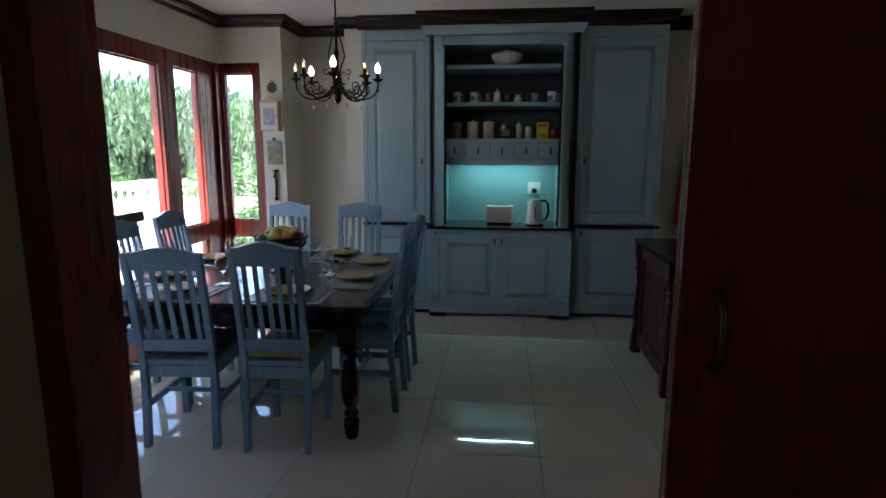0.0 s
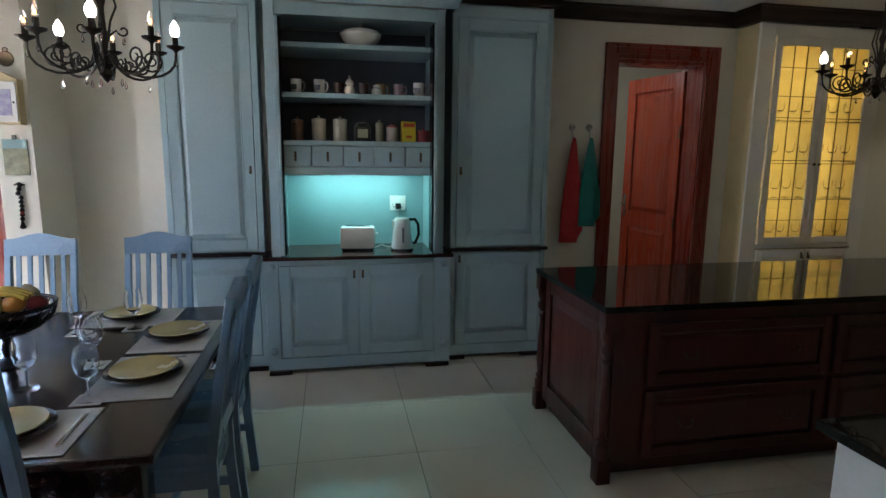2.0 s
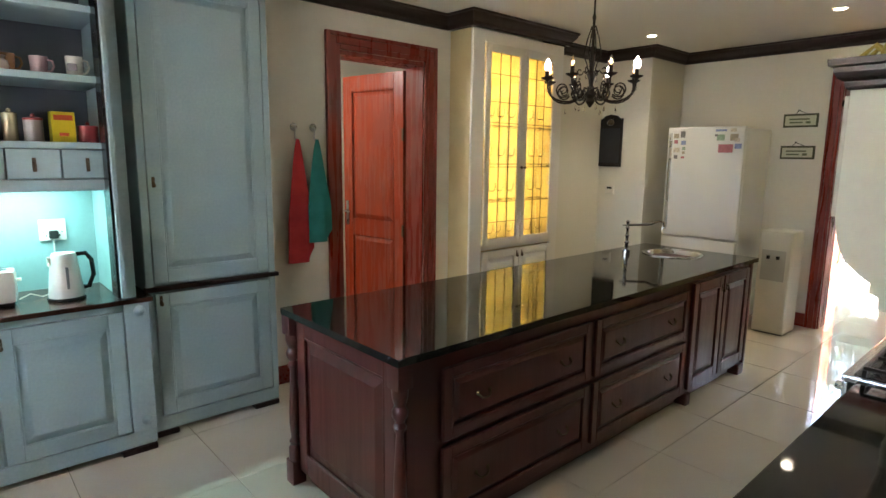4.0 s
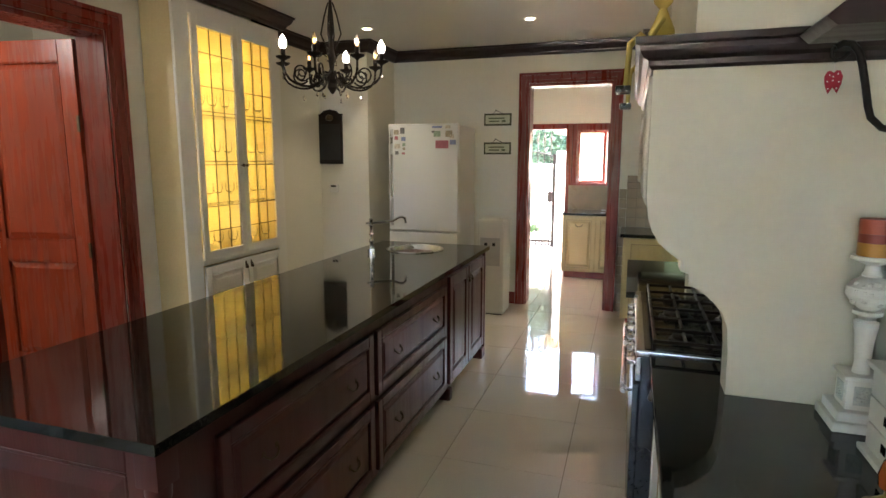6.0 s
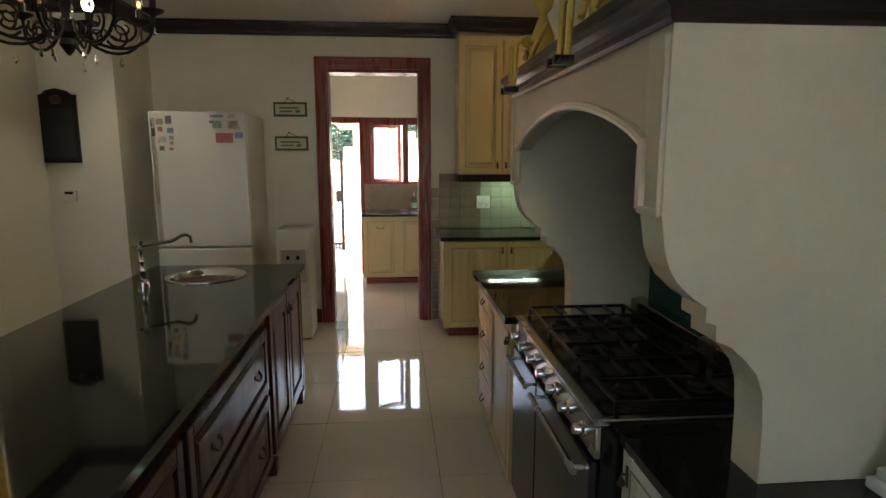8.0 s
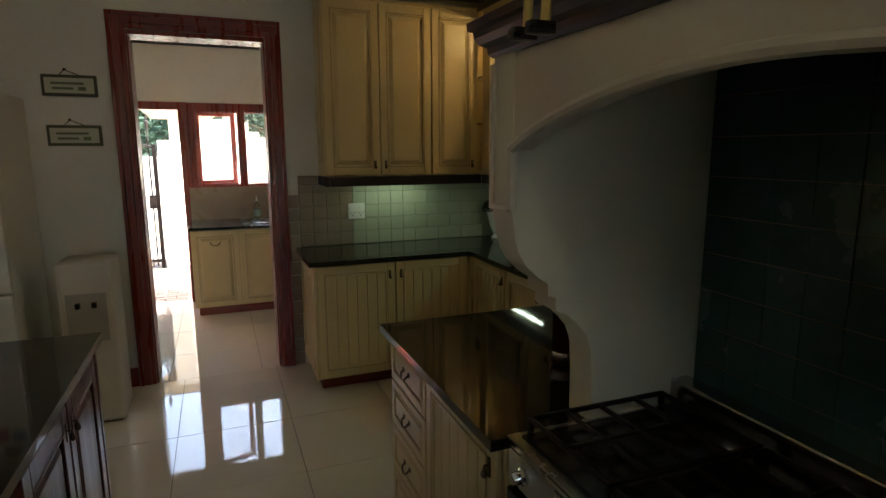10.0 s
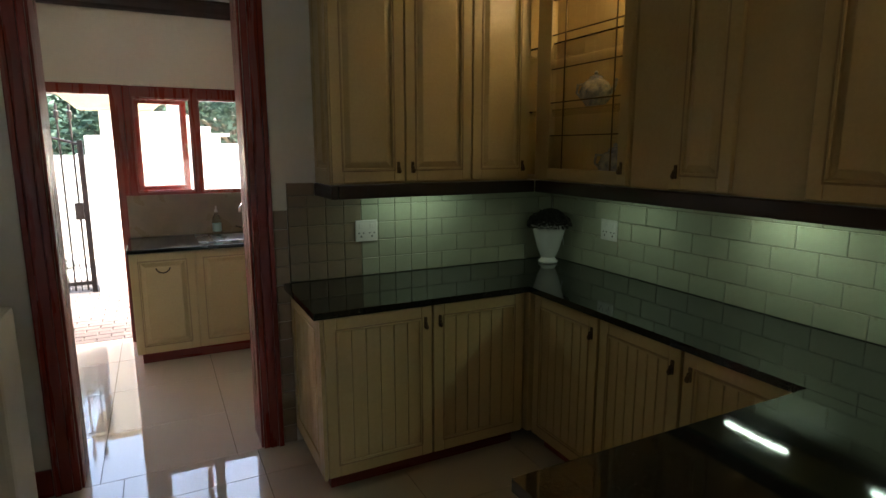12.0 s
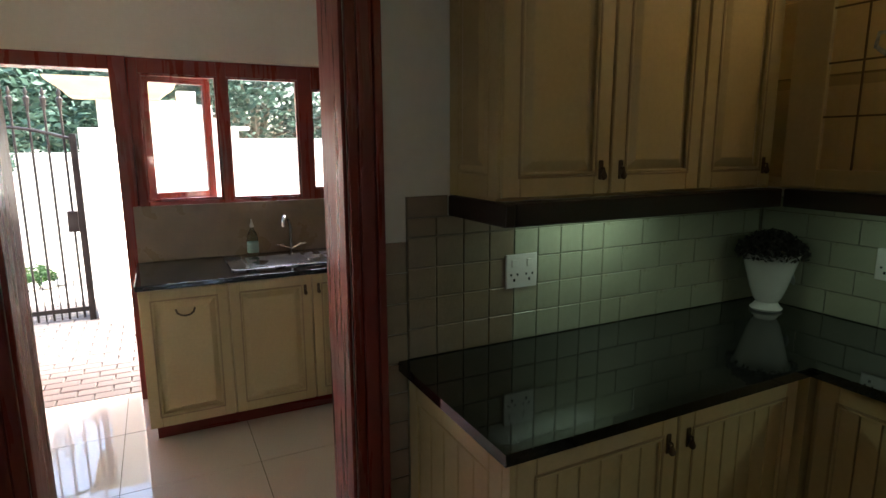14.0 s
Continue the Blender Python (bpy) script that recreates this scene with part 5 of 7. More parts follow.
def build_dresser_things():
    y = 5.42
    t = thing("tureen", "white ceramic lidded serving dish on the top shelf", "dish", Matrix.Translation((0.60, 5.46, 2.257)))
    bm = lathe(bmesh.new(), [(0.07, 0), (0.075, 0.01), (0.09, 0.02), (0.13, 0.06), (0.145, 0.10), (0.14, 0.105)], 24)
    bmesh.ops.scale(bm, verts=bm.verts, vec=(1.0, 0.65, 1.0))
    part("bowl", bm, CERAMIC, t, "", True)
    bm = lathe(bmesh.new(), [(0.14, 0.105), (0.12, 0.125), (0.06, 0.14), (0.012, 0.145), (0.010, 0.155), (0.016, 0.165), (0.004, 0.172)], 24)
    bmesh.ops.scale(bm, verts=bm.verts, vec=(1.0, 0.65, 1.0))
    part("lid", bm, CERAMIC, t, "", True)
    # mugs
    dark, tan = M2("brown_glaze", (0.06, 0.022, 0.016), 0.15), M2("tan_glaze", (0.22, 0.13, 0.06), 0.2)
    row = [(0.155, CERAMIC, 1), (0.31, CERAMIC, 1), (0.44, dark, 1), (0.61, dark, 1), (0.73, tan, 1), (0.855, M2("floral_glaze", (0.45, 0.30, 0.34), 0.2), 1), (1.0, CERAMIC, 1)]
    for x, mat, s in row:
        t = thing("mug", "patterned ceramic mug on the dresser shelf" if mat is not dark else "dark brown glazed mug on the dresser shelf", "mug", pose(x, y, 1.937, 0, 0, -25), "mugs on the dresser shelf")
        hgt = 0.10 if mat is CERAMIC else 0.085
        part("cup", lathe(bmesh.new(), [(0.030, 0), (0.034, 0.01), (0.038, hgt), (0.035, hgt), (0.031, 0.012), (0.004, 0.010)], 18), mat, t, "", True)
        part("handle", tube(bmesh.new(), [(0.036, 0, hgt * 0.85), (0.058, 0, hgt * 0.8), (0.064, 0, hgt * 0.5), (0.052, 0, hgt * 0.25), (0.035, 0, hgt * 0.2)], 0.005, 6), mat, t, "", True)
        if mat is CERAMIC:
            part("pattern", boxes((-0.022, 0.022, -0.0395, -0.030, 0.03, 0.065), bev=0.004), M2("mug_pattern", (0.16, 0.15, 0.17), 0.3), t)
    simple("sugar_pot", "small white ceramic pot with a domed lid", "pot", Matrix.Translation((0.515, 5.40, 1.937)), lathe(bmesh.new(), [(0.028, 0), (0.036, 0.03), (0.032, 0.055), (0.022, 0.065), (0.03, 0.08), (0.022, 0.10), (0.008, 0.11), (0.010, 0.125), (0.002, 0.135)], 18), CERAMIC)
    simple("milk_jug", "small squat white ceramic jug", "jug", Matrix.Translation((0.70, 5.37, 1.937)), lathe(bmesh.new(), [(0.03, 0), (0.038, 0.02), (0.033, 0.045), (0.02, 0.055), (0.028, 0.068), (0.025, 0.068)], 18), CERAMIC)
    # canisters
    cream = M2("cream_enamel", (0.55, 0.52, 0.40), 0.25)
    for x, r, h, mat, lab in ((0.155, 0.042, 0.145, M2("copper_tin", (0.42, 0.26, 0.19), 0.25, 0.8), "tall copper coloured tin canister"), (0.30, 0.048, 0.155, cream, "cream enamel canister with a knob lid"), (0.445, 0.048, 0.155, cream, "cream enamel canister with a knob lid"), (0.72, 0.030, 0.135, M2("glass_spice", (0.35, 0.33, 0.22), 0.12), "narrow glass spice jar"), (0.81, 0.040, 0.115, M2("pale_tin", (0.40, 0.36, 0.34), 0.3), "pale tin with a red lid"), (1.035, 0.045, 0.085, M2("red_tin", (0.30, 0.02, 0.025), 0.25), "small round red tin")):
        t = thing("canister", lab, "canister", Matrix.Translation((x, 5.42, 1.624)), "canisters on the dresser shelf" if mat is cream else "")
        part("body", lathe(bmesh.new(), [(r * 0.96, 0), (r, 0.005), (r, h * 0.88)], 20), mat, t, "", True)
        lid = M2("red_lid", (0.30, 0.03, 0.03), 0.3) if "red lid" in lab else mat
        part("lid", lathe(bmesh.new(), [(r * 1.03, h * 0.88), (r * 1.03, h * 0.96), (r * 0.6, h), (0.008, h), (0.010, h + 0.012), (0.003, h + 0.018)], 20), lid, t, "", True)
    t = thing("tin_box", "dark round-topped decorated tin", "tin", Matrix.Translation((0.60, 5.42, 1.624)))
    part("body", lathe(bmesh.new(), [(0.055, 0), (0.058, 0.01), (0.058, 0.10), (0.04, 0.128), (0.005, 0.135)], 20), M2("dark_tin", (0.04, 0.038, 0.03), 0.25), t, "", True)
    part("label", boxes((-0.035, 0.035, -0.060, -0.048, 0.025, 0.085), bev=0.003), M2("tin_label", (0.30, 0.28, 0.18), 0.4), t)
    t = thing("yellow_box", "bright yellow cardboard box with a red band", "box", pose(0.925, 5.41, 1.624, 0, 0, 4))
    part("carton", boxes((-0.05, 0.05, -0.03, 0.03, 0, 0.145), bev=0.003), M2("yellow_card", (0.62, 0.50, 0.02), 0.4), t)
    part("printed_band", boxes((-0.04, 0.04, -0.0315, -0.030, 0.105, 0.13), (-0.02, 0.02, -0.0315, -0.030, 0.03, 0.045)), M2("red_print", (0.45, 0.06, 0.02), 0.4), t)
    # toaster, kettle, socket
    t = thing("toaster", "white two-slot toaster on the dresser worktop", "toaster", pose(0.56, 5.47, 0.842, 0, 0, -6))
    part("body", boxes((-0.125, 0.125, -0.075, 0.075, 0.012, 0.175), bev=0.03), CERAMIC, t, "", True)
    part("slot", boxes((-0.09, 0.09, -0.035, -0.015, 0.172, 0.1765), (-0.09, 0.09, 0.015, 0.035, 0.172, 0.1765)), BLACK, t)
    part("slot_plate", boxes((-0.10, 0.10, -0.045, 0.045, 0.170, 0.1755), bev=0.002), STEEL, t)
    part("foot", boxes((-0.11, 0.11, -0.06, 0.06, 0, 0.013)), BLACK, t)
    part("lever", boxes((0.125, 0.145, -0.015, 0.015, 0.11, 0.125), bev=0.004), CERAMIC, t)
    t = thing("kettle", "white cordless kettle with a black handle", "kettle", pose(0.88, 5.42, 0.842, 0, 0, 0))
    part("body", lathe(bmesh.new(), [(0.078, 0.012), (0.080, 0.02), (0.060, 0.20), (0.055, 0.225), (0.05, 0.235), (0.008, 0.240)], 24), CERAMIC, t, "", True)
    part("base_ring", lathe(bmesh.new(), [(0.084, 0.0), (0.085, 0.010), (0.079, 0.014)], 24), BLACK, t, "", True)
    part("water_gauge", boxes((-0.006, 0.006, -0.078, -0.060, 0.06, 0.17), bev=0.002), M2("gauge_grey", (0.15, 0.16, 0.16), 0.2), t)
    part("handle", tube(bmesh.new(), [(0.045, 0.0, 0.222), (0.095, 0.0, 0.225), (0.12, 0.0, 0.19), (0.125, 0.0, 0.11), (0.10, 0.0, 0.05), (0.075, 0.0, 0.05)], 0.011, 8), BLACK, t, "", True)
    part("spout", boxes((-0.072, -0.045, -0.015, 0.015, 0.17, 0.22), bev=0.008), CERAMIC, t)
    socket("wall_socket", (0.885, 5.738, 1.16), 0, "white wall socket with a black plug", True)
    simple("cable", "thin white flex of the toaster", "cable", Matrix(), tube(bmesh.new(), [(0.69, 5.5, 0.85), (0.74, 5.53, 0.865), (0.79, 5.52, 0.846), (0.85, 5.60, 0.846), (0.88, 5.70, 0.95), (0.885, 5.72, 1.13)], 0.0035, 6), CERAMIC)


def socket(name, at, rz, label, plug=False):
    t = thing(name, label, "wall socket", pose(*at, 0, 0, rz))
    part("plate", boxes((-0.062, 0.062, -0.008, 0.0, -0.058, 0.058), bev=0.004), CERAMIC, t)
    for x in (-0.03, 0.03):
        part("switch", boxes((x - 0.012, x + 0.012, -0.012, -0.008, 0.015, 0.040), bev=0.002), CERAMIC, t)
        part("socket_hole", boxes((x - 0.004, x + 0.004, -0.0085, -0.0075, -0.035, -0.025), (x - 0.016, x - 0.009, -0.0085, -0.0075, -0.015, -0.008), (x + 0.009, x + 0.016, -0.0085, -0.0075, -0.015, -0.008)), BLACK, t)
    if plug:
        part("plug", boxes((-0.022, 0.022, -0.05, -0.009, -0.045, 0.0), bev=0.008), BLACK, t)
    return t


def build_wall_things():
    # towels on hooks
    for x, col, lab, ln in ((2.254, (0.52, 0.03, 0.035), "red cotton towel hanging from a wall hook", 0.83), (2.398, (0.02, 0.22, 0.20), "teal cotton towel hanging from a wall hook", 0.70)):
        t = thing("wall_hook", "small ornate metal wall hook above a towel", "hook", Matrix.Translation((x, YN - 0.003, 1.76)), "towel hooks")
        bm = lathe(bmesh.new(), [(0.028, 0), (0.024, 0.006), (0.010, 0.010)], 12)
        bmesh.ops.rotate(bm, verts=bm.verts, matrix=Matrix.Rotation(radians(90), 3, "X"))
        part("rosette", bm, STEEL, t, "", True)
        part("hook_arm", tube(bmesh.new(), [(0, -0.005, 0), (0, -0.02, -0.03), (0, -0.012, -0.075), (0, -0.03, -0.09), (0, -0.045, -0.075)], 0.005, 6), STEEL, t, "", True)
        bm = bmesh.new()
        n, rows = 20, []
        m = 16
        for i in range(m + 1):
            v = i / m
            w = 0.012 + 0.075 * min(1, v * 1.5) ** 0.8
            bot = 0
            ring = []
            for k in range(n):
                a = 2 * math.pi * k / n
                fold = 1 + 0.22 * math.sin(a * 5 + v * 2) * v
                xx = w * math.cos(a) * fold
                yy = 0.018 + 0.45 * w * math.sin(a) * fold * 0.5
                drop = -v * ln * (1 - 0.18 * max(0, math.cos(a * 1.0 + 0.9)) * v)
                ring.append(bm.verts.new((xx, -yy - 0.012, drop)))
            rows.append(ring)
        for a, b in zip(rows, rows[1:]):
            for k in range(n):
                bm.faces.new((a[k], a[(k + 1) % n], b[(k + 1) % n], b[k]))
        bm.faces.new(rows[0])
        bm.faces.new(rows[-1][::-1])
        simple("towel", lab, "towel", Matrix.Translation((x, YN - 0.025, 1.68)), bm, two_scale("towel_" + ("red" if col[0] > 0.2 else "teal"), col, tuple(c * 0.75 for c in col), 8, 300, (0.85, 0.95), 0.5))
    # pier ornaments
    y = 5.198
    t = thing("round_plaque", "small round dark metal plaque on the pier", "plaque", pose(-1.49, y, 2.07, 90, 0, 0))
    part("disc", lathe(bmesh.new(), [(0.042, 0), (0.045, 0.006), (0.038, 0.012), (0.030, 0.010), (0.006, 0.011)], 20), BRASS, t, "", True)
    part("hanging_ring", tube(bmesh.new(), [(0.014 * math.cos(a), 0.052 + 0.012 * math.sin(a), 0.004) for a in [math.pi * 2 * i / 12 for i in range(13)]], 0.003, 6), BRASS, t)
    t = thing("key_cabinet", "small cream wooden key cabinet with a floral picture", "key cabinet", pose(-1.50, y, 1.69))
    bm = prism(bmesh.new(), [(-0.085, 0), (0.085, 0), (0.085, 0.26), (0.05, 0.275), (0.0, 0.30), (-0.05, 0.275), (-0.085, 0.26)], "y", -0.07, 0)
    part("case", bm, CREAM, t)
    part("door", boxes((-0.078, 0.078, -0.082, -0.071, 0.012, 0.245), bev=0.004), WHITEP, t)
    part("picture", boxes((-0.050, 0.050, -0.085, -0.0825, 0.05, 0.20)), two_scale("violet_picture", (0.46, 0.44, 0.52), (0.22, 0.18, 0.36), 26, 90, (0.4, 0.5), 0.0), t)
    part("knob", lathe(bmesh.new(), [(0.004, 0), (0.007, 0.008), (0.002, 0.012)], 8, 0.066, -0.088, 0.12), BLACK, t)
    t = thing("calendar", "small hanging calendar with a landscape picture", "calendar", pose(-1.492, y, 1.39))
    part("sheet", boxes((-0.068, 0.068, -0.008, -0.002, 0, 0.215)), two_scale("landscape_print", (0.40, 0.37, 0.22), (0.10, 0.11, 0.06), 22, 120, (0.5, 0.6), 0.0, fine_lo=0.4), t)
    part("top_strip", boxes((-0.068, 0.068, -0.0095, -0.008, 0.16, 0.215)), two_scale("sky_print", (0.20, 0.34, 0.36), (0.32, 0.40, 0.38), 20, 90, (0.5, 0.6), 0.0), t)
    part("clip", boxes((-0.012, 0.012, -0.012, -0.002, 0.215, 0.24), bev=0.003), BLACK, t)
    t = thing("wall_ornament", "hanging dark beaded metal ornament", "ornament", pose(-1.49, y, 1.06))
    bm = bmesh.new()
    lathe(bm, [(0.003, 0.0), (0.02, 0.01), (0.012, 0.03), (0.006, 0.05)], 8, 0, -0.02)
    random.seed(5)
    for i in range(9):
        lathe(bm, [(0.004, 0), (0.015, 0.01), (0.012, 0.022), (0.004, 0.03)], 7, random.uniform(-0.008, 0.008), -0.02, 0.05 + i * 0.026)
    part("beads", bm, IRON, t, "", True)
    part("red_bead", lathe(bmesh.new(), [(0.003, 0), (0.013, 0.012), (0.003, 0.026)], 8, 0.01, -0.03, 0.09), M2("red_bead", (0.35, 0.03, 0.03), 0.3), t)
    part("hanger", tube(bmesh.new(), [(-0.028, -0.01, 0.27), (0, -0.015, 0.285), (0.028, -0.01, 0.27)], 0.005, 6), IRON, t)
    # chalkboard and thermostat on the fridge pier
    t = thing("chalkboard", "tall dark framed memo board with an arched carved top", "memo board", pose(5.878, 5.475, 1.49, 0, 0, -90))
    bm = prism(bmesh.new(), [(-0.135, 0), (0.135, 0), (0.135, 0.47), (0.14, 0.50), (0.105, 0.50), (0.07, 0.53), (0, 0.545), (-0.07, 0.53), (-0.105, 0.50), (-0.14, 0.50), (-0.135, 0.47)], "y", -0.02, 0)
    part("frame", bm, IRON, t)
    part("slate", boxes((-0.115, 0.115, -0.023, -0.0201, 0.04, 0.40)), M2("slate", (0.02, 0.02, 0.022), 0.6), t)
    part("carving", lathe(bmesh.new(), [(0.001, 0), (0.035, 0.005), (0.045, 0.03), (0.03, 0.06), (0.001, 0.065)], 12, 0, -0.012, 0.43), BRASS, t, "", True)
    part("ledge", boxes((-0.12, 0.12, -0.035, -0.0201, 0.015, 0.03), bev=0.003), IRON, t)
    t = thing("thermostat", "small white wall thermostat with a dark display", "thermostat", pose(5.878, 5.45, 1.20, 0, 0, -90))
    part("case", boxes((-0.05, 0.05, -0.022, 0, 0, 0.085), bev=0.006), CERAMIC, t)
    part("display", boxes((-0.03, 0.03, -0.0235, -0.022, 0.055, 0.075)), BLACK, t)
    # two framed signs
    for z in (1.885, 1.59):
        t = thing("framed_sign", "small rectangular framed cream sign on a cord", "sign", pose(XE - 0.002, 3.895, z, 0, 0, -90), "framed signs by the doorway")
        part("frame", boxes((-0.145, 0.145, -0.014, -0.001, 0, 0.125), bev=0.003), M2("sign_frame", (0.05, 0.055, 0.02), 0.4), t)
        part("board", boxes((-0.128, 0.128, -0.017, -0.0141, 0.018, 0.107)), M2("sign_board", (0.50, 0.52, 0.36), 0.5), t)
        part("lettering", boxes((-0.095, 0.075, -0.0185, -0.017, 0.068, 0.082), (-0.09, 0.02, -0.0185, -0.017, 0.038, 0.052), (0.045, 0.085, -0.0185, -0.017, 0.034, 0.056)), M2("sign_ink", (0.12, 0.14, 0.07), 0.6), t)
        part("cord", tube(bmesh.new(), [(-0.05, -0.006, 0.125), (-0.02, -0.006, 0.155), (0.05, -0.006, 0.125)], 0.003, 5), IRON, t)
        part("nail", boxes((-0.026, -0.012, -0.02, 0, 0.150, 0.163), bev=0.003), IRON, t)
    # magnets on the fridge
    random.seed(11)
    cols = [(0.25, 0.22, 0.16), (0.12, 0.12, 0.12), (0.30, 0.10, 0.12), (0.16, 0.20, 0.34), (0.42, 0.38, 0.30), (0.2, 0.28, 0.2)]
    spots = [(4.735, 1.72, .05, .045), (4.67, 1.735, .045, .06), (4.735, 1.665, .035, .035), (4.66, 1.655, .045, .04), (4.725, 1.585, .06, .045), (4.655, 1.60, .03, .03), (4.655, 1.56, .025, .025), (4.73, 1.52, .035, .035), (4.66, 1.515, .03, .02),
             (4.31, 1.765, .10, .02), (4.20, 1.765, .05, .03), (4.31, 1.70, .07, .055), (4.19, 1.70, .07, .06), (4.35, 1.72, .03, .02), (4.26, 1.60, .13, .075), (4.15, 1.62, .06, .045), (4.16, 1.675, .04, .035)]
    for i, (y, z, w, h) in enumerate(spots):
        t = simple("fridge_magnet", "small printed magnet on the fridge door", "magnet", Matrix.Translation((5.914, y + 0.035, z + 0.08)), boxes((-0.004, 0, -w / 2, w / 2, -h / 2, h / 2)), two_scale("magnet_print_%s" % "abcdef"[i % 6], cols[i % 6], tuple(c * 1.8 for c in cols[i % 6]), 60, 200, (0.4, 0.5), 0), False, "fridge magnets")


def build_table_things():
    z = 0.751
    MAT = two_scale("placemat_print", (0.42, 0.40, 0.35), (0.36, 0.34, 0.30), 6, 40, (0.4, 0.5), 0.05, dark=(0.22, 0.17, 0.13), fine_lo=0.55, fine_hi=0.7)
    PLATE_D = M2("brown_stoneware", (0.10, 0.075, 0.05), 0.18)
    PLATE_Y = M2("ochre_stoneware", (0.40, 0.32, 0.13), 0.16)
    GL = glass_mat("wine_glass_clear")
    spots = [(-1.16, 2.97, 0), (-0.54, 2.97, 0), (-0.29, 3.37, 90), (-0.29, 3.83, 90), (-0.58, 4.15, 180), (-1.17, 4.15, 180), (-1.44, 3.30, -90), (-1.44, 3.85, -90)]
    first = {}
    for i, (x, y, rz) in enumerate(spots):
        m = pose(x, y, z, 0, 0, rz)
        if i == 0:
            pm = part("placemat", boxes((-0.21, 0.21, -0.145, 0.145, 0, 0.004), bev=0.0015), MAT, None, "pale printed cork placemat under a plate")
            tagged(pm, category="placemat", group="placemats")
            dp = simple("dinner_plate", "dark brown stoneware dinner plate on a placemat", "plate", Matrix(), lathe(bmesh.new(), [(0.06, 0), (0.07, 0.004), (0.095, 0.010), (0.13, 0.022), (0.128, 0.026), (0.09, 0.014), (0.003, 0.009)], 32), PLATE_D, True, "dinner plates")
            sp = simple("side_plate", "ochre glazed stoneware plate stacked on a dark plate", "plate", Matrix(), lathe(bmesh.new(), [(0.05, 0), (0.06, 0.004), (0.08, 0.010), (0.112, 0.020), (0.110, 0.024), (0.078, 0.013), (0.003, 0.009)], 32), PLATE_Y, True, "side plates")
            wg = simple("wine_glass", "clear stemmed wine glass beside a plate", "glass", Matrix(), lathe(bmesh.new(), [(0.034, 0), (0.034, 0.002), (0.008, 0.006), (0.004, 0.012), (0.004, 0.065), (0.010, 0.072), (0.030, 0.09), (0.038, 0.12), (0.036, 0.155), (0.030, 0.175), (0.0285, 0.175), (0.0345, 0.155), (0.0365, 0.12), (0.0285, 0.092), (0.006, 0.078)], 20), GL, True, "wine glasses")
            co = part("coaster", boxes((-0.045, 0.045, -0.045, 0.045, 0, 0.003), bev=0.001), MAT, None, "small square coaster under a glass")
            tagged(co, category="coaster", group="coasters")
            kn = part("knife", boxes((-0.007, 0.007, -0.10, 0.10, 0, 0.003), bev=0.001), CHROME, None, "steel table knife on a placemat")
            tagged(kn, category="knife", group="table knives")
            first = dict(pm=pm, dp=dp, sp=sp, wg=wg, co=co, kn=kn)
            obs = first
        else:
            obs = {k: copy_thing(v, Matrix()) for k, v in first.items()}
        obs["pm"].matrix_basis = m
        obs["dp"].matrix_basis = m @ Matrix.Translation((0, 0, 0.0045))
        obs["sp"].matrix_basis = m @ Matrix.Translation((0.0, 0.0, 0.0290 - 0.013))
        s = -1 if i % 2 else 1
        obs["co"].matrix_basis = m @ Matrix.Translation((0.14, 0.215, 0))
        obs["wg"].matrix_basis = m @ Matrix.Translation((0.14, 0.215, 0.0035))
        obs["kn"].matrix_basis = m @ Matrix.Translation((0.175, 0, 0.0045))
    for (x, y) in ((-0.64, 3.32), (-0.98, 3.28), (-0.54, 3.56)):
        g = copy_thing(first["wg"], Matrix.Translation((x, y, z)))
    t = thing("fruit_bowl", "dark wire footed fruit bowl on the dining table", "bowl", Matrix.Translation((-0.82, 3.58, z)))
    part("stand", lathe(bmesh.new(), [(0.07, 0), (0.072, 0.006), (0.03, 0.016), (0.015, 0.03), (0.022, 0.06), (0.013, 0.09), (0.02, 0.11), (0.035, 0.115)], 20), IRON, t, "", True)
    bm = bmesh.new()
    for k in range(22):
        a = 2 * math.pi * k / 22
        for sgn in (1, -1):
            pts = []
            for i in range(9):
                u = i / 8
                r = 0.035 + 0.13 * math.sin(u * math.pi / 2) ** 0.9
                aa = a + sgn * u * 0.5
                pts.append((r * math.cos(aa), r * math.sin(aa), 0.115 + 0.105 * u ** 1.4))
            tube(bm, pts, 0.0028, 5)
    for r, h in ((0.165, 0.22), (0.168, 0.228), (0.12, 0.155), (0.035, 0.115)):
        tube(bm, [(r * math.cos(2 * math.pi * i / 32), r * math.sin(2 * math.pi * i / 32), h) for i in range(33)], 0.004, 6)
    part("wire_basket", bm, IRON, t, "dark woven wire basket", True)
    part("inner_dish", lathe(bmesh.new(), [(0.03, 0.118), (0.09, 0.135), (0.15, 0.20), (0.147, 0.203), (0.088, 0.14), (0.003, 0.122)], 24), IRON, t, "", True)
    fr = [("pear", (0.50, 0.40, 0.08), -0.02, -0.04, 0.235, 0.040), ("orange", (0.55, 0.22, 0.03), 0.045, -0.02, 0.235, 0.038), ("lemon", (0.58, 0.46, 0.06), -0.075, 0.0, 0.225, 0.038), ("apple", (0.25, 0.03, 0.03), 0.10, 0.02, 0.222, 0.036), ("lime", (0.10, 0.22, 0.06), -0.11, -0.04, 0.215, 0.032), ("gourd", (0.45, 0.40, 0.22), 0.06, 0.06, 0.25, 0.034)]
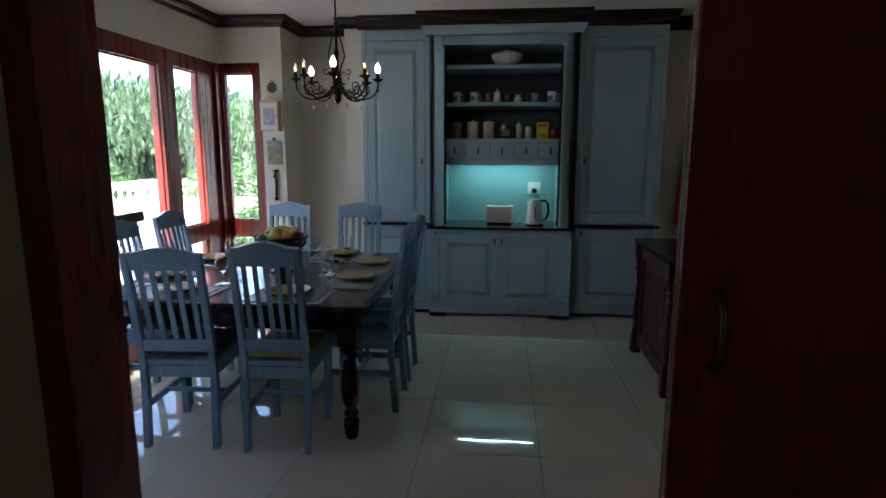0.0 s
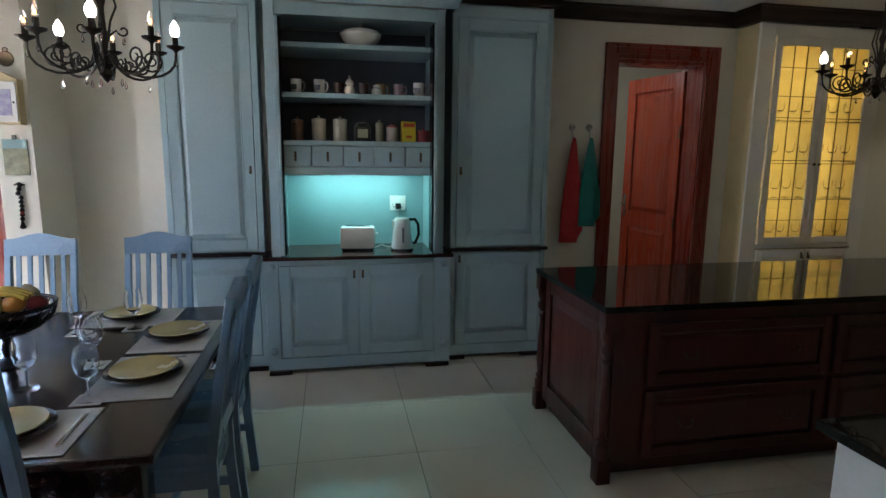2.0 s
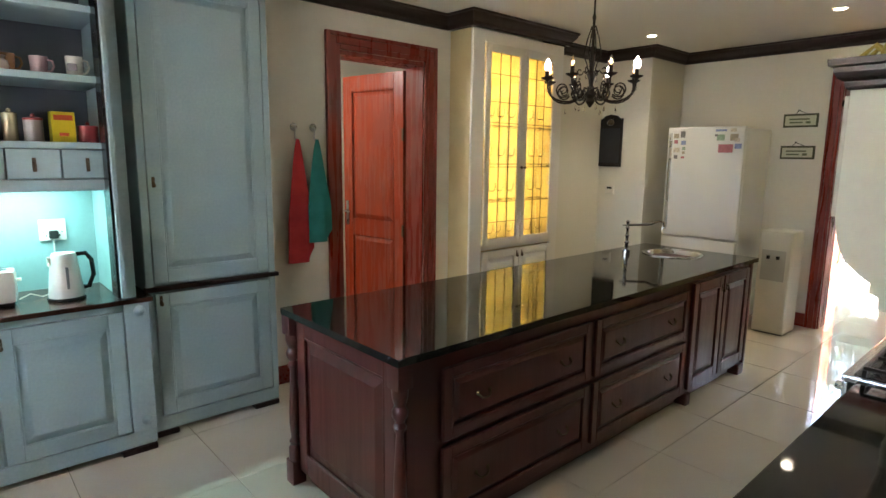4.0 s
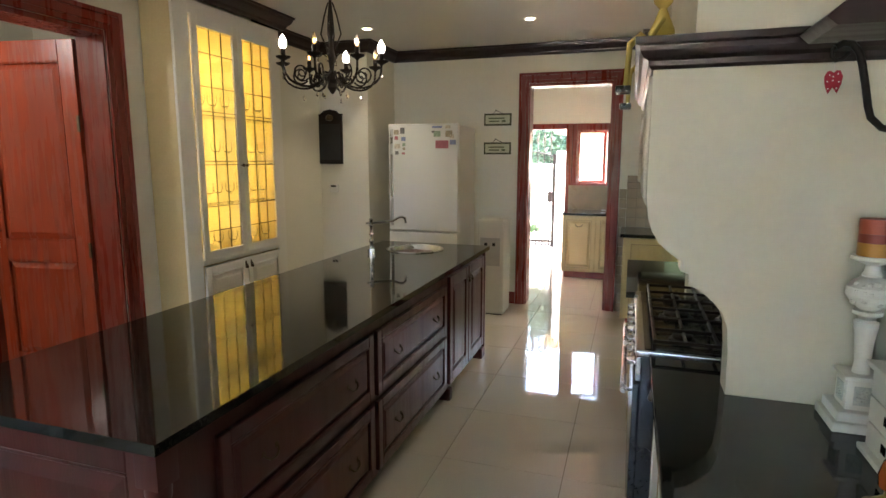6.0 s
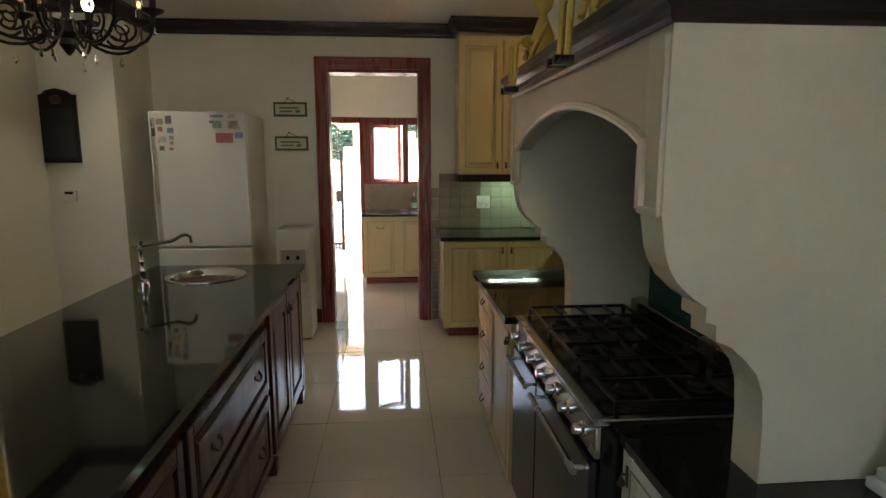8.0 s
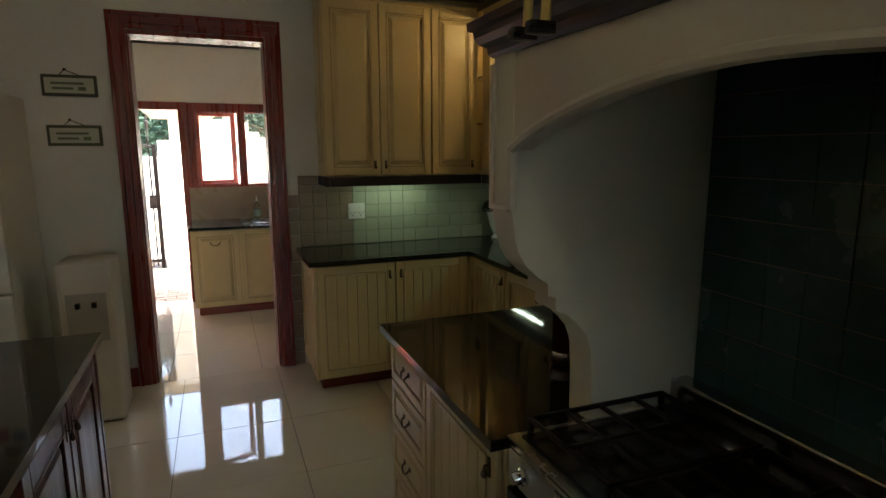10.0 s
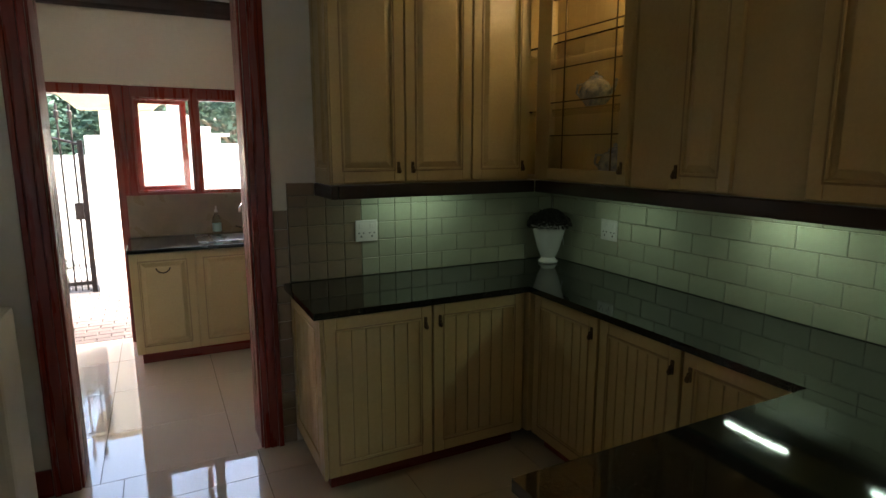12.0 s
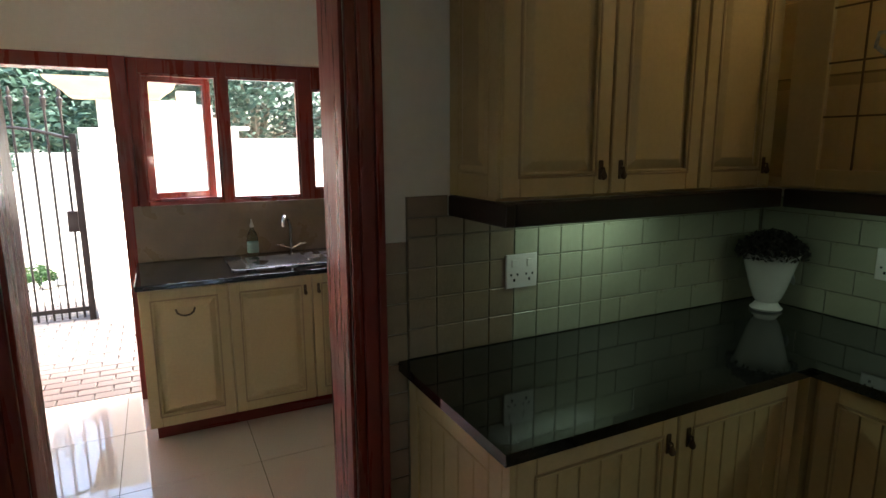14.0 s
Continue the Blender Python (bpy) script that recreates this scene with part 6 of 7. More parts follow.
    for n, c, x, y, h, r in fr:
        bm = lathe(bmesh.new(), [(0.003, -1.0), (0.5, -0.9), (0.92, -0.35), (1.0, 0.0), (0.85, 0.5), (0.45, 0.9 + (0.3 if n in ("pear", "gourd") else 0)), (0.06, 1.0 + (0.5 if n in ("pear", "gourd") else 0))], 16)
        bmesh.ops.scale(bm, verts=bm.verts, vec=(r * 1.15, r, r * 0.9))
        simple(n, "ripe %s in the wire fruit bowl" % n, "fruit", pose(-0.82 + x, 3.58 + y, z + h, random.uniform(-20, 20), random.uniform(-60, 60), 0), bm, M2("skin_" + n, c, 0.3))
    bm = bmesh.new()
    for k in range(3):
        tube(bm, [(-0.09 + 0.022 * i, -0.02 + 0.03 * k, 0.255 + 0.022 * math.sin(i / 8 * math.pi)) for i in range(9)], 0.016, 8, 0.7)
    simple("bananas", "bunch of yellow bananas in the wire fruit bowl", "fruit", Matrix.Translation((-0.82, 3.58, z)), bm, M2("skin_banana", (0.62, 0.44, 0.07), 0.35))


def build_counter_things():
    z = 0.876
    # white candle stand
    t = thing("candle_stand", "tall carved white candle stand with a striped candle", "candle stand", pose(2.215, 1.98, z, 0, 0, 0))
    t.scale = (0.74, 0.74, 1.08)
    part("base_step", boxes((-0.095, 0.095, -0.095, 0.095, 0, 0.022), (-0.08, 0.08, -0.08, 0.08, 0.022, 0.045), bev=0.005), WHITEP, t)
    part("base_block", boxes((-0.052, 0.052, -0.052, 0.052, 0.045, 0.115), (-0.062, 0.062, -0.062, 0.062, 0.115, 0.125), bev=0.004), WHITEP, t)
    for sx, sy in ((-1, 0), (0, 1), (0, -1), (1, 0)):
        bm = boxes((-0.03, 0.03, -0.002, 0.002, 0.058, 0.102), bev=0.001)
        for q in range(14):
            aa = q * 2.4
            lathe(bm, [(0.002, 0), (0.006, 0.002), (0.002, 0.005)], 6, 0.022 * math.cos(aa) * (q / 14) ** 0.5, 0.0, 0.078 + 0.016 * math.sin(aa) * (q / 14) ** 0.5)
        p = part("carved_panel", bm, two_scale("worn_relief", (0.40, 0.45, 0.42), (0.60, 0.60, 0.54), 40, 200, (0.5, 0.6), 0.6), t)
        p.matrix_basis = pose(sx * 0.0535, sy * 0.0535, 0, 0, 0, 90 if sx else 0)
    part("shaft", lathe(bmesh.new(), [(0.026, 0.125), (0.022, 0.15), (0.030, 0.215), (0.036, 0.235), (0.036, 0.245), (0.022, 0.250), (0.028, 0.258), (0.042, 0.262), (0.042, 0.27), (0.024, 0.272)], 20), WHITEP, t, "", True)
    bm = lathe(bmesh.new(), [(0.024, 0.272), (0.045, 0.285), (0.068, 0.305), (0.066, 0.325), (0.045, 0.340), (0.026, 0.348), (0.030, 0.352), (0.024, 0.358), (0.020, 0.375), (0.05, 0.383), (0.064, 0.388), (0.064, 0.395), (0.01, 0.394)], 28)
    random.seed(3)
    for q in range(60):
        aa, hh = random.uniform(0, 6.283), random.uniform(0.288, 0.335)
        r = 0.062 - abs(hh - 0.312) * 0.5
        lathe(bm, [(0.001, -0.006), (0.009, -0.002), (0.008, 0.004), (0.001, 0.008)], 6, r * math.cos(aa), r * math.sin(aa), hh)
    part("carved_cup", bm, WHITEP, t, "carved white flower cup", True)
    for a, b, c in ((0.395, 0.425, (0.46, 0.22, 0.03)), (0.425, 0.445, (0.22, 0.03, 0.02)), (0.445, 0.478, (0.36, 0.07, 0.03))):
        part("candle_band", lathe(bmesh.new(), [(0.049, a), (0.0495, (a + b) / 2), (0.049, b - 0.0004)], 24), M2("wax_%d" % int(c[0] * 100), c, 0.4), t, "", True)
    # small white drawer box
    t = thing("mini_drawers", "small white wooden box of three drawers", "drawers", pose(1.965, 1.945, z, 0, 0, 180))
    part("case", boxes((-0.10, 0.10, -0.06, 0.06, 0.014, 0.20), bev=0.003), WHITEP, t)
    part("base", boxes((-0.115, 0.115, -0.075, 0.065, 0, 0.014), bev=0.003), WHITEP, t)
    part("top", boxes((-0.115, 0.115, -0.075, 0.065, 0.20, 0.212), bev=0.003), WHITEP, t)
    for k in range(3):
        d = part("drawer", boxes((-0.093, 0.093, -0.066, -0.0605, 0.02 + k * 0.06, 0.075 + k * 0.06), bev=0.002), WHITEP, t)
        part("heart_hole", boxes((-0.012, 0.012, -0.0675, -0.066, 0.04 + k * 0.06, 0.06 + k * 0.06), bev=0.0005), BLACK, d)
    # iron bracket lamp with a cloth heart
    t = thing("iron_bracket", "black wrought iron scroll bracket with a dark canopy", "bracket", pose(2.08, 2.107, 1.777, 0, 0, -90))
    bm = bmesh.new()
    prism(bm, [(-0.062, 0.017), (-0.082, 0.035), (-0.055, 0.060), (-0.03, 0.075), (0.27, 0.075), (0.27, 0.017)], "y", -0.10, 0.10)
    part("canopy", bm, CROWNW, t)
    part("hook", tube(bmesh.new(), [(-0.027, 0, -0.006), (-0.040, 0, -0.014), (-0.040, 0, -0.028), (-0.032, 0, -0.037), (-0.020, 0, -0.034), (-0.009, 0, -0.022)], 0.0045, 8), IRON, t, "", True)
    part("arm", tube(bmesh.new(), [(-0.035, 0, -0.010), (-0.022, 0, -0.002), (-0.005, 0, -0.004), (0.010, 0, -0.022), (0.018, 0, -0.05), (0.027, 0, -0.09), (0.036, 0, -0.135), (0.043, 0, -0.158), (0.065, 0, -0.180), (0.13, 0, -0.195), (0.265, 0, -0.195)], 0.0075, 10), IRON, t, "", True)
    t = thing("fabric_heart", "small red dotted fabric heart hanging from a hook", "ornament", Matrix.Translation((2.08, 2.14, 1.703)) @ pose(0, 0, 0, 0, 0, 70) @ Matrix.Scale(0.83, 4))
    pr = [(0, -0.022), (-0.010, -0.038), (-0.018, -0.015), (-0.020, 0.005), (-0.014, 0.018), (-0.006, 0.019), (0, 0.013), (0.006, 0.019), (0.014, 0.018), (0.020, 0.005), (0.018, -0.015), (0.010, -0.038)]
    part("heart", prism(bmesh.new(), pr, "y", -0.006, 0.006), M2("red_fabric", (0.32, 0.015, 0.03), 0.8, 0, 300), t)
    bm = bmesh.new()
    for q, (a, b) in enumerate(((-0.01, 0.01), (0.008, 0.008), (0, -0.006), (0.012, -0.008), (-0.013, -0.010), (-0.009, -0.026), (0.009, -0.026), (0.0, 0.004))):
        box(bm, a - 0.0015, a + 0.0015, -0.0068, 0.0068, b - 0.0015, b + 0.0015)
    part("dots", bm, CERAMIC, t)
    part("string", tube(bmesh.new(), [(0, 0, 0.016), (0.0, 0.0, 0.045)], 0.0012, 5), CERAMIC, t)
    # brass lamp foot with amber glass
    t = thing("amber_lamp", "amber ribbed glass lamp on a gold leaf foot", "lamp", pose(1.80, 2.05, z))
    part("foot", lathe(bmesh.new(), [(0.048, 0), (0.052, 0.006), (0.036, 0.016), (0.016, 0.032), (0.016, 0.045)], 18), M2("gold_leaf", (0.35, 0.24, 0.05), 0.25, 0.9), t, "", True)
    bm = bmesh.new()
    lathe(bm, [(0.018, 0.045), (0.026, 0.052), (0.028, 0.075), (0.022, 0.10), (0.012, 0.108)], 20)
    part("glass_body", bm, M2("amber_glass", (0.22, 0.05, 0.012), 0.12), t, "", True)
    # red bottles on the far worktop
    red = M2("dark_red_glass", (0.045, 0.006, 0.006), 0.08)
    for x, y, h, r in ((3.93, 2.10, 0.50, 0.036), (3.80, 2.06, 0.20, 0.035)):
        t = thing("oil_bottle", "tall dark red glass bottle with a black stopper", "bottle", pose(x, y, z), "red bottles")
        part("glass_body", lathe(bmesh.new(), [(r * 0.9, 0), (r, 0.01), (r, h * 0.55), (r * 0.8, h * 0.65), (r * 0.42, h * 0.75), (r * 0.38, h * 0.92)], 20), red, t, "", True)
        part("stopper", lathe(bmesh.new(), [(r * 0.45, h * 0.92), (r * 0.45, h * 0.99), (r * 0.3, h)], 14), BLACK, t, "", True)
        part("ribbon", lathe(bmesh.new(), [(r * 1.02, 0.015), (r * 1.15, 0.03), (r * 1.02, 0.045)], 16), STEEL, t, "", True)
    # pot in the corner
    t = thing("plant_pot", "white urn-shaped pot with dark dried foliage", "plant pot", pose(6.40, 1.07, 0.876))
    part("pot", lathe(bmesh.new(), [(0.055, 0), (0.06, 0.008), (0.048, 0.020), (0.040, 0.034), (0.050, 0.048), (0.066, 0.09), (0.084, 0.155), (0.100, 0.215), (0.112, 0.228), (0.108, 0.235), (0.095, 0.21), (0.003, 0.205)], 28), CERAMIC, t, "", True)
    bm = lathe(bmesh.new(), [(0.024, 0), (0.027, 0.003), (0.022, 0.006), (0.003, 0.004)], 16)
    bmesh.ops.rotate(bm, verts=bm.verts, matrix=Matrix.Rotation(radians(80), 3, "X"))
    p = part("crest", bm, two_scale("worn_relief", (0.4, 0.45, 0.42), (0.6, 0.6, 0.54)), t, "", True)
    p.matrix_basis = Matrix.Rotation(radians(-38), 4, "Z") @ Matrix.Translation((0, -0.083, 0.13))
    bm = bmesh.new()
    random.seed(9)
    for q in range(2200):
        a, el = random.uniform(0, 6.283), math.asin(random.uniform(-0.1, 1.0))
        r = 0.135 * random.uniform(0.6, 1.0)
        c = Vector((r * math.cos(a) * math.cos(el), r * math.sin(a) * math.cos(el), 0.225 + 0.10 * math.sin(el) * random.uniform(0.7, 1)))
        u = Vector((random.uniform(-1, 1), random.uniform(-1, 1), random.uniform(-1, 1))).normalized() * 0.011
        v = u.cross(Vector((random.uniform(-1, 1), random.uniform(-1, 1), 1))).normalized() * 0.005
        bm.faces.new([bm.verts.new(c + d) for d in (u, v, -u, -v)])
    me = part("foliage", bm, M2("dried_leaf", (0.035, 0.028, 0.022), 0.7), t)
    socket("wall_socket", (6.546, 2.17, 1.12), -90, "white double wall socket on the tiles")
    socket("wall_socket", (6.027, 0.939, 1.11), 180, "white double wall socket on the tiles")
    # figures sitting on the mantel
    for x, yy in ((3.34, 2.52), (2.72, 2.52)):
        t = simple("mantel_figurine", "yellow cloth figurine with dangling legs and black feet", "figurine", pose(x, yy, 1.852), figurine(), M2("yellow_cloth", (0.42, 0.31, 0.07), 0.8, 0, 200))
        t.data.materials.append(BLACK)
        for p in t.data.polygons:
            p.material_index = 1 if p.center.z < -0.07 else 0


def figurine():
    bm = bmesh.new()
    lathe(bm, [(0.03, 0.0), (0.045, 0.03), (0.04, 0.10), (0.02, 0.15), (0.012, 0.17), (0.03, 0.19), (0.036, 0.22), (0.02, 0.25), (0.003, 0.26)], 14, 0, -0.05, 0)
    for s in (-1, 1):
        tube(bm, [(s * 0.02, -0.05, 0.03), (s * 0.03, 0.02, 0.09), (s * 0.035, 0.05, 0.06), (s * 0.03, 0.056, -0.075)], 0.009, 8)
        tube(bm, [(s * 0.04, -0.05, 0.13), (s * 0.07, -0.02, 0.08), (s * 0.05, 0.0, 0.03)], 0.010, 8)
        box(bm, s * 0.03 - 0.013, s * 0.03 + 0.013, 0.04, 0.09, -0.097, -0.074, 0.006)
    return bm


def build_splash_tiles():
    bed = part("backsplash", boxes((6.552, 6.558, 0.935, 2.58, 0.876, 1.32), (6.552, 6.558, 2.442, 2.58, 1.32, 1.383), (3.91, 6.55, 0.927, 0.933, 0.876, 1.32)), GROUT, None, "square tumbled stone tiles, beige and pale green", kind="structure")
    meshes = {}

    def tile(w, h, mat, key):
        k = (round(w, 3), round(h, 3), key)
        if k not in meshes:
            bm = boxes((-w / 2, w / 2, -0.005, 0, -h / 2, h / 2))
            bmesh.ops.bevel(bm, geom=[e for e in bm.edges if abs(e.verts[0].co.y + 0.005) < 1e-5 and abs(e.verts[1].co.y + 0.005) < 1e-5], offset=0.002, segments=1, affect="EDGES")
            me = bpy.data.meshes.new("wall_tile")
            bm.to_mesh(me)
            bm.free()
            me.materials.append(mat)
            meshes[k] = me
        return meshes[k]

    def put(x, y, z, rz, w, h, mat, key):
        ob = new("wall_tile", tile(w, h, mat, key))
        ob.matrix_basis = pose(x, y, z, 0, 0, rz)
        ob.parent = bed
    s = 0.096
    z0 = 0.876
    for j in range(5):
        zz0, zz1 = z0 + j * s, min(z0 + (j + 1) * s, 1.318)
        h = zz1 - zz0 - 0.003
        y, k = 2.58, 0
        while y > 0.945:
            w = s if y > 1.82 else s * (2.0 if k else (1.0 + (j % 2)))
            if y <= 1.82:
                k += 1
            y2 = max(0.945, y - w)
            mat = BEIGET if y > 2.25 else GREENT
            put(6.552, (y + y2) / 2, (zz0 + zz1) / 2, -90, y - y2 - 0.003, h, mat, "b" if mat is BEIGET else "g")
            y = y2
        x, k = 6.54, 0
        while x > 3.91:
            w = s * (2.0 if k else 1.0 + (j % 2))
            k += 1
            x2 = max(3.91, x - w)
            put((x + x2) / 2, 0.933, (zz0 + zz1) / 2, 180, x - x2 - 0.003, h, GREENT, "g")
            x = x2
    put(6.552, 2.511, 1.352, -90, 0.135, 0.06, BEIGET, "b")
    # column of tiles beside the door down to the floor
    for j in range(13):
        put(6.554, 2.617, 0.05 + j * s, -90, 0.068, s - 0.003, BEIGET, "b")


def build_display_things():
    """Glassware in the tall display cabinet and teapots in the corner cabinet."""
    GL = glass_mat("wine_glass_clear")
    random.seed(21)
    first = None
    for z in (0.842, 1.210, 1.510, 1.840):
        for k in range(7):
            x = 3.87 + k * 0.128 + random.uniform(-0.01, 0.01)
            m = pose(x, 5.45 + random.uniform(-0.03, 0.03), z)
            if first is None:
                first = simple("crystal_glass", "clear cut crystal glass on a lit shelf", "glass", m, lathe(bmesh.new(), [(0.03, 0), (0.03, 0.003), (0.006, 0.01), (0.005, 0.06), (0.025, 0.08), (0.034, 0.11), (0.032, 0.15), (0.030, 0.15), (0.031, 0.11), (0.022, 0.084), (0.003, 0.075)], 14), GL, True, "glasses in the display cabinet")
            else:
                copy_thing(first, m)
    china = two_scale("blue_china", (0.50, 0.54, 0.55), (0.12, 0.17, 0.27), 38, 120, (0.12, 0.2), 0.1)
    for x, y, z in ((5.7907, 1.1492, 1.4022), (5.938, 1.1602, 1.7551)):
        t = thing("teapot", "blue and white patterned china teapot behind glass", "teapot", pose(x, y, z, 0, 0, 10), "china teapots")
        part("body", lathe(bmesh.new(), [(0.04, 0), (0.045, 0.008), (0.075, 0.045), (0.08, 0.08), (0.06, 0.125), (0.035, 0.14)], 22), china, t, "", True)
        part("lid", lathe(bmesh.new(), [(0.036, 0.14), (0.03, 0.152), (0.008, 0.160), (0.012, 0.172), (0.002, 0.18)], 16), china, t, "", True)
        part("spout", tube(bmesh.new(), [(-0.07, 0, 0.05), (-0.105, 0, 0.08), (-0.125, 0, 0.13)], 0.014, 8, 0.6), china, t, "", True)
        part("handle", tube(bmesh.new(), [(0.07, 0, 0.12), (0.115, 0, 0.12), (0.12, 0, 0.08), (0.075, 0, 0.04)], 0.007, 8), china, t, "", True)


def build_scullery_things():
    s = thing("double_sink", "stainless steel double bowl sink in the scullery worktop", "sink", pose(0, 0, 0))
    bm = bmesh.new()
    box(bm, 8.2, 8.63, 1.91, 2.91, 0.8625, 0.868, 0.002)
    part("rim", bm, STEEL, s)
    # near-flat insets; the darker steel holds the shade of deep bowls
    for a, b in ((2.45, 2.82), (1.97, 2.37)):
        bm = bmesh.new()
        rows = []
        for o, z in ((0, 0.8685), (0.012, 0.866), (0.02, 0.8684)):
            rows.append([bm.verts.new(p) for p in ((8.24 + o, a + o, z), (8.57 - o, a + o, z), (8.57 - o, b - o, z), (8.24 + o, b - o, z))])
        for u, v in zip(rows, rows[1:]):
            for k in range(4):
                bm.faces.new((u[k], u[(k + 1) % 4], v[(k + 1) % 4], v[k]))
        bm.faces.new(rows[-1])
        part("bowl", bm, M2("sink_shade", (0.22, 0.22, 0.22), 0.25, 1.0), s)
    t = thing("mixer_tap", "chrome mixer tap with cross handles", "tap", pose(8.64, 2.50, 0.866, 0, 0, 0))
    part("spout", tube(bmesh.new(), [(0, 0, 0), (0, 0, 0.16), (-0.01, 0.01, 0.20), (-0.04, 0.03, 0.23), (-0.08, 0.05, 0.235), (-0.11, 0.065, 0.21), (-0.112, 0.066, 0.18)], 0.011, 10), CHROME, t, "", True)
    for y in (-0.07, 0.07):
        bm = bmesh.new()
        tube(bm, [(0, 0, 0.02), (0, y, 0.05)], 0.009, 8)
        tube(bm, [(0, y - 0.025, 0.05), (0, y + 0.025, 0.05)], 0.006, 6)
        tube(bm, [(-0.025, y, 0.05), (0.025, y, 0.05)], 0.006, 6)
        part("cross_handle", bm, CHROME, t, "", True)
    t = thing("soap_bottle", "clear washing-up liquid bottle with a pale label", "bottle", pose(8.60, 2.74, 0.860))
    bm = lathe(bmesh.new(), [(0.030, 0), (0.034, 0.01), (0.034, 0.11), (0.024, 0.15), (0.012, 0.17), (0.012, 0.185)], 18)
    part("glass_body", bm, glass_mat("bottle_plastic", (0.75, 0.85, 0.80), 0.1), t, "", True)
    part("label", lathe(bmesh.new(), [(0.0345, 0.03), (0.0347, 0.06), (0.0345, 0.095)], 18, cap=False), M2("soap_label", (0.35, 0.55, 0.48), 0.4), t, "", True)
    part("cap", lathe(bmesh.new(), [(0.014, 0.185), (0.012, 0.20), (0.006, 0.215), (0.005, 0.235)], 12), CERAMIC, t, "", True)
    # open sash
    t = thing("casement", "open dark red mahogany casement sash with glass", "window sash", pose(8.85, 3.285, 1.21, 0, 0, 18))
    w, h = 0.41, 0.74
    part("sash_frame", boxes((-0.018, 0.018, -w, -w + 0.045, 0, h), (-0.018, 0.018, -0.045, 0, 0, h), (-0.018, 0.018, -w + 0.045, -0.045, 0, 0.045), (-0.018, 0.018, -w + 0.045, -0.045, h - 0.045, h), bev=0.004), MAHOG, t)
    p = part("pane", boxes((-0.003, 0.003, -w + 0.04, -0.04, 0.04, h - 0.04)), GLASS, t)
    p.visible_shadow = False
    part("stay_handle", tube(bmesh.new(), [(-0.02, -w + 0.02, 0.38), (-0.04, -w + 0.02, 0.37), (-0.04, -w + 0.02, 0.31)], 0.005, 6), BRASS, t)
    # back door standing open
    t = thing("door_garden", "open orange-red mahogany back door with a brass handle", "door", pose(8.91, 4.16, 0.0, 0, 0, -1.5))
    door_leaf_part("leaf", t, panel_leaf(0.70, 1.97, 0.04, 0.10, [(0.2, 0.80), (0.92, 1.85)], edge=0.04), REDDOOR, (0.36, 0.0, 0.0), 0)
    bm = bmesh.new()
    box(bm, 0.655, 0.695, -0.010, -0.001, 0.82, 1.06, 0.002)
    tube(bm, [(0.675, -0.01, 0.97), (0.675, -0.05, 0.97), (0.60, -0.055, 0.965)], 0.007, 8)
    part("door_handle", bm, BRASS, t, "", True)


def build_passage():
    t = thing("passage_cabinet", "dark wooden passage cabinet with ornaments", "cabinet")
    part("body", boxes((2.30, 2.80, 6.95, 7.35, 0.0, 0.95), bev=0.01), ISLWOOD, t)
    part("top", boxes((2.27, 2.83, 6.92, 7.38, 0.95, 0.98), bev=0.006), TABLEW, t)
    bm = prism(bmesh.new(), [(2.0, 1.9)] + [(2.5 - 0.5 * math.cos(math.pi * i / 12), 1.9 + 0.3 * math.sin(math.pi * i / 12)) for i in range(13)] + [(3.1, 1.9), (3.1, 2.678), (1.9, 2.678), (1.9, 1.9)], "y", 7.49, 7.648)
    part("wall_passage_arch", bm, WALL, None, "pale plastered arch", kind="structure")


# ---- outside ----
def leaf_mesh(n, seed, spread, size, droop=0.0, flat=1.0):
    rnd = random.Random(seed)
    co, faces = [], []
    for k in range(n):
        c, s = spread(rnd)
        a = rnd.uniform(0, 6.283)
        el = rnd.uniform(-0.6, 0.6)
        u = Vector((math.cos(a) * math.cos(el), math.sin(a) * math.cos(el), math.sin(el) - droop)).normalized()
        v = u.cross(Vector((rnd.uniform(-1, 1), rnd.uniform(-1, 1), rnd.uniform(-1, 1)))).normalized()
        u, v = u * size * s, v * size * s * 0.38 * flat
        i = len(co)
        co += [c - u, c + v, c + u, c - v]
        faces.append((i, i + 1, i + 2, i + 3))
    me = bpy.data.meshes.new("leaves")
    me.from_pydata([tuple(p) for p in co], [], faces)
    return me


def leaf_mat(name, c1, c2):
    if name not in MATS:
        m, nt, b = base(name, c1, 0.55)
        g = nt.nodes.new("ShaderNodeNewGeometry")
        co = coords(nt)
        f = mix_noise(nt, co, 0.6)
        c = colmix(nt, g.outputs["Random Per Island"], c1, c2)
        d = colmix(nt, f, c, tuple(x * 0.6 for x in c1))
        nt.links.new(d, b.inputs["Base Color"])
        b.inputs["Specular IOR Level"].default_value = 0.2
        MATS[name] = m
    return MATS[name]


WILLOW = leaf_mat("willow_leaf", (0.055, 0.105, 0.05), (0.085, 0.14, 0.075))
BUSHG = leaf_mat("bush_leaf", (0.04, 0.095, 0.025), (0.09, 0.17, 0.045))
TREEG = leaf_mat("tree_leaf", (0.028, 0.062, 0.040), (0.055, 0.10, 0.068))
BARK = two_scale("bark", (0.12, 0.09, 0.06), (0.08, 0.06, 0.04), 2, 12, (0.8, 0.9), 0.6, 0.01)


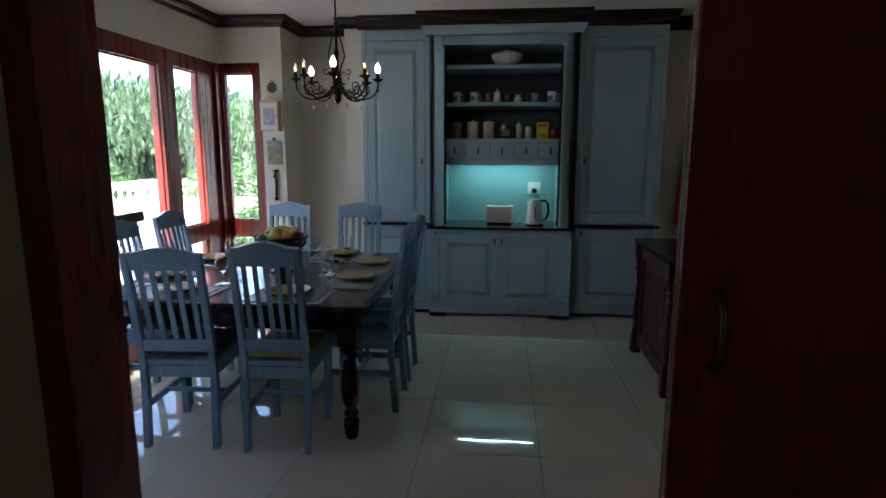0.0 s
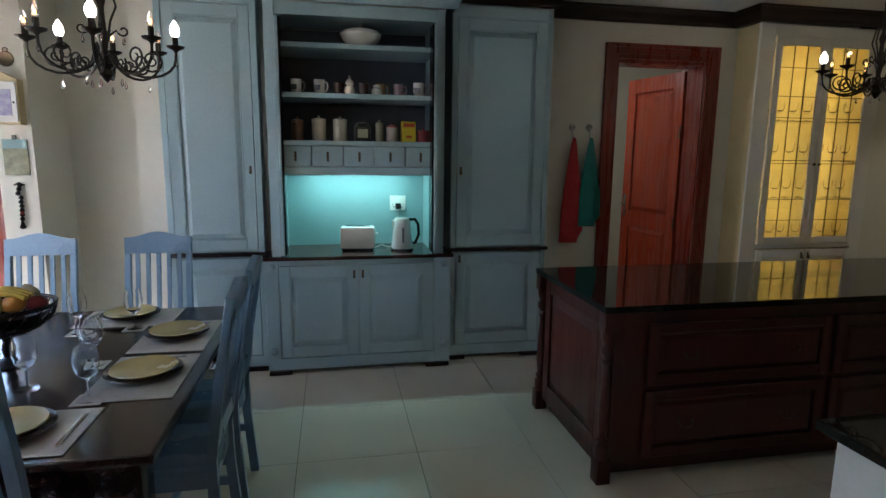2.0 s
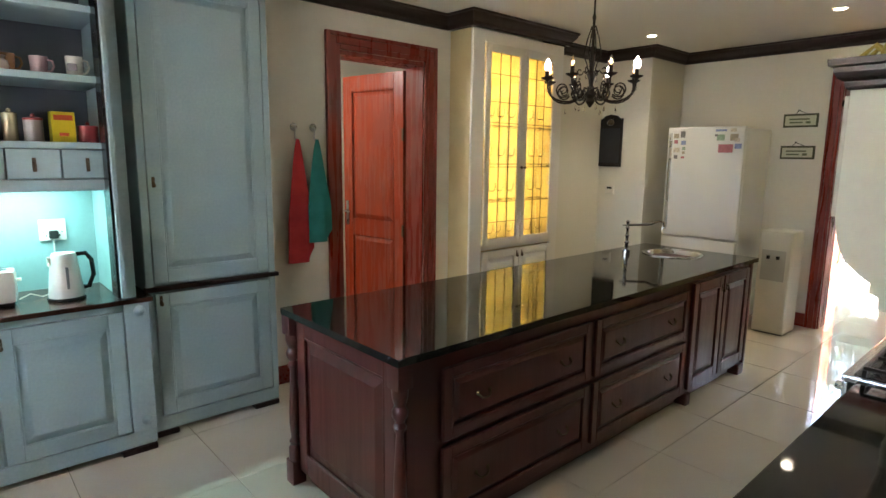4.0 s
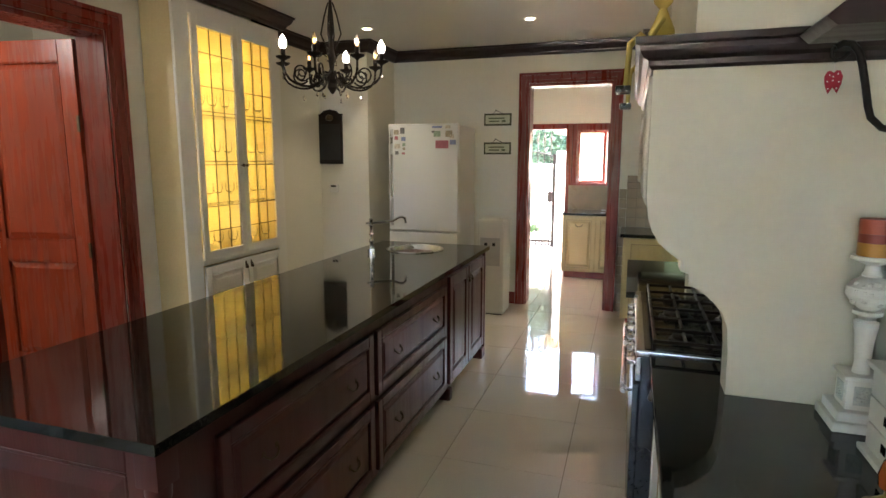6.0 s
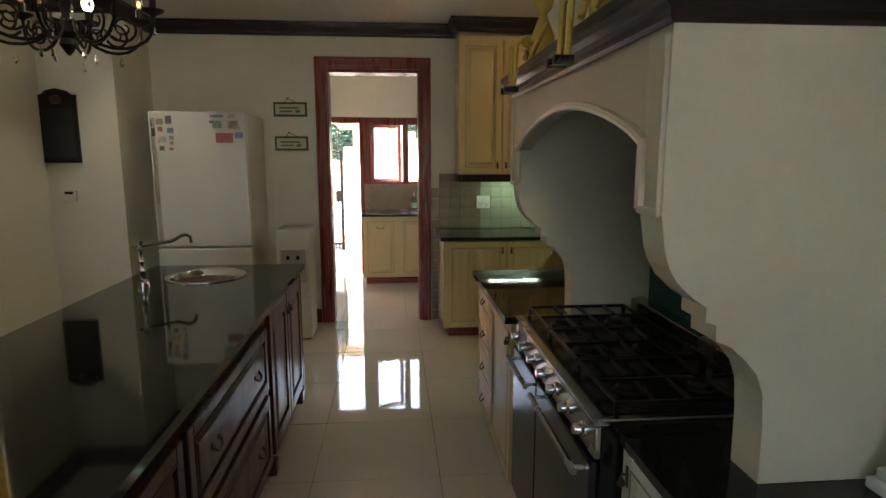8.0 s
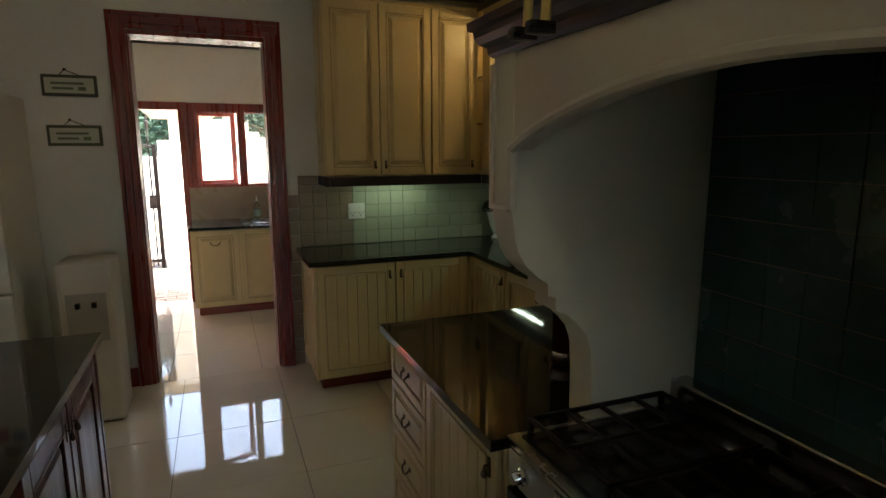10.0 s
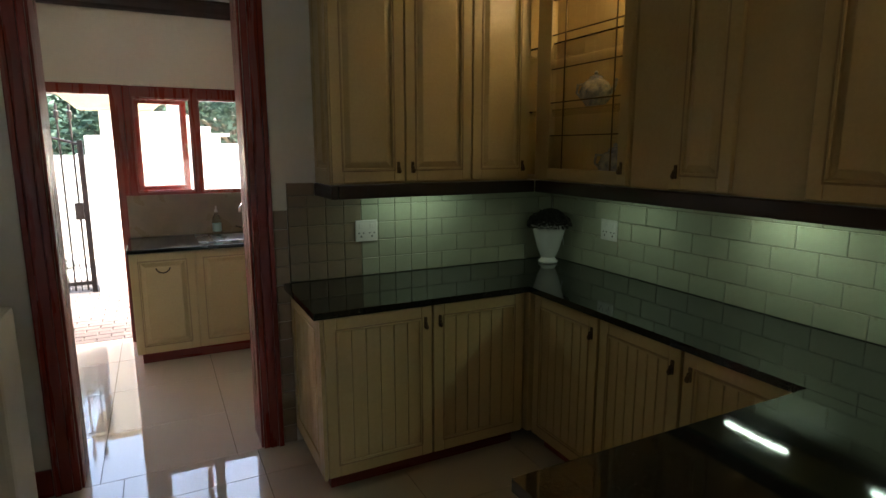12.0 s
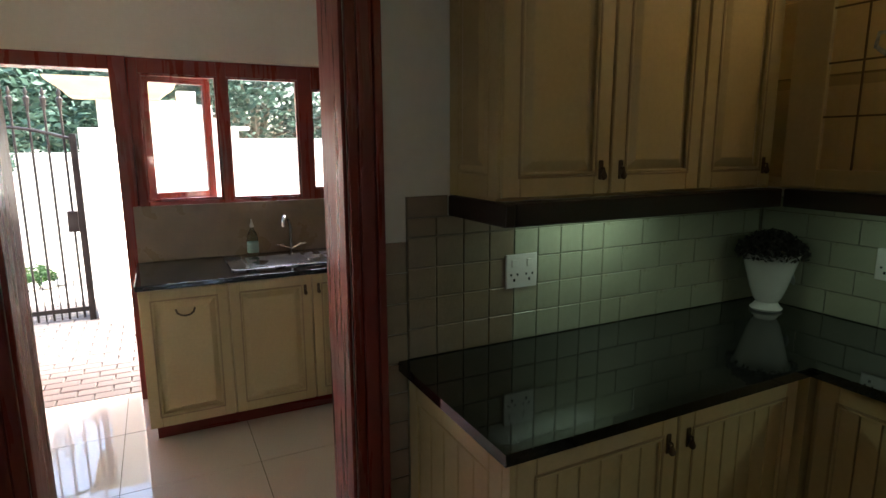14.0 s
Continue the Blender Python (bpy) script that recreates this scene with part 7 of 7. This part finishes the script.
def tree(x, y, zg, h, r, seed, mat, label, willow=False, n=9000, size=0.10):
    t = thing("willow_tree" if willow else "tree", label, "tree", pose(x, y, zg))
    rnd = random.Random(seed)
    bm = bmesh.new()
    tube(bm, [(0, 0, 0), (0.1, 0.05, h * 0.25), (0.0, 0.15, h * 0.5), (0.1, 0.1, h * 0.8)], r * 0.07, 8, 0.3)
    clumps = []
    for k in range(26 if willow else 22):
        a, q = rnd.uniform(0, 6.283), rnd.random() ** 0.6
        cz = h * rnd.uniform(0.35, 0.92)
        rr = r * q * math.sqrt(max(0.1, 1 - ((cz / h - 0.55) / 0.5) ** 2))
        c = Vector((rr * math.cos(a), rr * math.sin(a), cz))
        clumps.append((c, r * rnd.uniform(0.22, 0.42)))
        tube(bm, [(0, 0.1, h * 0.4), tuple(c * 0.5 + Vector((0, 0, h * 0.25))), tuple(c)], r * 0.02, 5, 0.3)
    part("trunk", bm, BARK, t, "", True)

    def sp(rn):
        c, cr = clumps[rn.randrange(len(clumps))]
        if willow:
            a = rn.uniform(0, 6.283)
            a = round(a * 5) / 5 + rn.uniform(-0.03, 0.03)
            q = cr * (0.6 + 0.4 * rn.random())
            return c + Vector((q * math.cos(a), q * math.sin(a), cr * 0.4 - rn.random() ** 0.8 * h * 0.42)), rn.uniform(0.7, 1.4)
        d = Vector((rn.gauss(0, 1), rn.gauss(0, 1), rn.gauss(0, 0.8))).normalized() * cr * rn.uniform(0.6, 1.05)
        return c + d, rn.uniform(0.7, 1.3)
    me = leaf_mesh(n, seed, sp, size, 2.5 if willow else 0.2)
    me.materials.append(mat)
    ob = new("crown", me)
    ob.parent = t
    return t


def bush(x, y, z, r, seed, mat, label, n=1500, size=0.035, name="bush", category="bush"):
    def sp(rn):
        d = Vector((rn.gauss(0, 1), rn.gauss(0, 1), abs(rn.gauss(0, 0.9)))).normalized() * r * rn.uniform(0.5, 1.0)
        return d, rn.uniform(0.7, 1.4)
    me = leaf_mesh(n, seed, sp, size)
    me.materials.append(mat)
    ob = new(name, me)
    ob.location = (x, y, z)
    return tagged(ob, label=label, category=category)


def baluster(bm, x, y, z):
    lathe(bm, [(0.07, 0), (0.07, 0.05), (0.045, 0.07), (0.05, 0.10), (0.085, 0.19), (0.08, 0.26), (0.04, 0.38), (0.035, 0.44), (0.05, 0.46), (0.07, 0.48), (0.07, 0.52)], 12, x, y, z)


def build_terrace():
    g = two_scale("terrace_paving", (0.52, 0.47, 0.40), (0.46, 0.41, 0.34), 0.5, 8, (0.7, 0.85), 0.2)
    part("ground", boxes((-300, -2.236, -300, 300, -0.2, -0.03), (8.901, 300, -300, 300, -0.2, -0.03), (-2.236, 8.901, 7.81, 300, -0.2, -0.03), (-2.236, 8.901, -300, -1.41, -0.2, -0.03)), g, None, "pale stone paving and garden ground", kind="structure")
    t = thing("terrace_wall", "pale rendered terrace wall with stone coping", "wall")
    part("wall_body", boxes((-7.6, -7.35, -4, 7.2, -0.03, 0.78), (-7.6, -7.35, 8.9, 12, -0.03, 0.25), bev=0.01), EXTW, t)
    part("coping", boxes((-7.66, -7.29, -4, 7.2, 0.78, 0.86), bev=0.02), EXTW, t)
    for y in (3.2, 7.35):
        part("pier", boxes((-7.75, -7.2, y - 0.27, y + 0.27, -0.03, 0.98), (-7.82, -7.13, y - 0.34, y + 0.34, 0.98, 1.06), bev=0.015), EXTW, t)
        part("pier_cap", prism(bmesh.new(), [(-7.78, 1.06), (-7.475, 1.20), (-7.17, 1.06)], "y", y - 0.3, y + 0.3), EXTW, t)
    t = thing("balustrade", "pale stone balustrade with turned balusters", "balustrade")
    part("rail", boxes((-7.62, -7.33, 7.62, 13.5, 0.72, 0.84), bev=0.02), EXTW, t)
    part("base", boxes((-7.60, -7.35, 7.62, 13.5, -0.03, 0.20), bev=0.01), EXTW, t)
    for k in range(20):
        bm = bmesh.new()
        baluster(bm, -7.475, 7.80 + k * 0.28, 0.20)
        part("baluster", bm, EXTW, t, "", True)
    t = thing("stone_urn", "wide pale stone urn on a rendered pillar", "urn", pose(-3.7, 11.2, -0.03))
    part("pillar", boxes((-0.32, 0.32, -0.32, 0.32, 0, 0.95), (-0.38, 0.38, -0.38, 0.38, 0.95, 1.03), bev=0.02), EXTW, t)
    part("urn_bowl", lathe(bmesh.new(), [(0.18, 1.03), (0.12, 1.08), (0.14, 1.12), (0.30, 1.20), (0.40, 1.30), (0.43, 1.34), (0.38, 1.34)], 20), M2("terracotta_pale", (0.45, 0.33, 0.24), 0.7), t, "", True)
    t = thing("garden_wall", "pale rendered garden wall with a pillar", "wall")
    part("wall_body", boxes((-3.3, 4, 11.0, 11.25, -0.03, 0.9), bev=0.01), EXTW, t)
    part("pier", boxes((-2.6, -2.15, 10.9, 11.35, -0.03, 1.05), bev=0.02), EXTW, t)
    part("pier_cap", prism(bmesh.new(), [(-2.68, 1.05), (-2.375, 1.22), (-2.07, 1.05)], "y", 10.82, 11.43), EXTW, t)
    t = thing("planter", "pale stone planter with a slim young tree", "planter", pose(-5.6, 5.7, -0.03))
    part("pot", lathe(bmesh.new(), [(0.24, 0), (0.27, 0.03), (0.30, 0.22), (0.33, 0.26), (0.30, 0.27), (0.003, 0.25)], 20), EXTW, t, "", True)
    part("stem", tube(bmesh.new(), [(0, 0, 0.25), (0.01, 0, 0.6), (0.0, 0.02, 0.9)], 0.02, 8, 0.7), BARK, t, "", True)

    def sp(rn):
        a = rn.uniform(0, 6.283)
        q = rn.random()
        return Vector((q * 0.32 * math.cos(a), q * 0.32 * math.sin(a), 0.98 + 0.18 * q - 0.25 * q * q + rn.uniform(-0.06, 0.06))), rn.uniform(0.7, 1.3)
    me = leaf_mesh(700, 4, sp, 0.05, 0.5)
    me.materials.append(WILLOW)
    c = new("crown", me)
    c.parent = t
    bush(-2.55, 7.9, -0.03, 0.75, 31, BUSHG, "bright green flowering bush by the corner window", 5200, 0.04)
    bush(-3.0, 8.6, 0.1, 0.7, 32, BUSHG, "bright green leafy shrub by the terrace", 4200, 0.045)
    random.seed(44)
    bm = bmesh.new()
    for k in range(70):
        a, e = random.uniform(0, 6.283), random.uniform(0.1, 1.4)
        lathe(bm, [(0.003, 0), (0.022, 0.01), (0.003, 0.02)], 6, -2.55 + 0.72 * math.cos(a) * math.cos(e), 7.9 + 0.72 * math.sin(a) * math.cos(e), 0.0 + 0.72 * math.sin(e))
    simple("blossoms", "small white blossoms on the bush", "flowers", Matrix(), bm, CERAMIC, False).location.z = 0
    tagged(bpy.data.objects["blossoms"], kind="stuff")
    for i, (x, y, h, r) in enumerate(((-26, 12, 7.2, 6.0), (-24, 20, 6.6, 5.5), (-22, 28, 6.6, 6.0), (-17, 32, 6.2, 5.5), (-27, 4, 6.4, 5.5), (-12, 38, 6.2, 5.0), (-28, -4, 5.6, 5))):
        tree(x, y, -1.2, h, r, 60 + i, WILLOW, "broad green weeping willow beyond the terrace", True, 26000, 0.17)
    tree(-7.5, 30, -0.5, 9.0, 3.2, 90, leaf_mat("sparse_leaf", (0.12, 0.14, 0.09), (0.2, 0.22, 0.15)), "tall thin-leaved tree with bare twigs", False, 2600, 0.10)
    for i, (x, y) in enumerate(((-13, 14), (-12.5, 17), (-14, 11), (-9, 19.5), (-6, 19), (-3.5, 18))):
        bush(x, y, -0.6, 1.9, 70 + i, BUSHG, "rounded light green garden shrub beyond the terrace", 3600, 0.09)


def build_yard():
    t = thing("yard_gate", "black wrought iron garden gate with pointed bars", "gate")
    bm = bmesh.new()
    x = 10.85
    y0, y1 = 3.85, 4.78
    part("gate_post", boxes((x - 0.03, x + 0.03, y0 - 0.03, y0 + 0.02, -0.03, 1.64), bev=0.004), IRON, t)
    part("lock_box", boxes((x - 0.035, x + 0.035, y0 + 0.02, y0 + 0.10, 0.80, 0.98), bev=0.004), IRON, t)
    part("rail", boxes((x - 0.012, x + 0.012, y0 + 0.02, y1, 0.08, 0.12), bev=0.002), IRON, t)
    part("arched_rail", tube(bmesh.new(), [(x, y0 + 0.02 + (y1 - y0) * i / 10, 1.60 + 0.09 * math.sin(math.pi * i / 10)) for i in range(11)], 0.014, 8), IRON, t)
    for k in range(8):
        y = y0 + 0.06 + k * 0.115
        bm = bmesh.new()
        tube(bm, [(x, y, 0.02), (x, y, 1.82)], 0.010, 6)
        lathe(bm, [(0.010, 1.82), (0.026, 1.93), (0.008, 1.95), (0.018, 1.975), (0.002, 2.02)], 8, x, y)
        tube(bm, [(x, y - 0.03, 1.875), (x, y, 1.86), (x, y + 0.03, 1.875)], 0.006, 5)
        part("bar", bm, IRON, t, "", True)
        if k < 7:
            part("short_bar", tube(bmesh.new(), [(x, y + 0.057, 0.02), (x, y + 0.057, 0.42)], 0.006, 6, 0.6), IRON, t)
    t = thing("gate_pillar", "cream rendered pillar beside the garden gate", "pillar")
    part("shaft", boxes((10.80, 11.15, 3.53, 3.80, -0.03, 1.69), bev=0.01), EXTW, t)
    t = thing("high_pillar", "tall cream pillar with a moulded stone cap", "pillar")
    part("shaft", boxes((12.35, 12.85, 2.95, 3.75, -0.03, 2.04), bev=0.01), EXTW, t)
    sw = bmesh.new()
    sweep(sw, [(12.5, 3.95), (12.5, 3.15), (12.0, 3.15), (12.0, 3.95)][::-1], [(-0.25, 2.04), (0.02, 2.04), (0.05, 2.08), (0.10, 2.12), (0.18, 2.18), (0.20, 2.22), (-0.25, 2.22)][::-1], True)
    part("cap", sw, two_scale("sandstone_cap", (0.52, 0.40, 0.25), (0.46, 0.35, 0.22), 3, 30, (0.7, 0.8), 0.2), t)
    t = thing("stepped_wall", "cream rendered yard wall that steps down", "wall")
    part("wall_body", boxes((12.35, 12.6, 2.75, 2.95, -0.03, 2.15), (12.35, 12.6, 2.58, 2.75, -0.03, 2.0), (12.35, 12.6, 2.42, 2.58, -0.03, 1.85), (12.35, 12.6, 2.3, 2.42, -0.03, 1.72), (12.35, 12.6, -6.2, 2.3, -0.03, 1.62)), EXTW, t)
    part("coping", boxes((12.3, 12.65, 2.18, 2.46, 1.72, 1.76), (12.32, 12.63, -6.2, 2.1, 1.36, 1.38)), EXTW, t)
    solid("yard_wall", EXTW, (13.95, 14.15, 3.7, 9.3, -0.03, 1.45), label="cream rendered yard wall behind the gate")
    for i, (x, y, h, r) in enumerate(((17.5, 6.6, 5.2, 2.8), (17.0, 9.6, 5.6, 3.0), (18.5, 1.0, 4.6, 3.0), (18.0, 3.8, 4.4, 2.4), (19.0, -2.5, 5.0, 3.0), (18.5, 13.0, 5.2, 3.0), (20.5, 5.2, 6.0, 3.0), (20.5, 9.0, 6.4, 3.4))):
        tree(x, y, -0.6, h, r, 120 + i, TREEG, "dense blue-green garden tree behind the yard wall", False, 12000, 0.085)
    bush(13.65, 5.3, 1.25, 0.55, 55, TREEG, "dark creeper spilling over the yard wall", 1600, 0.05, "creeper", "creeper")
    bush(12.75, 4.55, -0.03, 0.24, 56, BUSHG, "small bright green clump among pale stones", 700, 0.03)
    bm = bmesh.new()
    random.seed(7)
    for k in range(12):
        a = k * 0.52
        lathe(bm, [(0.03, 0), (0.07, 0.03), (0.06, 0.07), (0.01, 0.09)], 8, 12.75 + 0.30 * math.cos(a), 4.55 + 0.30 * math.sin(a), -0.03)
    simple("edging_stones", "ring of pale rounded stones round a plant", "stones", Matrix(), bm, EXTW)
    # clay pavers
    bed = bpy.data.objects["ground"]
    me = {}
    P = two_scale("clay_paver", (0.11, 0.088, 0.077), (0.145, 0.118, 0.103), 3, 50, (0.7, 0.85), 0.3)
    if True:
        oi = P.node_tree.nodes.new("ShaderNodeObjectInfo")
        b = P.node_tree.nodes["Principled BSDF"]
        old = b.inputs["Base Color"].links[0].from_socket
        rr = P.node_tree.nodes.new("ShaderNodeMapRange")
        rr.inputs[4].default_value = 0.6
        P.node_tree.links.new(oi.outputs["Random"], rr.inputs[0])
        P.node_tree.links.new(colmix(P.node_tree, rr.outputs[0], old, (0.085, 0.068, 0.06)), b.inputs["Base Color"])
    bm = boxes((0, 0.194, 0, 0.094, -0.029, -0.002))
    bmesh.ops.bevel(bm, geom=[e for e in bm.edges if e.verts[0].co.z > -0.003 and e.verts[1].co.z > -0.003], offset=0.006, segments=1, affect="EDGES")
    m = bpy.data.meshes.new("paver")
    bm.to_mesh(m)
    bm.free()
    m.materials.append(P)
    cnt = 0
    for i in range(38):
        for j in range(13):
            x, y = 8.90 + i * 0.10, 3.10 + j * 0.20 + (0.1 if i % 2 else 0)
            if y > 5.3 or y < 3.1 or (x > 11.2 and cnt > 299):
                continue
            ob = new("paver", m)
            ob.matrix_basis = pose(x + 0.097, y, random.uniform(-0.002, 0.001), 0, 0, 90 + random.uniform(-0.8, 0.8))
            ob.parent = bed
            cnt += 1
            if cnt >= 420:
                return


build_chandelier(-0.54, 3.98, 1.826, "black wrought iron chandelier with crystal drops over the dining table")
build_chandelier(3.44, 4.10, 1.88, "black wrought iron chandelier with crystal drops over the island")
for p in ((5.50, 3.40), (5.42, 4.83), (2.9, 3.40), (2.9, 4.83)):
    build_downlight(*p)
build_dresser_things()
build_wall_things()
build_table_things()
build_counter_things()
build_splash_tiles()
build_display_things()
build_scullery_things()
build_passage()
build_terrace()
build_yard()


def build_floor_tiles():
    me = {}

    def tile_mesh(w, d):
        k = (round(w, 3), round(d, 3))
        if k not in me:
            bm = boxes((0, w, 0, d, -0.0055, 0.0), bev=0.0)
            m = bpy.data.meshes.new("floor_tile")
            bmesh.ops.recalc_face_normals(bm, faces=bm.faces)
            bm.to_mesh(m)
            bm.free()
            m.materials.append(porcelain_tile())
            me[k] = m
        return me[k]
    floor = bpy.data.objects["floor"]

    def lay(x0, x1, y0, y1, ox, oy):
        g = 0.0038
        i = math.floor((x0 - ox) / 0.612)
        while ox + i * 0.612 < x1:
            a, b = max(x0, ox + i * 0.612), min(x1, ox + (i + 1) * 0.612)
            j = math.floor((y0 - oy) / 0.612)
            while oy + j * 0.612 < y1:
                c, d = max(y0, oy + j * 0.612), min(y1, oy + (j + 1) * 0.612)
                if b - a > 0.02 and d - c > 0.02:
                    ob = new("floor_tile", tile_mesh(b - a - g, d - c - g))
                    ob.location = (a + g / 2, c + g / 2, 0.0)
                    ob.parent = floor
                j += 1
            i += 1
    lay(-2.0, 6.56, -1.2, 7.65, 0.18, 2.79)
    lay(6.56, 8.88, 1.4, 4.65, 7.09, 2.89)


build_floor_tiles()
